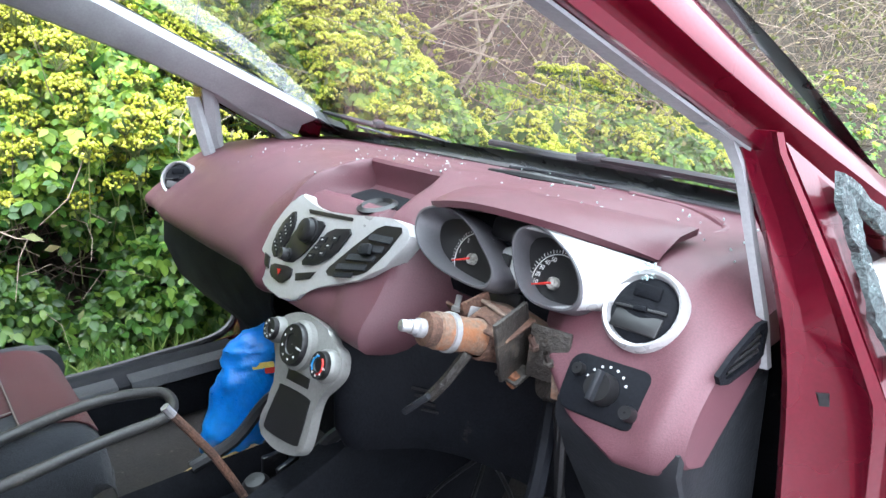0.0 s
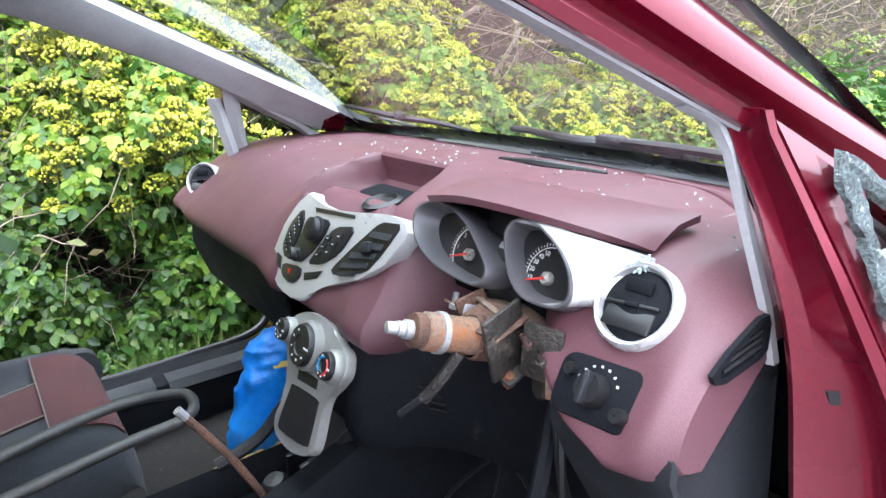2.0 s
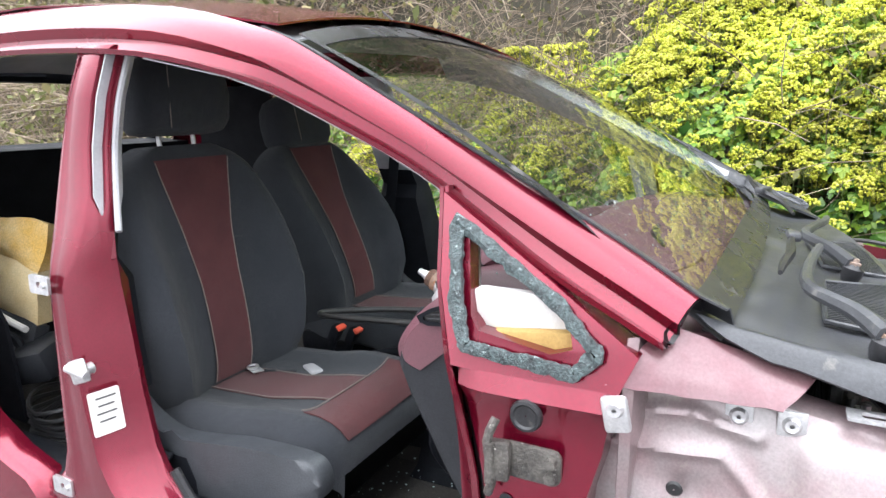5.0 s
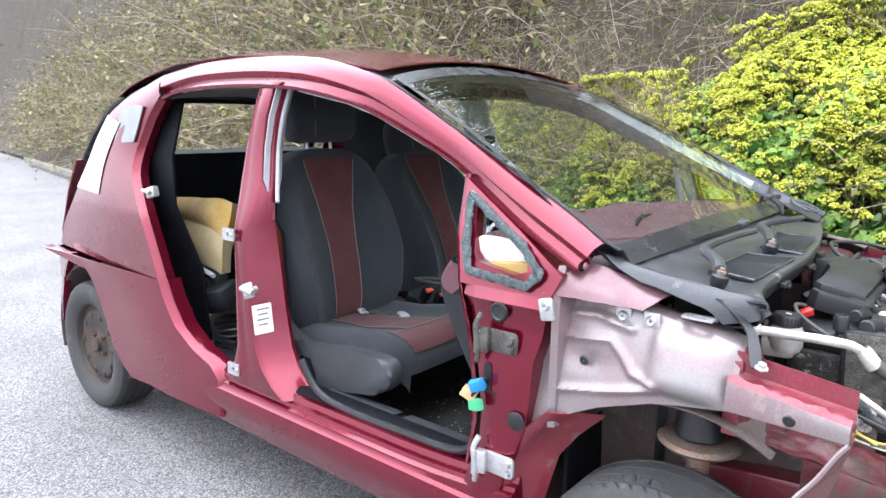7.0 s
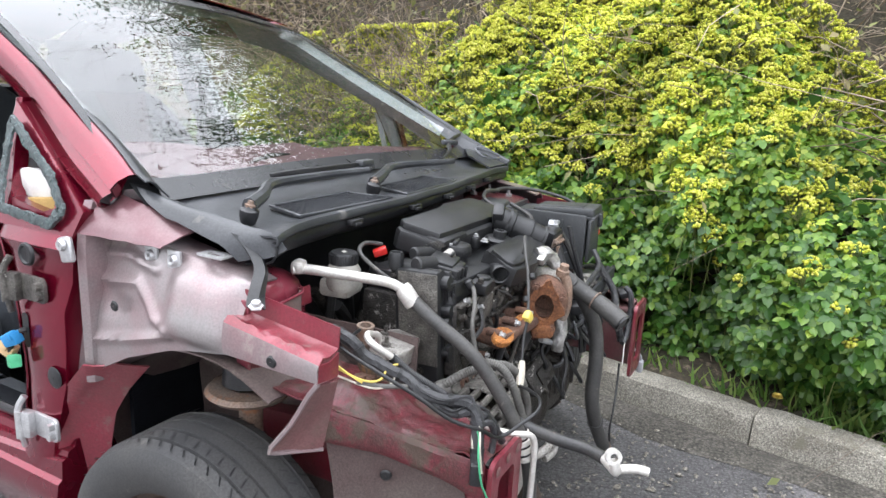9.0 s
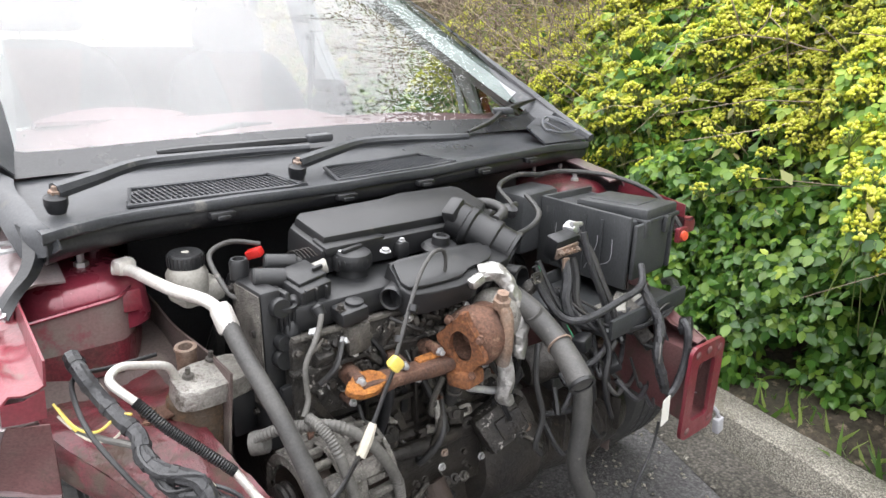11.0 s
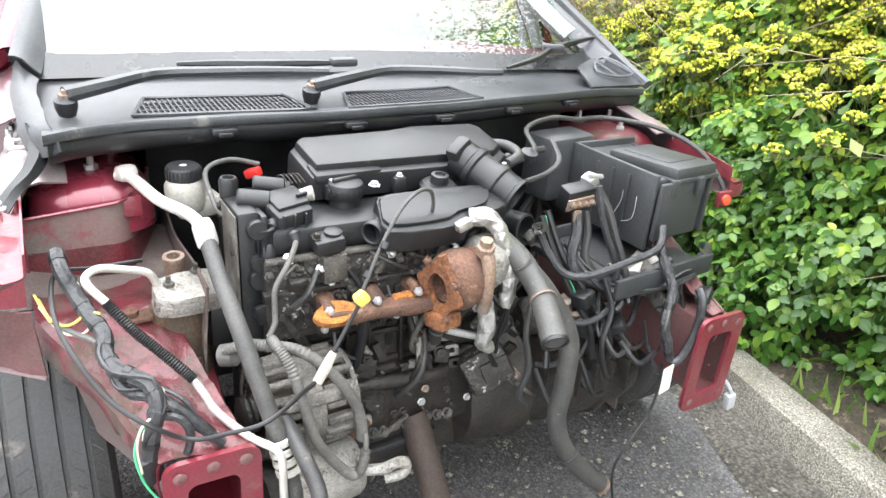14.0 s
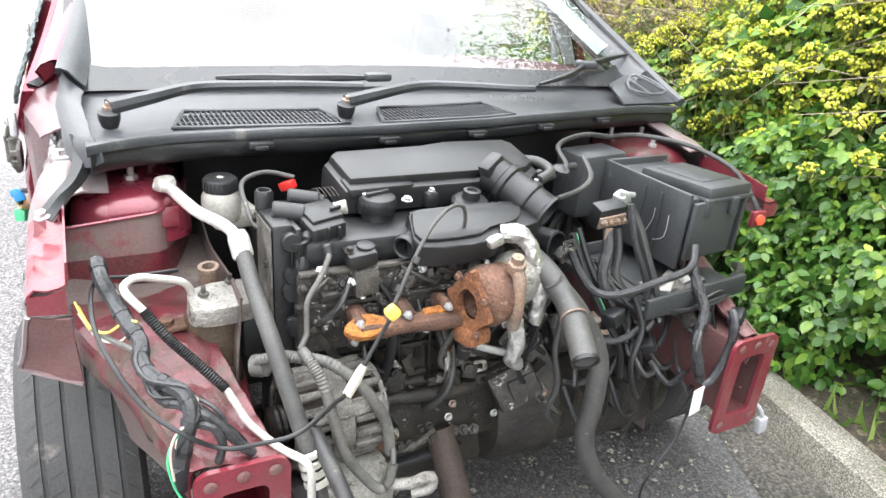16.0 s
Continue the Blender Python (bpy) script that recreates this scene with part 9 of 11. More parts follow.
part("grey_case", rough_up(box(bmesh.new(), (0.5, -1.9, 0.56), (0.18, 0.16, 0.10), turned(15, 10, 20), 0.03), 0.006, 15), TRIM_GREY, bits)
for s in SIDES:
    rows = [[Vector((s * x, y, z)) for y in np.linspace(-2.42, -1.86 - (0.1 if z > 0.9 else 0), 6)] for x, z in ((0.60, 0.40), (0.62, 0.70), (0.66, 0.95), (0.66, 1.14), (0.60, 1.36))]
    part("quarter_trim", sheet(rows, 0.01), TRIM, car, "black rear side trim")
    # sill inner trim
    rows = [[Vector((s * x, y, z)) for x, z in ((0.768, 0.440), (0.745, 0.452), (0.70, 0.448), (0.665, 0.43), (0.645, 0.38), (0.64, 0.32))] for y in np.linspace(-1.95, -0.42, 12)]
    part("sill_inner_trim", sheet(rows, 0.004), TRIM, car, "black plastic inner sill trim")
    # door seal round the front opening
    seal = [(0.752, -0.42, 0.92), (0.768, -0.37, 0.75), (0.77, -0.37, 0.55), (0.765, -0.43, 0.462), (0.762, -0.62, 0.447), (0.762, -0.85, 0.445), (0.768, -0.98, 0.47), (0.775, -1.05, 0.56)]
    part("door_seal", tube(bmesh.new(), [flip(Vector(p), s) for p in seal], 0.011, 8, 5), PLASTIC, car, "black rubber door seal")

# ---- engine bay ----
engine = thing("engine", (0.12, 0.35, 0.28), "grimy exposed diesel engine with a rusty turbocharger", "engine")


def blk(name, c, s, m, t=(0, 0, 0), bevel=0.006, label="", parent=None):
    return part(name, box(bmesh.new(), c, s, turned(*t), bevel), m, parent or engine, label)


def pipe(name, pts, r, m, label="", parent=None, n=10, k=5, rib=0.0):
    return part(name, tube(bmesh.new(), pts, r, n, k, False, rib), m, parent or engine, label)


def bolt(at, way, r=0.006, h=0.008, m=None, parent=None):
    return part("bolt", lathe(bmesh.new(), [(r * 1.5, 0), (r * 1.5, h * 0.2), (r, h * 0.25), (r, h), (r * 0.7, h * 1.1), (0.0005, h * 1.1)], at, way, 6), m or ZINC, parent or engine)


# block, head and sump
block = blk("block", (0.17, 0.30, 0.485), (0.50, 0.23, 0.29), IRON, (0, 0, 0), 0.02, "oily black engine block")
for k in range(7):
    blk("web", (-0.05 + 0.065 * k, 0.418, 0.49), (0.008, 0.014, 0.20), IRON, (0, 0, 0), 0.003, "", block)
for z in (0.44, 0.535, 0.60):
    blk("flange_rib", (0.17, 0.420, z), (0.50, 0.012, 0.012), IRON, (0, 0, 0), 0.003, "", block)
for x, z in ((0.13, 0.59), (0.17, 0.59)):
    part("slot", plate(bmesh.new(), rounded(0.014, 0.055, 0.006, 3), (x + 0.04, 0.4155, z), Matrix(((-1, 0, 0), (0, 0, 1), (0, 1, 0))), 0.004), BUTTON, block)
for k in range(9):
    bolt((-0.05 + 0.055 * k, 0.425, 0.44 + 0.02 * (k % 2)), (0, 1, 0), 0.005, 0.008, IRON, block)
blk("sump", (0.15, 0.28, 0.29), (0.40, 0.26, 0.10), IRON, (0, 0, 0), 0.025, "black oil sump")
head = blk("cylinder_head", (0.235, 0.345, 0.722), (0.36, 0.23, 0.150), GRIME, (0, 0, 0), 0.006, "grimy cylinder head flecked with pale corrosion")
blk("ledge", (0.235, 0.462, 0.799), (0.36, 0.014, 0.007), DIRTY_ALLOY, (0, 0, 0), 0.002, "", head)
blk("gasket_edge", (0.235, 0.464, 0.742), (0.37, 0.018, 0.008), GRIME, (0, 0, 0), 0.002, "", head)
g = np.random.default_rng(51)
for k in range(13):
    x = 0.085 + 0.0235 * k + 0.006 * g.normal()
    if abs(x - 0.305) > 0.035:
        post = 0.012 + 0.012 * g.random()
        part("post", lathe(bmesh.new(), [(0.009, -0.012), (0.009, post), (0.0065, post + 0.002), (0.0065, post + 0.008), (0.0005, post + 0.008)], (x, 0.462 + 0.008 * g.random(), 0.756 + 0.014 * g.random()), (0.2 * g.normal(), 0.35, 1), 8), (GRIME, DIRTY_ALLOY, GRIME, DIRTY_ALLOY, IRON)[k % 5], head)
for k in range(16):
    x, z = 0.075 + 0.021 * k, 0.690 + 0.035 * g.random()
    blk("boss", (x, 0.461, z), (0.010 + 0.012 * g.random(), 0.016, 0.012 + 0.020 * g.random()), (GRIME, IRON)[k % 2], (0, 30 * g.normal(), 0), 0.004, "", head)
for k in range(9):
    bolt((0.075 + 0.042 * k, 0.467, 0.776 + 0.008 * (k % 2)), (0, 1, 0.5), 0.006, 0.012, ZINC if k % 3 == 0 else IRON, head)
for k in range(7):
    x = 0.10 + 0.045 * k + 0.01 * g.normal()
    blk("clip", (x, 0.468, 0.775 + 0.008 * g.normal()), (0.010 + 0.010 * g.random(), 0.010, 0.018), (DIRTY_ALLOY, IRON)[k % 2], (10, 25 * g.normal(), 0), 0.002, "", head)
lift = blk("lifting_plate", (0.305, 0.470, 0.778), (0.042, 0.022, 0.052), DIRTY_ALLOY, (-6, 6, 0), 0.004, "stained alloy plate under a black clip")
blk("clip_box", (0.315, 0.466, 0.822), (0.050, 0.040, 0.026), ENGINE_PLASTIC, (-6, 6, 0), 0.005, "", lift)
part("clip_top", lathe(bmesh.new(), [(0.015, 0.0), (0.015, 0.006), (0.009, 0.008), (0.001, 0.008)], (0.305, 0.464, 0.834), (0, 0.1, 1), 18), ENGINE_PLASTIC, lift)
bolt((0.334, 0.47, 0.832), (0, 0.1, 1), 0.006, 0.010, IRON, lift)

# cam cover and air box
blk("cam_cover", (0.20, 0.338, 0.820), (0.40, 0.216, 0.046), ENGINE_PLASTIC, (0, 0, 0), 0.010, "black plastic cam cover")
lid = [(-0.205, 0.055), (0.175, 0.055), (0.205, 0.035), (0.205, -0.045), (0.190, -0.060), (0.045, -0.064), (0.015, -0.052), (-0.01, -0.040), (-0.195, -0.046), (-0.212, -0.03)]
airbox = part("air_box", plate(bmesh.new(), [(-x * 1.02, y * 1.25) for x, y in lid][::-1], (0.095, 0.285, 0.862), turned(-10, 0, 0), 0.045, 0.010), ENGINE_PLASTIC, engine, "matt black air box with a stepped lid")
part("lid", plate(bmesh.new(), [(-x * 0.96, y * 1.08 + 0.006) for x, y in lid][::-1], (0.095, 0.280, 0.905), turned(-10, 0, 0), 0.020, 0.007), ENGINE_PLASTIC, airbox)
blk("step", (0.235, 0.335, 0.892), (0.13, 0.05, 0.022), ENGINE_PLASTIC, (-10, 0, 3), 0.008, "", airbox)
for x in (0.27, 0.14, 0.0, -0.09):
    blk("lug", (x, 0.362, 0.868), (0.026, 0.022, 0.03), ENGINE_PLASTIC, (0, 0, 0), 0.006, "", airbox)
    bolt((x, 0.364, 0.884), (0, 0.1, 1), 0.005, 0.006, ZINC, airbox)
# filler neck and cap
cap = part("filler_neck", lathe(bmesh.new(), [(0.044, -0.040), (0.031, -0.030), (0.028, -0.02), (0.027, 0.002)], (0.247, 0.366, 0.860), (0, 0.05, 1), 28), ENGINE_PLASTIC, engine)
part("oil_cap", lathe(bmesh.new(), [(0.027, 0.0), (0.032, 0.002), (0.034, 0.006), (0.034, 0.020), (0.031, 0.027), (0.020, 0.030), (0.001, 0.030)], (0.247, 0.366, 0.858), (0, 0.05, 1), 28), ENGINE_PLASTIC, cap, "ribbed black oil filler cap")
blk("grip", (0.247, 0.366, 0.889), (0.050, 0.010, 0.010), ENGINE_PLASTIC, (0, 0, 15), 0.004, "", cap)
for k in range(20):
    a = 2 * math.pi * k / 20
    part("cap_rib", box(bmesh.new(), (0.247 + 0.0338 * math.cos(a), 0.366 + 0.0338 * math.sin(a), 0.871), (0.003, 0.004, 0.012), Matrix.Rotation(a, 3, "Z"), 0.001, 1), ENGINE_PLASTIC, cap)
blk("neck_base", (0.262, 0.398, 0.824), (0.090, 0.095, 0.022), ENGINE_PLASTIC, (-6, 0, 6), 0.006, "", cap)
# oil separator box in front
o = [(0.115, 0.045), (-0.02, 0.050), (-0.055, 0.030), (-0.125, 0.020), (-0.155, -0.005), (-0.150, -0.040), (0.08, -0.045), (0.105, -0.03)]
sep = part("separator_box", plate(bmesh.new(), spline_outline([(x, y) for x, y in o[::-1]]), (0.108, 0.450, 0.818), turned(-20, 0, 0), 0.044, 0.005), ENGINE_PLASTIC, engine, "black plastic oil separator box")
part("raised_panel", plate(bmesh.new(), spline_outline([(x * 0.78 + 0.02, y * 0.72) for x, y in o[::-1]]), (0.112, 0.4665, 0.8605), turned(-20, 0, 0), 0.006, 0.002), ENGINE_PLASTIC, sep)
part("snout", lathe(bmesh.new(), [(0.018, -0.04), (0.018, 0.0), (0.0205, 0.002), (0.0205, 0.012), (0.019, 0.014), (0.016, 0.012), (0.015, -0.02), (0.001, -0.022)], (0.232, 0.468, 0.832), (0.80, 0.58, -0.1), 24), ENGINE_PLASTIC, sep, "open black pipe stub")
bolt((0.215, 0.42, 0.893), (0, 0.1, 1), 0.007, 0.006, ZINC, sep)
part("valve_cap", lathe(bmesh.new(), [(0.034, 0.0), (0.036, 0.008), (0.030, 0.014), (0.017, 0.015), (0.016, 0.030), (0.010, 0.031), (0.009, 0.026), (0.001, 0.026)], (0.075, 0.395, 0.862), (0, 0.1, 1), 28), ENGINE_PLASTIC, engine, "round black valve cap")
# intake elbow
E0, E1 = Vector((-0.005, 0.375, 0.897)), Vector((-0.052, 0.455, 0.858))
ew = (E1 - E0).normalized()
el = part("intake_elbow", lathe(bmesh.new(), [(0.036, -0.03), (0.036, 0.0), (0.041, 0.004), (0.041, 0.014), (0.036, 0.018), (0.035, 0.05), (0.039, 0.056), (0.039, 0.066), (0.035, 0.070), (0.035, 0.100), (0.038, 0.102), (0.038, 0.108), (0.032, 0.108), (0.031, 0.03)], E0, ew, 32), ENGINE_PLASTIC, engine, "open black intake elbow")
part("elbow_inside", lathe(bmesh.new(), [(0.031, 0.05), (0.001, 0.048)], E0, ew, 24), BUTTON, el)
blk("elbow_lug", E0 + Vector((0.02, -0.01, 0.02)), (0.05, 0.03, 0.05), ENGINE_PLASTIC, (0, 30, 20), 0.008, "", el)
part("lower_inlet", lathe(bmesh.new(), [(0.03, -0.02), (0.03, 0.02), (0.026, 0.022), (0.024, -0.01), (0.001, -0.012)], (-0.10, 0.42, 0.775), (-0.25, 0.9, 0.1), 24), ENGINE_PLASTIC, engine)
pipe("breather", [(-0.09, 0.27, 0.90), (-0.13, 0.30, 0.905), (-0.14, 0.34, 0.895), (-0.10, 0.36, 0.885)], 0.011, HOSE)

# timing side: upright belt cover with posts, a lower plate, the valve unit above
tc = blk("timing_cover", (0.430, 0.385, 0.735), (0.036, 0.100, 0.270), ENGINE_PLASTIC, (3, 0, 0), 0.008, "upright black timing belt cover")
blk("cover_edge", (0.408, 0.392, 0.765), (0.010, 0.104, 0.200), ENGINE_PLASTIC, (3, 0, 0), 0.003, "", tc)
blk("seal", (0.4505, 0.390, 0.770), (0.003, 0.090, 0.190), DIRTY_ALLOY, (3, 0, 0), 0.001, "", tc)
for z, r in ((0.846, 0.016), (0.790, 0.013), (0.762, 0.017), (0.700, 0.012)):
    part("knuckle", lathe(bmesh.new(), [(r, -0.030), (r, 0.0), (r * 0.9, 0.004), (0.001, 0.004)], (0.420, 0.447 - 0.15 * max(0, z - 0.80), z), (0.0, 1, 0.12), 20), ENGINE_PLASTIC, tc)
cup = part("cup", lathe(bmesh.new(), [(0.011, -0.045), (0.014, -0.008), (0.018, -0.006), (0.018, 0.0), (0.012, 0.0), (0.011, -0.006), (0.001, -0.006)], (0.409, 0.432, 0.848), (0.05, 0.12, 1), 22), ENGINE_PLASTIC, tc)
for k in range(8):
    a = 2 * math.pi * k / 8
    blk("vane", (0.409 + 0.013 * math.cos(a), 0.430 + 0.013 * math.sin(a), 0.824), (0.005, 0.0025, 0.036), ENGINE_PLASTIC, (0, 0, math.degrees(a)), 0.0005, "", cup)
part("column", lathe(bmesh.new(), [(0.013, 0.0), (0.016, 0.03), (0.015, 0.07), (0.010, 0.078), (0.001, 0.078)], (0.400, 0.436, 0.742), (0.02, -0.05, 1), 18), ENGINE_PLASTIC, tc)
for y, z in ((0.33, 0.85), (0.41, 0.80), (0.40, 0.66), (0.35, 0.64)):
    bolt((0.450, y, z), (1, 0, 0), 0.006, 0.006, IRON, tc)
low = blk("lower_plate", (0.383, 0.448, 0.706), (0.092, 0.012, 0.036), ENGINE_PLASTIC, (0, 10, 0), 0.003, "black plate with three holes")
for k in range(3):
    part("hole", lathe(bmesh.new(), [(0.0075, 0.0), (0.0065, 0.001), (0.001, 0.001)], (0.408 - 0.022 * k, 0.4545, 0.7105 - 0.004 * k), (0, 1, 0), 14), BUTTON, low)
bolt((0.348, 0.455, 0.700), (0, 1, 0.1), 0.009, 0.010, ZINC, low)
blk("brace", (0.365, 0.452, 0.655), (0.014, 0.020, 0.090), IRON, (0, 32, 0), 0.003, "", low)
for k in range(3):
    bolt((0.378 - 0.035 * k, 0.462, 0.80 - 0.028 * k), (0, 0.8, 0.6), 0.007, 0.010, (ZINC, IRON, ZINC)[k])
valve = blk("valve_unit", (0.361, 0.402, 0.848), (0.062, 0.066, 0.050), ENGINE_PLASTIC, (-10, 6, 10), 0.005, "black throttle valve unit")
blk("unit_lid", (0.360, 0.396, 0.876), (0.056, 0.056, 0.010), ENGINE_PLASTIC, (-10, 6, 10), 0.003, "", valve)
for k in range(3):
    blk("rib", (0.340 + 0.018 * k, 0.437, 0.846), (0.0035, 0.006, 0.040), ENGINE_PLASTIC, (-10, 6, 10), 0.001, "", valve)
blk("notch", (0.337, 0.404, 0.884), (0.020, 0.006, 0.008), ENGINE_PLASTIC, (-10, 6, 10), 0.002, "", valve)
for x, y, z, r in ((0.405, 0.378, 0.872, 0.017), (0.372, 0.352, 0.885, 0.014)):
    part("barrel", lathe(bmesh.new(), [(0.001, -0.03), (r * 0.8, -0.03), (r, -0.027), (r, 0.020), (r * 0.7, 0.022), (r * 0.7, 0.030), (0.001, 0.030)], (x, y, z), (-0.9, 0.25, -0.1), 22), ENGINE_PLASTIC, valve)
blk("carrier", (0.402, 0.352, 0.852), (0.070, 0.080, 0.030), ENGINE_PLASTIC, (0, 4, 6), 0.005, "", valve)
part("nozzle", lathe(bmesh.new(), [(0.010, -0.010), (0.012, 0.0), (0.007, 0.010), (0.001, 0.010)], (0.392, 0.428, 0.846), (0.55, 0.80, 0.0), 18), ENGINE_PLASTIC, valve)
part("clear_duct", lathe(bmesh.new(), [(0.010, -0.012), (0.013, 0.010), (0.011, 0.012), (0.009, 0.0)], (0.322, 0.385, 0.876), (-0.9, 0.3, 0.2), 18), TANK, valve)
for k in range(5):
    pipe("clip_wire", [(0.362 - 0.007 * k, 0.350, 0.899), (0.357 - 0.007 * k, 0.362, 0.905), (0.350 - 0.007 * k, 0.378, 0.894)], 0.0010, IRON, "", valve, 5, 3)
part("solenoid", lathe(bmesh.new(), [(0.015, 0), (0.016, 0.028), (0.013, 0.034), (0.010, 0.034), (0.009, 0.028), (0.001, 0.028)], (0.435, 0.325, 0.862), (0, 0, 1), 20), ENGINE_PLASTIC, engine)
blk("red_plug", (0.373, 0.245, 0.872), (0.018, 0.030, 0.016), RED_PLASTIC, (20, 10, 40), 0.003, "red electrical plug")
pipe("vacuum_hose", [(0.36, 0.24, 0.885), (0.41, 0.23, 0.895), (0.455, 0.25, 0.885), (0.458, 0.30, 0.855), (0.452, 0.34, 0.838), (0.43, 0.37, 0.836)], 0.0045, HOSE_DUSTY)
con = pipe("conduit", [(0.366, 0.455, 0.838), (0.370, 0.472, 0.828), (0.388, 0.485, 0.800), (0.409, 0.492, 0.768), (0.413, 0.500, 0.735), (0.416, 0.508, 0.715), (0.430, 0.520, 0.700)], 0.0046, SLEEVE, "grey cable conduit")
part("socket", lathe(bmesh.new(), [(0.009, -0.008), (0.010, 0.006), (0.006, 0.010), (0.001, 0.010)], (0.367, 0.460, 0.836), (0.2, -0.5, 0.8), 14), ENGINE_PLASTIC, con)
pipe("conduit_branch", [(0.404, 0.490, 0.778), (0.385, 0.488, 0.792), (0.372, 0.480, 0.795), (0.368, 0.472, 0.782)], 0.0028, DIRTY_ALLOY, "", con)

# exhaust manifold and turbocharger
log = []
for i in range(9):
    u = i / 8
    c, k = Vector((0.335 - 0.185 * u, 0.518 + 0.004 * u, 0.716 - 0.006 * u)), 1 + 0.10 * math.sin(u * 9.4)
    log.append([c + Vector((0, 0.0195 * k * math.cos(a), 0.0175 * k * max(-1.0, min(0.62, math.sin(a))))) for a in np.linspace(0, 2 * math.pi, 22, endpoint=False)])
man = part("exhaust_manifold", rough_up(loft(bmesh.new(), log), 0.0012, 60), RUST_DARK, engine, "brown rusty exhaust manifold with an orange end")
part("end_bowl", rough_up(plate(bmesh.new(), [(0.036 * math.cos(a), 0.021 * math.sin(a)) for a in np.linspace(0, 2 * math.pi, 28, endpoint=False)], (0.322, 0.522, 0.717), turned(-28, 4, 0), 0.012, 0.004), 0.0015, 90), RUST_ORANGE, man, "bright orange rusted end")
part("rust_crust", rough_up(box(bmesh.new(), (0.185, 0.512, 0.7245), (0.060, 0.018, 0.008), turned(0, 3, 0), 0.003), 0.002, 120), RUST_ORANGE, man, "flaking orange rust")
for x, z in ((0.330, 0.727), (0.247, 0.729), (0.172, 0.732)):
    part("runner", tube(bmesh.new(), [(x - 0.012, 0.455, 0.716), (x - 0.010, 0.485, 0.714), (x - 0.008, 0.51, 0.712)], 0.017, 12, 3), RUST_DARK, man)
    part("stud", lathe(bmesh.new(), [(0.0090, 0.0), (0.0095, 0.030), (0.0075, 0.032), (0.001, 0.032)], (x, 0.492, z + 0.003), (0.05, 1, 0.0), 14), RUST_DARK, man)
    bolt((x + 0.002, 0.523, z + 0.003), (0.05, 1, 0.0), 0.0055, 0.010, ZINC, man)
for x in (0.328, 0.266, 0.196):
    part("stud", lathe(bmesh.new(), [(0.007, 0), (0.007, 0.030), (0.001, 0.030)], (x, 0.462, 0.676), (0.05, 1, 0.0), 10), RUST_DARK, man)
    bolt((x, 0.491, 0.676), (0.05, 1, 0.0), 0.005, 0.008, ZINC, man)
tb = Vector((0.140, 0.548, 0.748))
axis = Vector((-0.94, -0.30, 0.10)).normalized()
turbo = part("turbocharger", lathe(bmesh.new(), [(0.030, 0.0), (0.046, 0.008), (0.053, 0.022), (0.054, 0.045), (0.049, 0.062), (0.042, 0.068), (0.046, 0.072), (0.046, 0.080), (0.030, 0.086), (0.028, 0.12)], tb, axis, 36), RUST_DARK, engine, "rusty turbocharger with an open flange")
q = toward(-axis)
o, hole = [], []
for i in range(32):
    a = 2 * math.pi * i / 32
    rr = 0.046 + 0.016 * max(0, math.cos(4 * a + 0.6)) ** 2
    o.append((rr * math.cos(a) * 0.80, rr * math.sin(a) * 1.12)), hole.append((0.022 * math.cos(a), 0.032 * math.sin(a)))
part("flange", rough_up(frame_plate(bmesh.new(), o, hole, tb - axis * 0.002, q, 0.012), 0.0015, 60), RUST, turbo, "orange rusty open flange")
part("throat", lathe(bmesh.new(), [(0.030, 0.0), (0.024, 0.03), (0.001, 0.035)], tb + axis * 0.002, axis, 24), RUST_DARK, turbo)
blk("foot", tb + Vector((-0.005, 0.0, -0.062)), (0.05, 0.05, 0.03), RUST, (10, 0, 10), 0.008, "", turbo)
for a in range(4):
    bolt(tb + q @ Vector((0.045 * math.cos(a * 1.57 + 0.5), 0.055 * math.sin(a * 1.57 + 0.5), 0.012)), -axis, 0.006, 0.008, RUST_DARK, turbo)
part("centre_pipe", tube(bmesh.new(), [(0.075, 0.56, 0.815), (0.07, 0.575, 0.79), (0.072, 0.58, 0.74), (0.068, 0.57, 0.70)], 0.012, 12, 4), RUST_LIGHT, turbo)
part("union", lathe(bmesh.new(), [(0.016, 0), (0.016, 0.016), (0.011, 0.018), (0.011, 0.03), (0.001, 0.03)], (0.072, 0.562, 0.805), (0.1, 0.2, 1), 6), RUST_LIGHT, turbo)
part("compressor", rough_up(lathe(bmesh.new(), [(0.02, -0.01), (0.040, 0.0), (0.050, 0.018), (0.048, 0.04), (0.034, 0.055), (0.001, 0.055)], (0.055, 0.515, 0.758), axis, 28), 0.004, 50), ALLOY, turbo, "pale corroded compressor housing")
fo = rough_up(tube(bmesh.new(), [(0.065, 0.49, 0.845), (0.030, 0.508, 0.842), (0.012, 0.525, 0.808), (0.0, 0.535, 0.760), (-0.004, 0.54, 0.715), (0.004, 0.545, 0.68)], [0.015, 0.017, 0.015, 0.016, 0.015, 0.012], 14, 6), 0.005, 70)
part("foil_pipe", fo, FOIL, engine, "foil-wrapped air pipe")
part("foil_pipe", rough_up(tube(bmesh.new(), [(0.055, 0.56, 0.705), (0.050, 0.565, 0.66), (0.052, 0.56, 0.625), (0.035, 0.56, 0.610)], [0.014, 0.016, 0.015, 0.012], 12, 5), 0.004, 70), FOIL, engine, "foil-wrapped drain pipe")
blk("foil_clamp", (0.09, 0.515, 0.842), (0.03, 0.02, 0.018), FOIL, (0, 20, 0), 0.005)
pipe("oil_feed", [(0.12, 0.54, 0.655), (0.07, 0.545, 0.635), (0.04, 0.545, 0.625)], 0.007, ZINC)

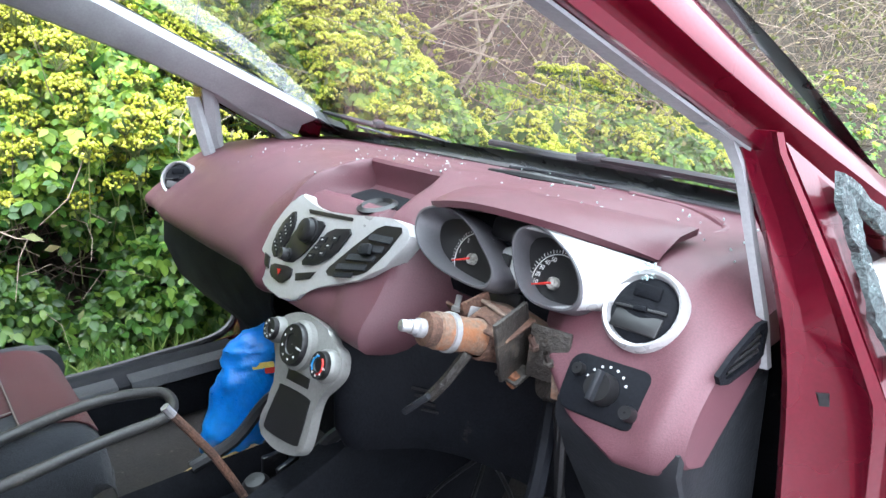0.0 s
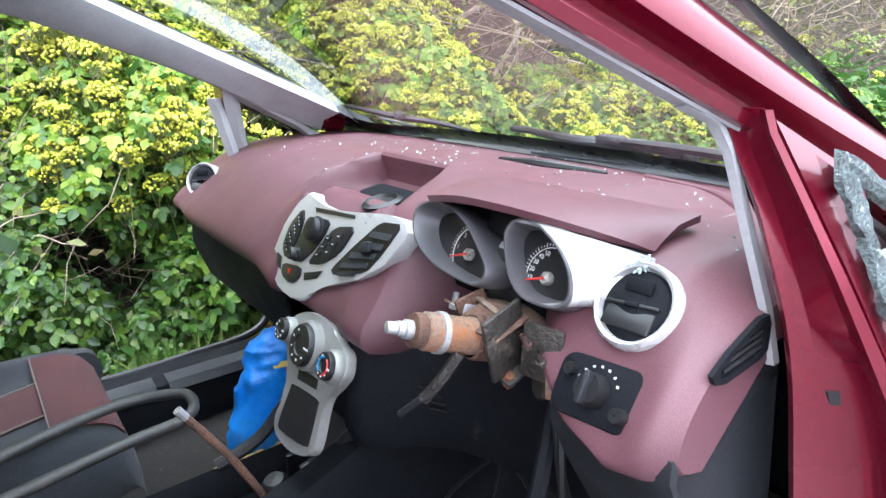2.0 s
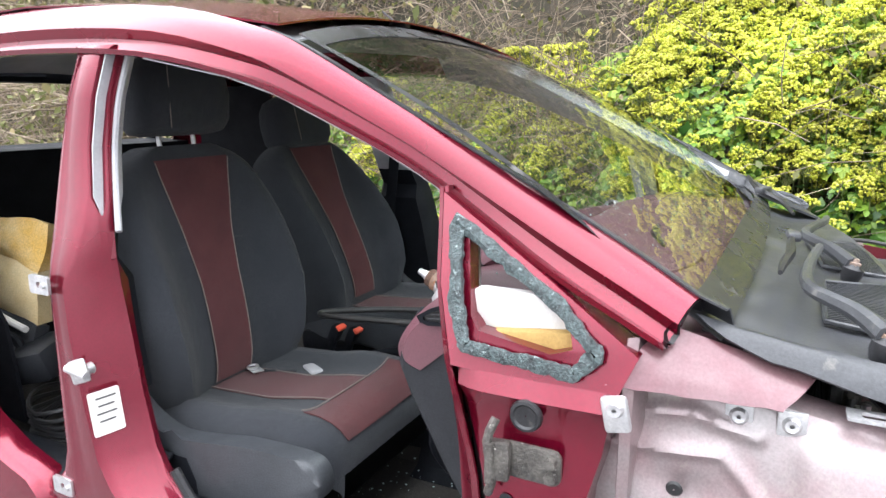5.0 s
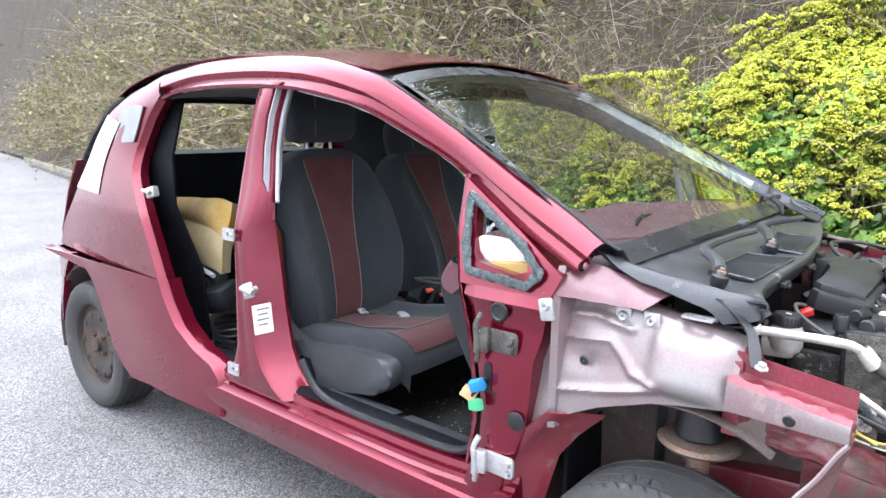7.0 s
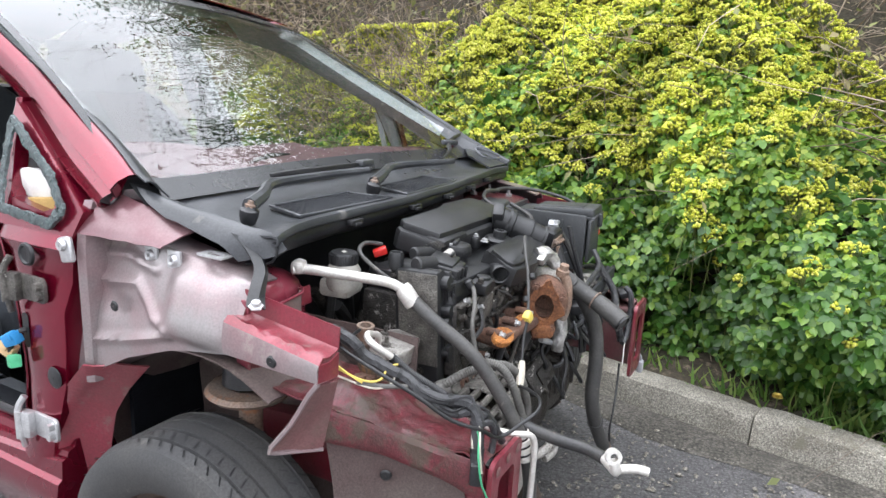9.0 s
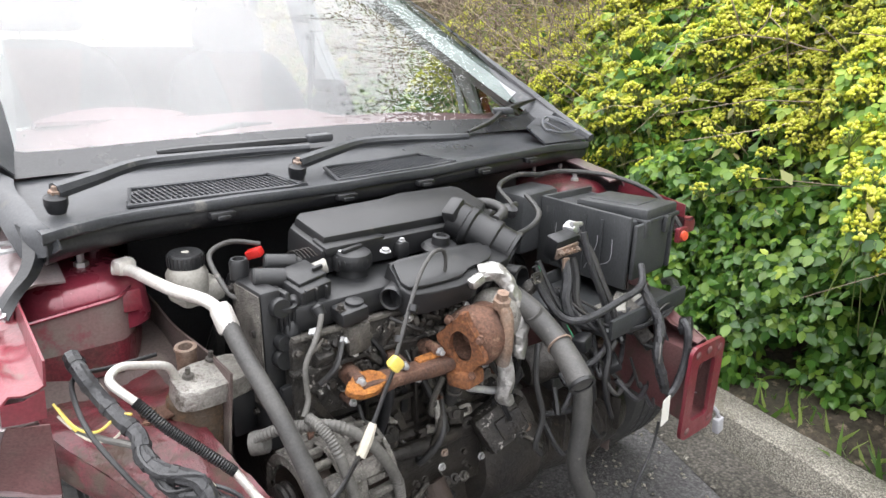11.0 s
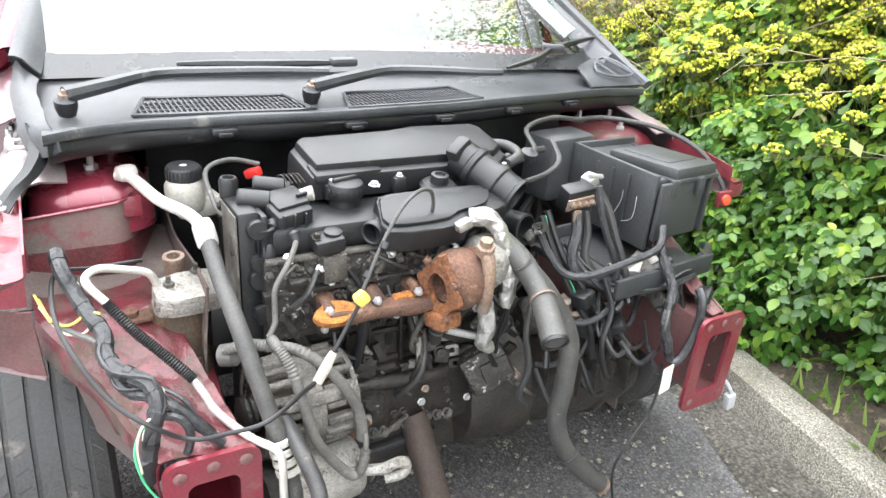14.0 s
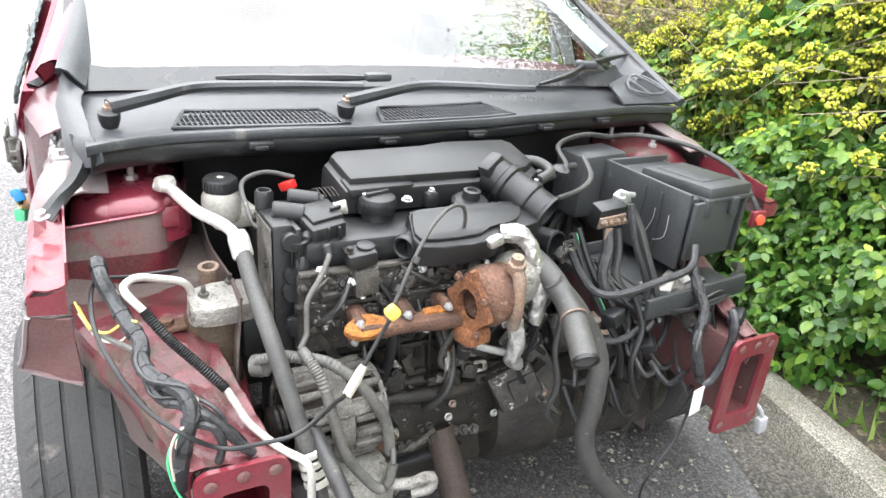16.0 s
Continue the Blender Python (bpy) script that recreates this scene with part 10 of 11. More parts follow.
# big rubber hoses at the gearbox side
h1 = pipe("air_hose", [(0.005, 0.50, 0.80), (-0.015, 0.545, 0.775), (-0.022, 0.60, 0.742), (-0.005, 0.655, 0.722), (0.012, 0.702, 0.700)], [0.022, 0.022, 0.021, 0.022, 0.023], HOSE_DUSTY, "thick grey rubber air hose with an open end", None, 18)
part("hose_end", lathe(bmesh.new(), [(0.024, -0.004), (0.024, 0.002), (0.019, 0.002), (0.018, -0.03), (0.001, -0.03)], (0.0125, 0.704, 0.699), (0.22, 0.80, -0.5), 24), BUTTON, h1)
part("clip_ring", tube(bmesh.new(), [Vector((-0.016, 0.625, 0.734)) + toward((0.15, 0.8, -0.35)) @ Vector((0.023 * math.cos(a), 0.023 * math.sin(a), 0)) for a in np.linspace(0, 2 * math.pi, 18, endpoint=False)], 0.002, 6, 1, True), RUST_LIGHT, h1)
h2 = pipe("coolant_hose", [(-0.01, 0.56, 0.775), (-0.06, 0.585, 0.715), (-0.105, 0.61, 0.63), (-0.108, 0.62, 0.54), (-0.104, 0.62, 0.45), (-0.13, 0.625, 0.375), (-0.19, 0.63, 0.295), (-0.262, 0.632, 0.222)], 0.0190, HOSE_DUSTY, "long grey rubber coolant hose hanging down", None, 18)
part("clip_ring", tube(bmesh.new(), [Vector((-0.145, 0.627, 0.352)) + toward((-0.6, 0.05, -0.75)) @ Vector((0.0205 * math.cos(a), 0.0205 * math.sin(a), 0)) for a in np.linspace(0, 2 * math.pi, 18, endpoint=False)], 0.0025, 6, 1, True), HOSE, h2)
part("hose_mouth", lathe(bmesh.new(), [(0.0200, -0.012), (0.0210, 0.0), (0.016, 0.001), (0.015, -0.02), (0.001, -0.02)], (-0.263, 0.632, 0.221), (-0.68, 0.02, -0.72), 20), RUST_LIGHT, h2)

# air-conditioning pipes on the timing side
ac = pipe("ac_pipe", [(0.590, 0.185, 0.868), (0.570, 0.205, 0.868), (0.556, 0.26, 0.866), (0.540, 0.32, 0.864), (0.505, 0.36, 0.852), (0.487, 0.385, 0.832)], 0.0100, ALLOY_PIPE, "dull aluminium air-conditioning pipe")
blk("pipe_joint", (0.575, 0.19, 0.872), (0.036, 0.028, 0.028), ALLOY_PIPE, (0, 0, 20), 0.010, "", ac)
part("ferrule", lathe(bmesh.new(), [(0.014, -0.01), (0.017, 0.0), (0.017, 0.03), (0.015, 0.034)], (0.490, 0.380, 0.838), (-0.1, 0.55, -0.7), 18), ALLOY_PIPE, ac)
pipe("ac_hose", [(0.487, 0.395, 0.822), (0.484, 0.45, 0.785), (0.476, 0.529, 0.734), (0.462, 0.585, 0.66), (0.445, 0.625, 0.58), (0.432, 0.645, 0.50), (0.430, 0.65, 0.42), (0.425, 0.65, 0.36)], 0.0135, HOSE_DUSTY, "thick dark rubber air-conditioning hose", None, 14)
for k in range(4):
    part("crimp", lathe(bmesh.new(), [(0.0165, -0.006), (0.0195, -0.004), (0.0195, 0.004), (0.0165, 0.006)], (0.446 - 0.003 * k, 0.624 + 0.004 * k, 0.585 - 0.016 * k), (-0.15, 0.3, -0.9), 18), ALLOY_PIPE, ac)
thin = pipe("thin_pipe", [(0.564, 0.37, 0.744), (0.577, 0.38, 0.771), (0.610, 0.39, 0.787), (0.642, 0.40, 0.799), (0.661, 0.415, 0.798), (0.662, 0.43, 0.790), (0.642, 0.45, 0.768)], 0.0062, ALLOY_PIPE, "thin pale aluminium pipe")
pipe("corrugated_sleeve", [(0.642, 0.45, 0.768), (0.613, 0.478, 0.731), (0.579, 0.506, 0.698), (0.545, 0.535, 0.664)], 0.0085, WIRE, "black corrugated sleeve", thin, 10, 30, 0.0016)
pipe("thin_pipe", [(0.547, 0.532, 0.667), (0.535, 0.55, 0.646), (0.526, 0.566, 0.629), (0.511, 0.59, 0.617), (0.486, 0.622, 0.603), (0.463, 0.648, 0.598), (0.454, 0.656, 0.584), (0.452, 0.658, 0.553), (0.450, 0.656, 0.44)], 0.0062, ALLOY_PIPE, "thin pale aluminium pipe")
pipe("ac_tail", [(0.43, 0.60, 0.60), (0.425, 0.68, 0.585), (0.43, 0.75, 0.585), (0.45, 0.79, 0.588)], 0.012, HOSE)
tail = pipe("pipe_fitting", [(0.445, 0.785, 0.588), (0.475, 0.81, 0.590), (0.500, 0.822, 0.60), (0.505, 0.818, 0.62)], 0.0095, ALLOY_PIPE, "pale pipe end fitting hanging free")
part("eye", lathe(bmesh.new(), [(0.007, -0.006), (0.014, -0.006), (0.014, 0.006), (0.007, 0.006)], (0.506, 0.816, 0.628), (0.8, 0.5, 0.2), 18), ALLOY_PIPE, tail)
pipe("stub", [(0.488, 0.815, 0.594), (0.475, 0.85, 0.600), (0.470, 0.872, 0.598)], 0.008, ALLOY_PIPE, "", tail)

# engine mount
mount = thing("engine_mount", (0.53, 0.36, 0.50), "rusty engine mount with a cast alloy arm", "engine mount")
part("can", lathe(bmesh.new(), [(0.048, -0.09), (0.045, -0.02), (0.046, 0.06), (0.043, 0.075), (0.034, 0.082), (0.001, 0.082)], (0.533, 0.358, 0.625), (0, 0, 1), 30), CAN, mount, "rust-streaked steel can")
part("tab", box(bmesh.new(), (0.592, 0.36, 0.685), (0.08, 0.035, 0.008), turned(0, 4, 0), 0.003), RUST_DARK, mount)
part("tab_bolt", lathe(bmesh.new(), [(0.012, 0), (0.012, 0.008), (0.001, 0.009)], (0.606, 0.36, 0.69), (0, 0, 1), 6), RUST_DARK, mount)
o = [(-0.05, -0.028), (-0.058, 0.0), (-0.05, 0.026), (0.0, 0.032), (0.06, 0.022), (0.075, -0.005), (0.055, -0.03), (0.0, -0.034)]
arm = part("arm", plate(bmesh.new(), [(-x * 1.05 - 0.006, y * 1.15 - 0.12 * x) for x, y in spline_outline(o)][::-1], (0.520, 0.375, 0.706), turned(-8, -4, 0), 0.034, 0.006), ALLOY, mount, "pale cast alloy arm")
for x, y in ((0.548, 0.378), (0.500, 0.345)):
    part("arm_bolt", lathe(bmesh.new(), [(0.013, 0), (0.013, 0.003), (0.009, 0.004), (0.009, 0.012), (0.004, 0.013), (0.004, 0.024), (0.001, 0.024)], (x, y, 0.736), (0, 0.1, 1), 6), DIRTY_ALLOY, arm)
part("lower_bracket", rough_up(box(bmesh.new(), (0.545, 0.37, 0.545), (0.09, 0.08, 0.13), turned(0, 8, 5), 0.01), 0.004, 20), CAN, mount, "rust-brown lower bracket")
part("dark_buffer", box(bmesh.new(), (0.475, 0.36, 0.66), (0.05, 0.08, 0.08), turned(0, 0, 10), 0.012), ENGINE_PLASTIC, mount)
stub = thing("pipe_stub", (0.53, 0.318, 0.70), "short open metal pipe stub", "pipe")
part("tube", lathe(bmesh.new(), [(0.016, -0.06), (0.016, -0.005), (0.018, 0.0), (0.0175, 0.003), (0.011, 0.003), (0.010, -0.03), (0.001, -0.03)], (0.529, 0.318, 0.762), (0.05, 0.1, 1), 20), RUST_LIGHT, stub)

# alternator
alt = thing("alternator", (0.36, 0.49, 0.48), "corroded grey alternator with vented end shields", "alternator")
ac0, aw = Vector((0.300, 0.500, 0.555)), Vector((1, 0.05, 0))
part("stator", lathe(bmesh.new(), [(0.072, 0.055), (0.077, 0.058), (0.077, 0.095), (0.072, 0.098)], ac0, aw, 36), ALTERNATOR, alt)
for a0, a1 in ((0.0, 0.055), (0.098, 0.150)):
    for k in range(17):
        a = 2 * math.pi * k / 17
        q = toward(aw)
        bm = box(bmesh.new(), ac0 + q @ Vector((0.070 * math.cos(a), 0.070 * math.sin(a), (a0 + a1) / 2)), (0.016, 0.013, a1 - a0), q @ Matrix.Rotation(a, 3, "Z"), 0.003, 1)
        part("fin", bm, ALTERNATOR, alt)
    part("shield", lathe(bmesh.new(), [(0.052, a0), (0.052, a1)], ac0, aw, 30), SOOT, alt)
    rim = a0 if a0 == 0.0 else a1
    part("rim", lathe(bmesh.new(), [(0.058, rim - 0.004), (0.074, rim - 0.004), (0.074, rim + 0.004), (0.058, rim + 0.004)], ac0, aw, 36), ALTERNATOR, alt)
part("end_cap", lathe(bmesh.new(), [(0.068, 0.004), (0.066, -0.006), (0.05, -0.014), (0.02, -0.016), (0.001, -0.016)], ac0, aw, 30), ALTERNATOR, alt, "corroded alloy end shield")
for ring_r, count, long_by in ((0.046, 14, 0.024), (0.024, 9, 0.010)):
    for k in range(count):
        a = 2 * math.pi * k / count
        q = toward(aw)
        part("slot", box(bmesh.new(), ac0 + q @ Vector((ring_r * math.cos(a), ring_r * math.sin(a), -0.012 if ring_r > 0.03 else -0.0155)), (long_by, 0.006, 0.006), q @ Matrix.Rotation(a, 3, "Z"), 0.001, 1), BUTTON, alt)
part("pulley", lathe(bmesh.new(), [(0.03, 0.150), (0.032, 0.155), (0.028, 0.16), (0.032, 0.165), (0.028, 0.17), (0.032, 0.175), (0.02, 0.18), (0.001, 0.18)], ac0, aw, 26), IRON, alt)
for k, a in enumerate((0.6, 2.2, 3.6, 5.2)):
    q = toward(aw)
    part("ear", box(bmesh.new(), ac0 + q @ Vector((0.074 * math.cos(a), 0.074 * math.sin(a), 0.066)), (0.022, 0.022, 0.12), q @ Matrix.Rotation(a, 3, "Z"), 0.005), ALTERNATOR, alt)
pipe("corrugated_hose", [(0.430, 0.535, 0.706), (0.425, 0.562, 0.702), (0.413, 0.582, 0.675), (0.400, 0.602, 0.617), (0.383, 0.612, 0.552), (0.343, 0.612, 0.485), (0.318, 0.610, 0.457), (0.302, 0.606, 0.466), (0.294, 0.600, 0.495)], 0.0092, SLEEVE, "grey corrugated cable sleeve", alt, 10, 16, 0.0014)
pipe("corrugated_hose", [(0.486, 0.475, 0.662), (0.460, 0.505, 0.685), (0.437, 0.530, 0.693), (0.395, 0.560, 0.692), (0.350, 0.580, 0.654), (0.309, 0.584, 0.584), (0.296, 0.582, 0.537), (0.290, 0.575, 0.500)], 0.0098, SLEEVE, "grey corrugated cable sleeve", alt, 10, 16, 0.0014)
part("hose_clamp", lathe(bmesh.new(), [(0.018, -0.012), (0.019, 0.0), (0.018, 0.012)], (0.480, 0.470, 0.650), (0.6, -0.5, -0.2), 18), SLEEVE, alt)
pipe("terminal_lead", [(0.294, 0.60, 0.495), (0.290, 0.59, 0.51), (0.288, 0.57, 0.52)], 0.005, SLEEVE, "", alt)

# compressor below
comp = thing("ac_compressor", (0.33, 0.58, 0.38), "dirty alloy air-conditioning compressor", "compressor")
part("body", lathe(bmesh.new(), [(0.05, -0.07), (0.056, -0.06), (0.056, 0.04), (0.045, 0.06), (0.001, 0.065)], (0.36, 0.55, 0.42), (1, 0.1, 0), 28), ALLOY, comp)
part("hook", tube(bmesh.new(), [(0.30, 0.60, 0.452), (0.27, 0.62, 0.462), (0.245, 0.63, 0.475), (0.232, 0.63, 0.465), (0.238, 0.63, 0.448), (0.265, 0.62, 0.440)], 0.010, 10, 5), ALLOY, comp)
part("clutch", lathe(bmesh.new(), [(0.05, 0.0), (0.055, 0.004), (0.055, 0.03), (0.03, 0.034), (0.001, 0.034)], (0.43, 0.555, 0.42), (1, 0.1, 0), 28), IRON, comp)

# oil filter housing, gearbox, exhaust
of = blk("oil_cooler", (-0.022, 0.478, 0.500), (0.096, 0.062, 0.084), GRIME, (20, 28, -12), 0.010, "square black oil cooler housing")
blk("cooler_plate", (-0.026, 0.511, 0.512), (0.060, 0.010, 0.044), IRON, (20, 25, -12), 0.004, "", of)
bolt((-0.078, 0.490, 0.482), (-0.5, 0.6, -0.4), 0.009, 0.02, RUST_LIGHT, of)
for k in range(4):
    pipe("small_hose", [(0.14 - 0.01 * k, 0.44, 0.63), (0.135, 0.47 + 0.008 * k, 0.59 - 0.015 * k), (0.11 + 0.02 * k, 0.47, 0.54 - 0.02 * k), (0.09 + 0.02 * k, 0.45, 0.50)], 0.0065, (HOSE, ALLOY, IRON, HOSE)[k])
part("sensor_boss", lathe(bmesh.new(), [(0.018, -0.03), (0.018, 0.0), (0.022, 0.002), (0.022, 0.012), (0.015, 0.014), (0.001, 0.014)], (0.122, 0.44, 0.612), (0, 0.4, 0.9), 20), IRON, engine)
pipe("dipstick_tube", [(0.275, 0.50, 0.72), (0.262, 0.50, 0.68), (0.258, 0.48, 0.62), (0.255, 0.45, 0.55)], 0.010, PLASTIC)
blk("support_arm", (0.148, 0.455, 0.352), (0.155, 0.022, 0.016), PLASTIC, (0, 3, 0), 0.005, "wet black support arm")
# smooth lower crankcase wall with its cylinder and lumpy flange
blk("crankcase", (0.135, 0.425, 0.432), (0.30, 0.05, 0.15), IRON, (-4, 0, 0), 0.012, "oily crankcase wall", block)
part("balance_tube", tube(bmesh.new(), [(0.262, 0.462, 0.520), (0.20, 0.466, 0.515), (0.12, 0.466, 0.508), (0.065, 0.460, 0.502)], [0.010, 0.015, 0.015, 0.012], 14, 3), IRON, block)
for k in range(9):
    part("flange_boss", lathe(bmesh.new(), [(0.012, -0.012), (0.012, 0.004), (0.007, 0.005), (0.007, 0.013), (0.001, 0.013)], (0.235 - 0.024 * k, 0.452, 0.392 - 0.004 * (k % 3)), (0.05, 0.8, 0.5), 8), (IRON, GRIME, DIRTY_ALLOY)[k % 3], block)
for x, z in ((0.232, 0.637), (0.158, 0.648), (0.225, 0.49)):
    bolt((x, 0.432, z), (0.05, 1, 0.1), 0.008, 0.016, DIRTY_ALLOY, block)
part("starter", lathe(bmesh.new(), [(0.001, 0.0), (0.034, 0.0), (0.040, 0.008), (0.040, 0.085), (0.030, 0.095), (0.001, 0.095)], (-0.10, 0.465, 0.590), (-0.75, 0.2, 0.12), 24), IRON, block, "greasy black starter motor")
gear = thing("gearbox", (-0.25, 0.25, 0.2), "dirty grey gearbox casing", "gearbox")
rings = []
for x, r, y, z in ((0.0, 0.120, 0.31, 0.37), (-0.015, 0.150, 0.315, 0.365), (-0.04, 0.156, 0.32, 0.36), (-0.13, 0.158, 0.32, 0.36), (-0.145, 0.166, 0.32, 0.36), (-0.160, 0.166, 0.32, 0.36), (-0.172, 0.140, 0.325, 0.355), (-0.20, 0.118, 0.34, 0.345), (-0.22, 0.108, 0.345, 0.33),
                   (-0.30, 0.106, 0.348, 0.312), (-0.40, 0.104, 0.35, 0.305), (-0.405, 0.112, 0.352, 0.305), (-0.420, 0.112, 0.352, 0.305), (-0.425, 0.100, 0.354, 0.305), (-0.49, 0.096, 0.357, 0.307), (-0.535, 0.082, 0.36, 0.31), (-0.560, 0.055, 0.36, 0.315), (-0.568, 0.012, 0.36, 0.315)):
    rings.append([Vector((x, y + r * math.cos(a), z + r * 0.95 * math.sin(a))) for a in np.linspace(0, 2 * math.pi, 28, endpoint=False)])
part("casing", rough_up(loft(bmesh.new(), rings), 0.006, 14), IRON, gear)
for k in range(6):
    part("rib", box(bmesh.new(), (-0.215 - 0.05 * k, 0.43 + 0.002 * k, 0.375 - 0.006 * k), (0.007, 0.05, 0.09), turned(0, 0, 10), 0.003), IRON, gear)
part("plug", lathe(bmesh.new(), [(0.022, 0), (0.022, 0.012), (0.012, 0.014), (0.001, 0.014)], (-0.352, 0.440, 0.350), (0, 0.85, 0.5), 18), ENGINE_PLASTIC, gear)
part("selector", box(bmesh.new(), (-0.34, 0.40, 0.50), (0.10, 0.06, 0.05), turned(10, 10, 20), 0.01), ENGINE_PLASTIC, gear)
for x, z in ((-0.20, 0.545), (-0.30, 0.555), (-0.38, 0.585)):
    part("bracket_eye", lathe(bmesh.new(), [(0.011, -0.004), (0.024, -0.004), (0.024, 0.004), (0.011, 0.004)], (x - 0.04, 0.47, z + 0.04), (0.1, 0.35, 0.9), 22), RUST_LIGHT, gear)
    part("bracket", box(bmesh.new(), (x - 0.04, 0.44, z + 0.035), (0.05, 0.05, 0.006), turned(-18, 0, 10), 0.002), RUST_LIGHT, gear)
part("exhaust_pipe", tube(bmesh.new(), [(0.12, 0.44, 0.40), (0.105, 0.50, 0.30), (0.09, 0.55, 0.19), (0.07, 0.58, 0.07)], 0.030, 16, 4), SOOT, gear, "brown front exhaust pipe")
blk("lower_cradle", (0.0, 0.10, 0.22), (1.0, 0.14, 0.06), IRON, (0, 0, 0), 0.02, "black subframe")
# junk filling the dark gaps behind
for k in range(26):
    x = -0.40 + 0.034 * k
    pipe("back_hose", [(x, 0.08 + 0.05 * g.random(), 0.35 + 0.2 * g.random()), (x + 0.05 * g.normal(), 0.12, 0.55 + 0.1 * g.random()), (x + 0.04 * g.normal(), 0.10 + 0.05 * g.random(), 0.72 + 0.08 * g.random())], 0.007 + 0.008 * g.random(), (HOSE, WIRE, IRON)[k % 3], "", None, 8, 4)

# ---- brake fluid reservoir ----
res = thing("fluid_reservoir", (0.49, 0.233, 0.80), "yellowed brake fluid reservoir with a black cap", "reservoir")
part("bottle", rough_up(lathe(bmesh.new(), [(0.001, -0.055), (0.030, -0.055), (0.034, -0.045), (0.034, -0.012), (0.030, -0.004), (0.026, 0.004)], (0.489, 0.233, 0.868), (0, 0, 1), 28), 0.002, 30), TANK, res)
part("cap", lathe(bmesh.new(), [(0.0285, 0.0), (0.0285, 0.020), (0.026, 0.024), (0.001, 0.024)], (0.489, 0.233, 0.868), (0, 0.05, 1), 30), ENGINE_PLASTIC, res, "ribbed black cap with a pale symbol")
for k in range(24):
    a = 2 * math.pi * k / 24
    part("cap_rib", box(bmesh.new(), (0.489 + 0.0288 * math.cos(a), 0.233 + 0.0288 * math.sin(a), 0.879), (0.003, 0.003, 0.018), Matrix.Rotation(a, 3, "Z")), ENGINE_PLASTIC, res)
part("symbol", plate(bmesh.new(), [(0.006 * math.cos(a), 0.006 * math.sin(a)) for a in np.linspace(0, 2 * math.pi, 16, endpoint=False)], (0.489, 0.2345, 0.8925), turned(-3, 0, 0), 0.0004), TANK, res)
part("neck", box(bmesh.new(), (0.47, 0.215, 0.815), (0.08, 0.07, 0.04), turned(0, 0, 10), 0.012), TANK, res)

# ---- battery box ----
bat = thing("battery_box", (-0.53, 0.33, 0.62), "empty black battery box with a fuse box lid", "battery box")
for c, sz, m, t in (((-0.410, 0.340, 0.782), (0.012, 0.265, 0.172), BOX_GREY, 2), ((-0.505, 0.208, 0.782), (0.19, 0.012, 0.172), BOX_GREY, 2), ((-0.490, 0.474, 0.787), (0.15, 0.012, 0.130), BOX_GREY, 6), ((-0.590, 0.335, 0.785), (0.012, 0.26, 0.14), BOX_GREY, 2)):
    part("wall", box(bmesh.new(), c, sz, turned(0, 0, t), 0.005), m, bat, "scratched black box wall")
for k in range(4):
    part("rib", box(bmesh.new(), (-0.402, 0.25 + 0.05 * k, 0.775), (0.005, 0.006, 0.15), turned(0, 0, 3), 0.002), BOX_GREY, bat)
part("core", box(bmesh.new(), (-0.500, 0.338, 0.790), (0.165, 0.245, 0.130), turned(0, 0, 2), 0.008), BOX_GREY, bat)
lid = part("lid", box(bmesh.new(), (-0.518, 0.378, 0.862), (0.140, 0.195, 0.030), turned(3, 0, 5), 0.008), BOX_GREY, bat, "grey-black fuse box lid")
part("lid_rim", box(bmesh.new(), (-0.518, 0.378, 0.848), (0.150, 0.205, 0.010), turned(3, 0, 5), 0.003), BOX_GREY, lid)
part("lid_panel", box(bmesh.new(), (-0.518, 0.368, 0.876), (0.100, 0.13, 0.006), turned(3, 0, 5), 0.003), BOX_GREY, lid)
for x in (-0.455, -0.535):
    part("catch", box(bmesh.new(), (x, 0.482, 0.838), (0.020, 0.012, 0.040), None, 0.003), BOX_GREY, lid)
for k in range(5):
    part("scratch", tube(bmesh.new(), [(-0.4015, 0.24 + 0.04 * k, 0.72 + 0.02 * (k % 3)), (-0.401, 0.26 + 0.043 * k, 0.76 + 0.02 * (k % 2)), (-0.4012, 0.265 + 0.042 * k, 0.81)], 0.0008, 4, 3), PILLAR_GREY, bat)
tr = part("tray", box(bmesh.new(), (-0.42, 0.40, 0.648), (0.30, 0.28, 0.020), turned(0, 2, 3), 0.005), BOX_GREY, bat, "black battery tray with debris")
for k in range(2):
    part("tray_lip", box(bmesh.new(), (-0.42, 0.54 - 0.27 * k, 0.668), (0.30, 0.010, 0.040), turned(0, 2, 3), 0.003), BOX_GREY, tr)
for k in range(5):
    part("debris", rough_up(box(bmesh.new(), (-0.36 - 0.02 * k, 0.47 + 0.015 * (k % 3), 0.668), (0.05, 0.035, 0.008), turned(10 * k, 8, 35 * k), 0.002), 0.003, 40), (ALLOY, TANK, DIRTY_ALLOY)[k % 3], tr)
part("back_shell", box(bmesh.new(), (-0.40, 0.16, 0.80), (0.16, 0.10, 0.16), turned(0, 0, 8), 0.02), BOX_GREY, bat)
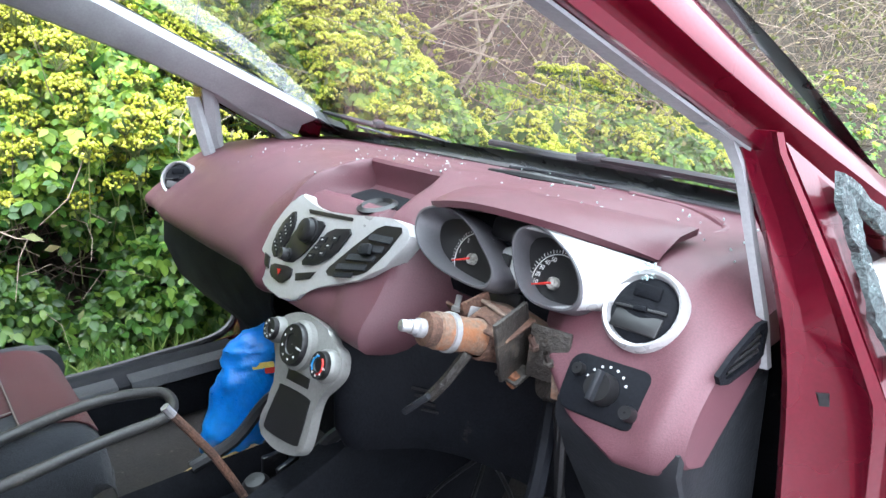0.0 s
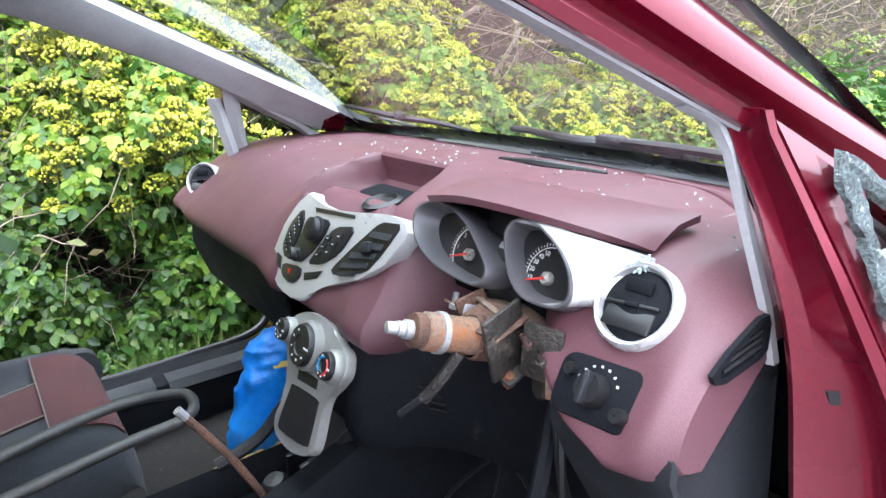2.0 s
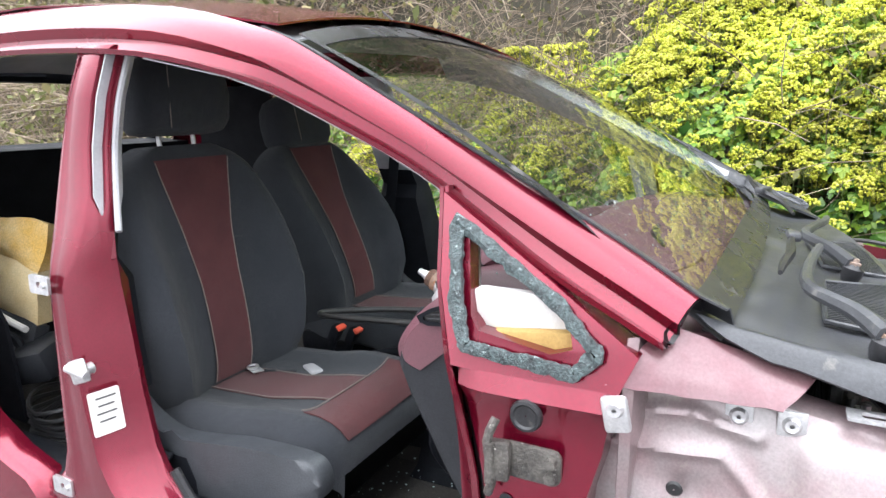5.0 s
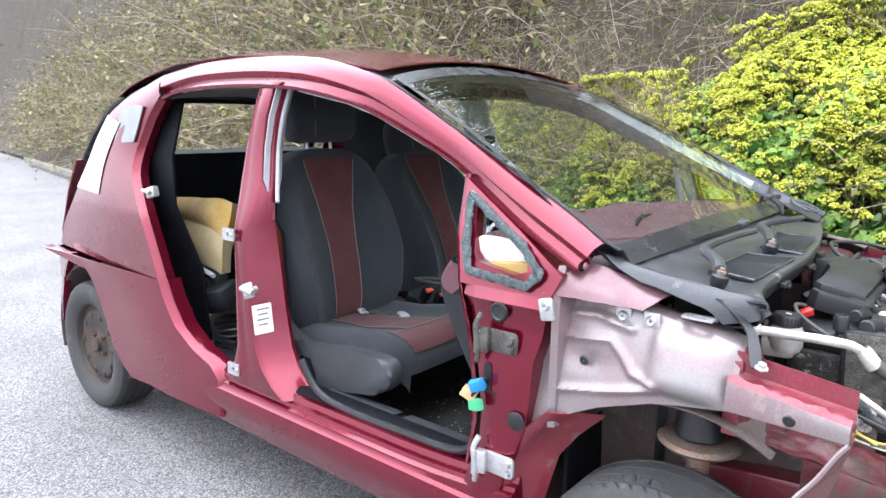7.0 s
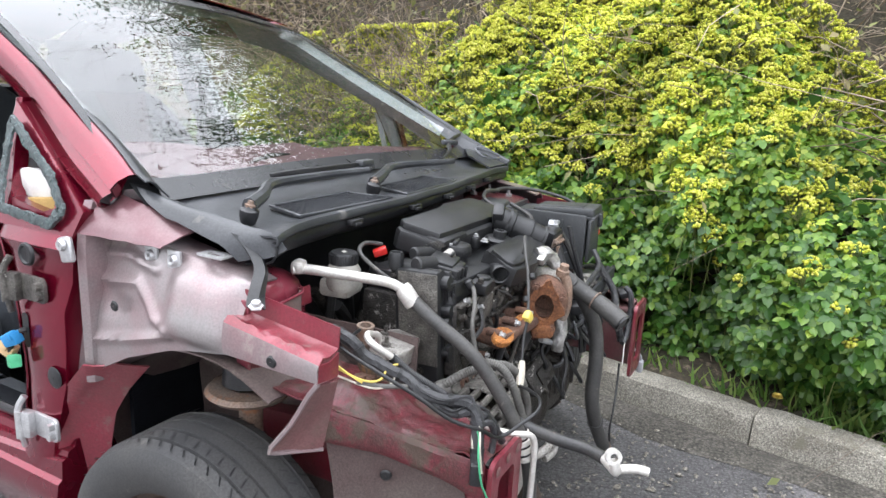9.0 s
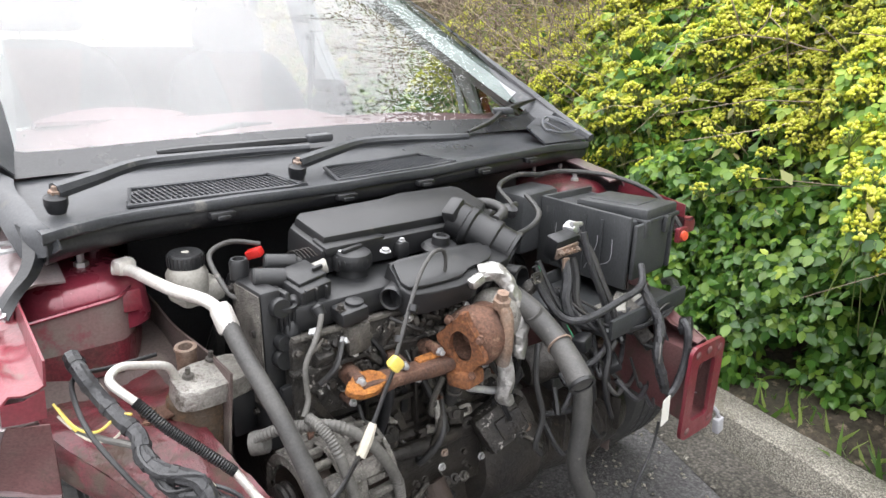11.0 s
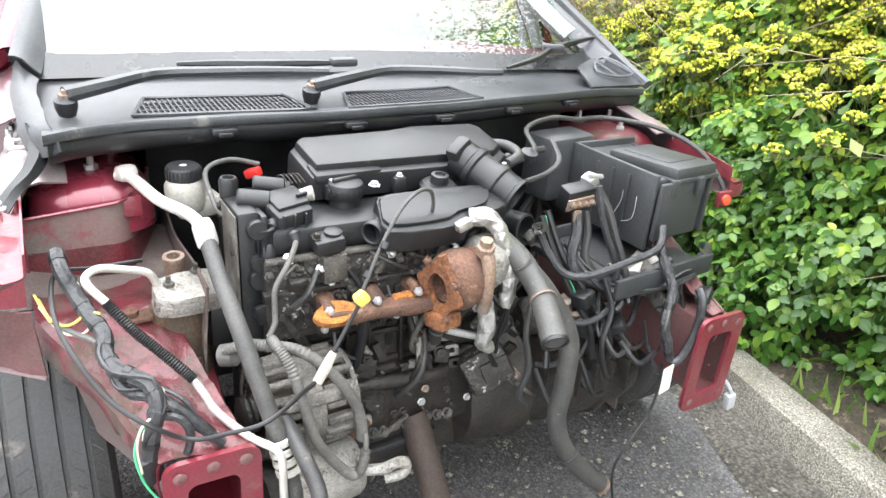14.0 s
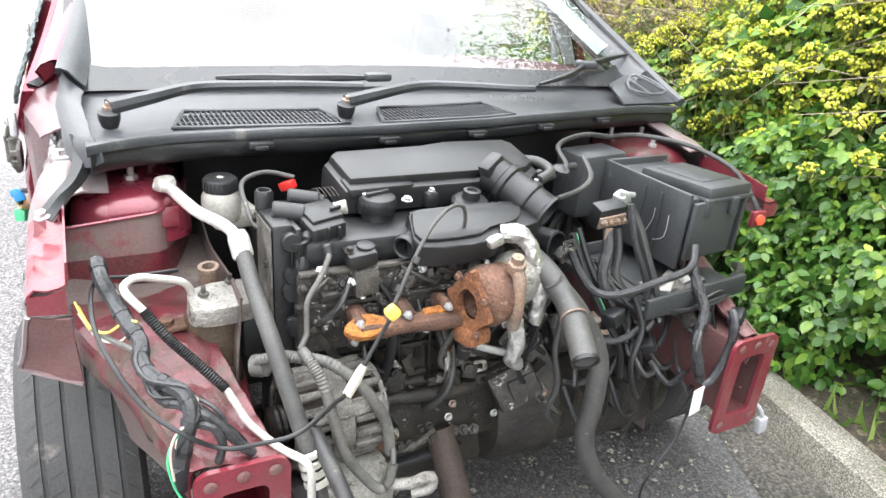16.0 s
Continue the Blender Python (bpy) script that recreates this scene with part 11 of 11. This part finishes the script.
# terminal block and cables
term = thing("terminal_block", (-0.235, 0.42, 0.79), "corroded battery terminal block with cables", "terminal")
part("block", box(bmesh.new(), (-0.235, 0.424, 0.826), (0.070, 0.035, 0.050), turned(-15, 5, 0), 0.005), PLASTIC, term)
part("bus_bar", box(bmesh.new(), (-0.232, 0.444, 0.818), (0.066, 0.006, 0.026), turned(-15, 5, 0), 0.002), RUST_LIGHT, term, "brass-brown bus bar")
for k in range(4):
    part("fuse_stud", lathe(bmesh.new(), [(0.007, 0), (0.007, 0.006), (0.004, 0.007), (0.004, 0.012), (0.001, 0.012)], (-0.258 + 0.017 * k, 0.447, 0.818), (0, 1, 0.1), 6), RUST_LIGHT, term)
part("clamp", box(bmesh.new(), (-0.275, 0.415, 0.852), (0.03, 0.03, 0.028), turned(0, 20, 15), 0.006), ZINC, term, "bright battery clamp")
part("clamp_bolt", rod(bmesh.new(), (-0.30, 0.42, 0.86), (-0.262, 0.425, 0.866), 0.006, None, 8), ZINC, term)
for pts, r, m in (([(-0.225, 0.445, 0.80), (-0.222, 0.46, 0.765), (-0.205, 0.475, 0.72), (-0.212, 0.49, 0.685), (-0.255, 0.50, 0.662), (-0.32, 0.50, 0.655), (-0.40, 0.505, 0.660), (-0.46, 0.51, 0.685)], 0.0115, LOOM),
                  ([(-0.250, 0.445, 0.80), (-0.250, 0.46, 0.76), (-0.242, 0.475, 0.71), (-0.27, 0.49, 0.672), (-0.33, 0.49, 0.66)], 0.009, HOSE),
                  ([(-0.285, 0.425, 0.845), (-0.305, 0.45, 0.80), (-0.32, 0.475, 0.74), (-0.335, 0.50, 0.68), (-0.335, 0.52, 0.63), (-0.30, 0.53, 0.60)], 0.009, HOSE),
                  ([(-0.17, 0.42, 0.80), (-0.19, 0.46, 0.72), (-0.225, 0.50, 0.655), (-0.26, 0.52, 0.60), (-0.30, 0.53, 0.54), (-0.31, 0.53, 0.48)], 0.0075, WIRE)):
    part("cable", tube(bmesh.new(), pts, r, 8, 5), m, term, "black battery cable")
part("lug", box(bmesh.new(), (-0.222, 0.452, 0.792), (0.018, 0.008, 0.030), None, 0.003), RUST_LIGHT, term)
# hoses over the battery side
hoses = thing("vacuum_hoses", (-0.25, 0.3, 0.86), "thin black hoses over the battery box", "hoses")
for pts, r in (([(-0.05, 0.34, 0.895), (-0.12, 0.33, 0.875), (-0.19, 0.30, 0.872), (-0.235, 0.27, 0.880), (-0.26, 0.20, 0.905), (-0.36, 0.16, 0.915), (-0.45, 0.16, 0.905)], 0.006),
               ([(-0.12, 0.40, 0.86), (-0.19, 0.38, 0.865), (-0.24, 0.35, 0.88), (-0.27, 0.28, 0.90)], 0.006),
               ([(-0.46, 0.14, 0.90), (-0.56, 0.14, 0.90), (-0.66, 0.22, 0.89), (-0.70, 0.33, 0.86), (-0.715, 0.40, 0.80), (-0.73, 0.42, 0.75)], 0.006),
               ([(-0.12, 0.25, 0.84), (-0.20, 0.24, 0.86), (-0.30, 0.22, 0.86)], 0.009)):
    part("hose", tube(bmesh.new(), pts, r, 8, 5), HOSE, hoses)
part("valve", lathe(bmesh.new(), [(0.014, 0), (0.018, 0.006), (0.018, 0.02), (0.001, 0.024)], (-0.195, 0.30, 0.868), (0, 0.3, 1), 20), LOOM, hoses)

# ---- wiring ----
wire = thing("wiring_harness", (0.6, 0.5, 0.45), "torn black wiring harness over the front rail", "wiring")
MAIN = [(0.695, 0.36, 0.815), (0.691, 0.40, 0.802), (0.679, 0.42, 0.776), (0.665, 0.46, 0.756), (0.652, 0.49, 0.741), (0.654, 0.52, 0.725), (0.642, 0.55, 0.716), (0.611, 0.58, 0.706), (0.603, 0.60, 0.684), (0.615, 0.61, 0.643), (0.623, 0.615, 0.610)]
SIDE = [(0.651, 0.54, 0.712), (0.637, 0.57, 0.694), (0.608, 0.59, 0.689), (0.573, 0.61, 0.669), (0.545, 0.618, 0.630), (0.527, 0.62, 0.607)]
for pts, r, m in ((MAIN, 0.0115, LOOM), (SIDE, 0.0075, LOOM),
                  ([(0.58, 0.34, 0.775), (0.651, 0.36, 0.783), (0.690, 0.375, 0.792), (0.706, 0.40, 0.788), (0.708, 0.47, 0.767), (0.691, 0.53, 0.737), (0.66, 0.58, 0.695), (0.62, 0.62, 0.67), (0.569, 0.63, 0.636), (0.518, 0.655, 0.650), (0.480, 0.668, 0.662), (0.445, 0.655, 0.668), (0.405, 0.618, 0.660), (0.374, 0.588, 0.652), (0.347, 0.580, 0.688), (0.32, 0.57, 0.725), (0.298, 0.567, 0.762)], 0.0034, WIRE),
                  ([(0.297, 0.566, 0.775), (0.283, 0.56, 0.80), (0.255, 0.545, 0.845), (0.215, 0.52, 0.885), (0.175, 0.50, 0.905), (0.145, 0.49, 0.90), (0.135, 0.485, 0.87), (0.14, 0.48, 0.84)], 0.0034, HOSE_DUSTY),
                  ([(0.715, 0.43, 0.745), (0.690, 0.46, 0.735), (0.665, 0.49, 0.733), (0.650, 0.51, 0.728)], 0.0045, SLEEVE),
                  ([(0.605, 0.60, 0.665), (0.628, 0.618, 0.660), (0.640, 0.625, 0.630), (0.632, 0.63, 0.58), (0.612, 0.635, 0.54)], 0.0018, GREEN),
                  ([(0.597, 0.60, 0.672), (0.625, 0.618, 0.668), (0.636, 0.625, 0.640), (0.634, 0.63, 0.60)], 0.0018, PLASTIC_WHITE),
                  ([(0.603, 0.60, 0.665), (0.580, 0.615, 0.665), (0.568, 0.62, 0.640), (0.575, 0.62, 0.605), (0.592, 0.62, 0.588)], 0.0065, LOOM)):
    part("cable", tube(bmesh.new(), pts, r, 8, 5), m, wire)
part("cable", tube(bmesh.new(), [(0.726, 0.40, 0.764), (0.713, 0.44, 0.749), (0.692, 0.46, 0.747), (0.667, 0.46, 0.761), (0.652, 0.47, 0.763)], 0.0020, 6, 5), YELLOW, wire, "thin yellow wire")
part("cable", tube(bmesh.new(), [(0.730, 0.40, 0.772), (0.722, 0.42, 0.757), (0.714, 0.44, 0.745)], 0.0018, 6, 5), YELLOW, wire, "thin yellow wire")
part("cable", tube(bmesh.new(), [(0.727, 0.40, 0.752), (0.705, 0.45, 0.735), (0.68, 0.47, 0.735), (0.664, 0.475, 0.75)], 0.0018, 6, 5), PLASTIC_WHITE, wire)
part("connector", box(bmesh.new(), (0.624, 0.616, 0.592), (0.026, 0.022, 0.044), turned(0, 8, 20), 0.005), PLASTIC, wire)
part("yellow_tip", rough_up(box(bmesh.new(), (0.297, 0.567, 0.768), (0.022, 0.017, 0.024), turned(10, 40, 0), 0.006), 0.002, 60), YELLOW, wire, "yellow plug on a thin cable")
part("white_joint", tube(bmesh.new(), [(0.376, 0.590, 0.648), (0.360, 0.585, 0.670), (0.347, 0.581, 0.690)], [0.008, 0.009, 0.006], 8, 2), PLASTIC_WHITE, wire, "off-white cable joint")
for z, x in ((0.80, 0.282), (0.845, 0.255)):
    part("tape", lathe(bmesh.new(), [(0.005, -0.006), (0.0075, -0.005), (0.0075, 0.005), (0.005, 0.006)], (x, 0.555, z), (-0.5, -0.3, 0.8), 10), WIRE, wire)
wire2 = thing("wiring_harness", (-0.42, 0.6, 0.45), "taped grey wiring hanging before the battery tray", "wiring")
for pts, r, m in (([(-0.403, 0.52, 0.735), (-0.403, 0.55, 0.695), (-0.405, 0.58, 0.651), (-0.378, 0.60, 0.594), (-0.390, 0.612, 0.545), (-0.402, 0.615, 0.505)], 0.0105, LOOM),
                  ([(-0.462, 0.60, 0.655), (-0.456, 0.62, 0.635), (-0.453, 0.625, 0.572), (-0.428, 0.625, 0.512), (-0.405, 0.622, 0.495)], 0.0090, LOOM),
                  ([(-0.425, 0.50, 0.764), (-0.390, 0.53, 0.731), (-0.300, 0.54, 0.718), (-0.196, 0.54, 0.705), (-0.149, 0.52, 0.711), (-0.125, 0.49, 0.750), (-0.112, 0.47, 0.79)], 0.0080, LOOM),
                  ([(-0.249, 0.47, 0.862), (-0.261, 0.49, 0.788), (-0.300, 0.51, 0.690), (-0.287, 0.53, 0.615), (-0.223, 0.53, 0.588), (-0.17, 0.51, 0.60)], 0.0072, LOOM),
                  ([(-0.26, 0.52, 0.68), (-0.27, 0.55, 0.62), (-0.24, 0.57, 0.56), (-0.25, 0.58, 0.50), (-0.28, 0.57, 0.46)], 0.006, WIRE),
                  ([(-0.10, 0.50, 0.66), (-0.07, 0.53, 0.60), (-0.075, 0.55, 0.53), (-0.06, 0.55, 0.47), (-0.08, 0.55, 0.44)], 0.006, HOSE),
                  ([(-0.15, 0.44, 0.80), (-0.17, 0.47, 0.72), (-0.20, 0.50, 0.66), (-0.22, 0.52, 0.60)], 0.0016, GREEN),
                  ([(-0.14, 0.44, 0.80), (-0.165, 0.475, 0.72), (-0.20, 0.505, 0.64), (-0.24, 0.53, 0.57), (-0.25, 0.54, 0.50)], 0.007, WIRE),
                  ([(-0.38, 0.625, 0.44), (-0.36, 0.63, 0.38), (-0.30, 0.64, 0.32), (-0.28, 0.64, 0.26), (-0.29, 0.65, 0.18)], 0.0032, WIRE),
                  ([(-0.55, 0.52, 0.68), (-0.62, 0.48, 0.66), (-0.70, 0.42, 0.64), (-0.78, 0.35, 0.60)], 0.011, LOOM)):
    part("cable", tube(bmesh.new(), pts, r, 8, 5), m, wire2)
part("connector", box(bmesh.new(), (-0.505, 0.585, 0.625), (0.05, 0.03, 0.02), turned(20, 10, 30), 0.004), PLASTIC, wire2)
part("connector", box(bmesh.new(), (-0.28, 0.48, 0.555), (0.10, 0.05, 0.045), turned(10, 5, 10), 0.010), ENGINE_PLASTIC, wire2)
tag = thing("paper_tag", (-0.386, 0.63, 0.43), "white paper tag hanging on the wiring", "tag")
part("paper", plate(bmesh.new(), rounded(0.036, 0.066, 0.002, 1), (-0.388, 0.632, 0.468), Matrix(((-1, 0, 0), (0, 0, 1), (0, 1, 0))) @ turned(0, 8, 4), 0.001), PAPER, tag)
plug = thing("grey_plug", (-0.615, 0.645, 0.33), "grey cable plug hanging below the rail end", "plug")
part("shell", box(bmesh.new(), (-0.618, 0.645, 0.352), (0.026, 0.018, 0.042), turned(0, 10, 0), 0.004), PILLAR_GREY, plug)
part("lead", tube(bmesh.new(), [(-0.618, 0.645, 0.37), (-0.60, 0.64, 0.40), (-0.57, 0.60, 0.44)], 0.005, 6, 3), PILLAR_GREY, plug)
# marker lamp on the far apron's end
lamp = thing("side_marker", (-0.735, 0.40, 0.70), "small orange-red side marker", "marker lamp")
part("lens", lathe(bmesh.new(), [(0.013, 0), (0.012, 0.006), (0.001, 0.008)], (-0.712, 0.427, 0.765), (0.15, 0.95, 0.1), 18), BUCKLE, lamp)
part("holder", box(bmesh.new(), (-0.715, 0.418, 0.765), (0.045, 0.014, 0.040), None, 0.005), RED_INNER, lamp)

# loose single wires round the torn looms, and their tape
def strands(owner, line, count, spread, seed, mats, r=(0.0018, 0.0034)):
    g = random.Random(seed)
    for k in range(count):
        off = [Vector((g.uniform(-1, 1), g.uniform(-1, 1), g.uniform(-0.6, 1))) * spread for _ in line]
        off[0], off[-1] = off[0] * 0.3, off[-1] * 0.3
        part("strand", tube(bmesh.new(), [Vector(q) + d for q, d in zip(line, off)], g.uniform(*r), 6, 4), mats[k % len(mats)], owner)


def tape(owner, line, r, steps):
    pts = spline([Vector(q) for q in line], 6)
    for k in range(steps):
        i = 1 + int((len(pts) - 3) * (k + 0.5) / steps)
        part("tape", rod(bmesh.new(), lerp(pts[i], pts[i - 1], 0.6), lerp(pts[i], pts[i + 1], 0.6), r, r * 0.96, 9), LOOM if k % 3 else WIRE, owner)


strands(wire, MAIN, 5, 0.010, 3, (WIRE, LOOM, WIRE, PLASTIC_WHITE, WIRE, RUST_DARK))
tape(wire, MAIN, 0.0130, 10)
tape(wire, SIDE, 0.0088, 6)
strands(wire, SIDE, 3, 0.010, 5, (WIRE, LOOM, WIRE))
LEFT_LOOM = [(-0.403, 0.52, 0.735), (-0.403, 0.55, 0.695), (-0.405, 0.58, 0.651), (-0.378, 0.60, 0.594), (-0.390, 0.612, 0.545), (-0.402, 0.615, 0.505)]
strands(wire2, LEFT_LOOM, 5, 0.012, 7, (LOOM, WIRE, LOOM, SLEEVE, WIRE))
tape(wire2, LEFT_LOOM, 0.0120, 7)
strands(wire2, [(-0.20, 0.45, 0.74), (-0.27, 0.50, 0.67), (-0.36, 0.53, 0.64), (-0.46, 0.54, 0.66), (-0.56, 0.52, 0.64)], 6, 0.020, 9, (WIRE, HOSE_DUSTY, LOOM), (0.002, 0.0045))
strands(engine, [(0.02, 0.47, 0.72), (0.00, 0.50, 0.66), (-0.03, 0.51, 0.60), (-0.02, 0.50, 0.54), (-0.06, 0.48, 0.48)], 5, 0.03, 11, (WIRE, HOSE, WIRE), (0.003, 0.006))
# bolts and small brackets on the block's front
g7 = random.Random(21)
for k in range(18):
    x, z = g7.uniform(-0.10, 0.34), g7.uniform(0.42, 0.69)
    y = 0.455 + 0.02 * g7.random() - 0.10 * max(0, z - 0.70)
    part("bolt", lathe(bmesh.new(), [(0.001, 0.006), (0.0055, 0.006), (0.006, 0.001), (0.009, 0.0)], (x, y, z), (0.1, 1, 0.15), 6), (IRON, RUST_LIGHT, IRON, ZINC, IRON)[k % 5], engine)
for k in range(16):
    x, z = g7.uniform(-0.12, 0.34), g7.uniform(0.45, 0.68)
    part("bracket", box(bmesh.new(), (x, 0.452 - 0.10 * max(0, z - 0.70), z), (g7.uniform(0.015, 0.05), 0.012, g7.uniform(0.015, 0.05)), turned(g7.uniform(-15, 15), g7.uniform(-40, 40), g7.uniform(-15, 15)), 0.003), (IRON, GRIME, ALLOY, IRON)[k % 4], engine)
for x in (0.115, 0.150, 0.215, 0.260):
    blk("casting_rib", (x, 0.424, 0.585), (0.007, 0.016, 0.110), IRON, (0, 3, 0), 0.002, "", block)
for z, w, x in ((0.512, 0.34, 0.15), (0.468, 0.30, 0.13)):
    part("gallery", tube(bmesh.new(), [(x - w / 2, 0.425, z), (x, 0.428, z + 0.006), (x + w / 2, 0.425, z + 0.010)], 0.013, 12, 3), IRON, block)
for x, z, r in ((0.10, 0.57, 0.016), (0.075, 0.545, 0.013), (0.055, 0.60, 0.018)):
    part("banjo", lathe(bmesh.new(), [(r, -0.02), (r, 0.004), (r * 0.7, 0.006), (r * 0.7, 0.014), (0.001, 0.014)], (x, 0.452, z), (0.2, 0.9, 0.2), 14), (IRON, DIRTY_ALLOY, IRON)[int(r * 1000) % 3], block)
pipe("drain_hose", [(0.108, 0.50, 0.665), (0.110, 0.495, 0.640), (0.105, 0.48, 0.610), (0.095, 0.465, 0.585)], 0.013, HOSE, "", block)
for k in range(2):
    part("hose_ring", lathe(bmesh.new(), [(0.0135, -0.003), (0.0155, -0.002), (0.0155, 0.002), (0.0135, 0.003)], (0.107, 0.488, 0.632 - 0.010 * k), (0.1, 0.3, 1), 16), DIRTY_ALLOY, block)
pipe("oil_line", [(0.135, 0.49, 0.66), (0.152, 0.485, 0.62), (0.150, 0.475, 0.585), (0.125, 0.465, 0.560), (0.10, 0.46, 0.545)], 0.0055, DIRTY_ALLOY, "", block)

# small castings, clips, studs and leads that crowd the engine's face
g8 = random.Random(77)
for k in range(90):
    x = g8.uniform(-0.12, 0.40)
    z = g8.uniform(0.40, 0.70) if k % 3 else g8.uniform(0.69, 0.80)
    y = 0.448 + 0.022 * g8.random() + (0.012 if z > 0.69 else 0)
    m = (IRON, GRIME, IRON, DIRTY_ALLOY, IRON, RUST_DARK, GRIME, IRON, ALLOY)[k % 9]
    if k % 4 == 0:
        part("stud", lathe(bmesh.new(), [(0.008, -0.01), (0.008, 0.004), (0.0055, 0.005), (0.0055, 0.014), (0.003, 0.015), (0.003, 0.024), (0.0005, 0.024)], (x, y, z), (g8.uniform(-0.3, 0.3), 1, g8.uniform(-0.1, 0.6)), 8), m, engine)
    elif k % 4 == 1:
        part("casting", rough_up(box(bmesh.new(), (x, y - 0.008, z), (g8.uniform(0.012, 0.045), 0.022, g8.uniform(0.008, 0.030)), turned(g8.uniform(-20, 20), g8.uniform(-50, 50), 0), 0.004), 0.0015, 60), m, engine)
    elif k % 4 == 2:
        e = Vector((x + g8.uniform(-0.07, 0.07), y + 0.004, z - g8.uniform(0.02, 0.09)))
        part("lead", tube(bmesh.new(), [(x, y, z), lerp((x, y, z), e, 0.5) + Vector((g8.uniform(-0.02, 0.02), 0.014, 0)), e], g8.uniform(0.0022, 0.0050), 6, 4), (WIRE, HOSE, DIRTY_ALLOY, SLEEVE)[k % 3 + (k % 8 == 2)], engine)
    else:
        part("clip", frame_plate(bmesh.new(), rounded(0.030, 0.022, 0.006, 2), rounded(0.014, 0.010, 0.004, 2), (x, y, z), toward((g8.uniform(-0.4, 0.4), 1, g8.uniform(0, 0.5))), 0.005), m, engine)
for k in range(26):
    x, z = g8.uniform(-0.60, -0.12), g8.uniform(0.44, 0.66)
    y = 0.46 + 0.08 * g8.random()
    e = Vector((x + g8.uniform(-0.12, 0.12), y + 0.03 * g8.random(), z + g8.uniform(-0.12, 0.05)))
    part("strand", tube(bmesh.new(), [(x, y, z), lerp((x, y, z), e, 0.5) + Vector((0.02, 0.03, -0.02)), e], g8.uniform(0.0030, 0.0075), 6, 5), (WIRE, LOOM, HOSE, LOOM)[k % 4], wire2)
for k in range(7):
    x, z = -0.16 - 0.055 * k, 0.56 + 0.04 * ((k * 5) % 3)
    part("plug_body", rough_up(box(bmesh.new(), (x, 0.50 + 0.02 * (k % 2), z), (0.045, 0.035, 0.030), turned(12 * k, 8 * k, 20 * k), 0.006), 0.002, 40), (ENGINE_PLASTIC, PLASTIC, IRON)[k % 3], wire2)

# ---- kerb stones, one by one ----
kerb = thing("kerb", (0, 0, 0), "weathered concrete kerb stones along the road", "kerb", kind="structure")
for i in range(34):
    s0 = -22.2 + i * 0.915 + 0.35
    variant = i % 3
    if i < 3:
        bm = bmesh.new()
        rows = []
        for k in range(13):
            s = 0.909 * k / 12
            r = lambda a: 0.004 * noise.noise(Vector((s * 9 + 5 * variant, a, 0)))  # noqa: E731
            end = 0.006 if k in (0, 12) else 0.0
            rows.append([Vector((x + r(j), s, z - end * (z > 0.1) + r(j + 9))) for j, (x, z) in enumerate(((0.015, -0.05), (0.012, 0.02), (0.0, 0.095), (-0.006, 0.118), (-0.022, 0.129), (-0.06, 0.132), (-0.10, 0.131), (-0.122, 0.126), (-0.128, 0.11), (-0.128, -0.05)))])
        ob = part("kerb_stone", loft(bm, rows), CONCRETE, kerb)
        if i == 0:
            STONES = []
        STONES.append(ob.data)
    else:
        ob = new("kerb_stone", STONES[variant])
        ob.parent = kerb
    ob.matrix_basis = Matrix.Translation(on_verge(s0, 0.0)) @ Matrix.Rotation(-math.atan2(ALONG.x, ALONG.y), 4, "Z") @ pose(0.004 * ((i * 7) % 3 - 1), 0, 0.003 * ((i * 5) % 3 - 1), 0.2 * ((i * 3) % 3 - 1), 0, 0)
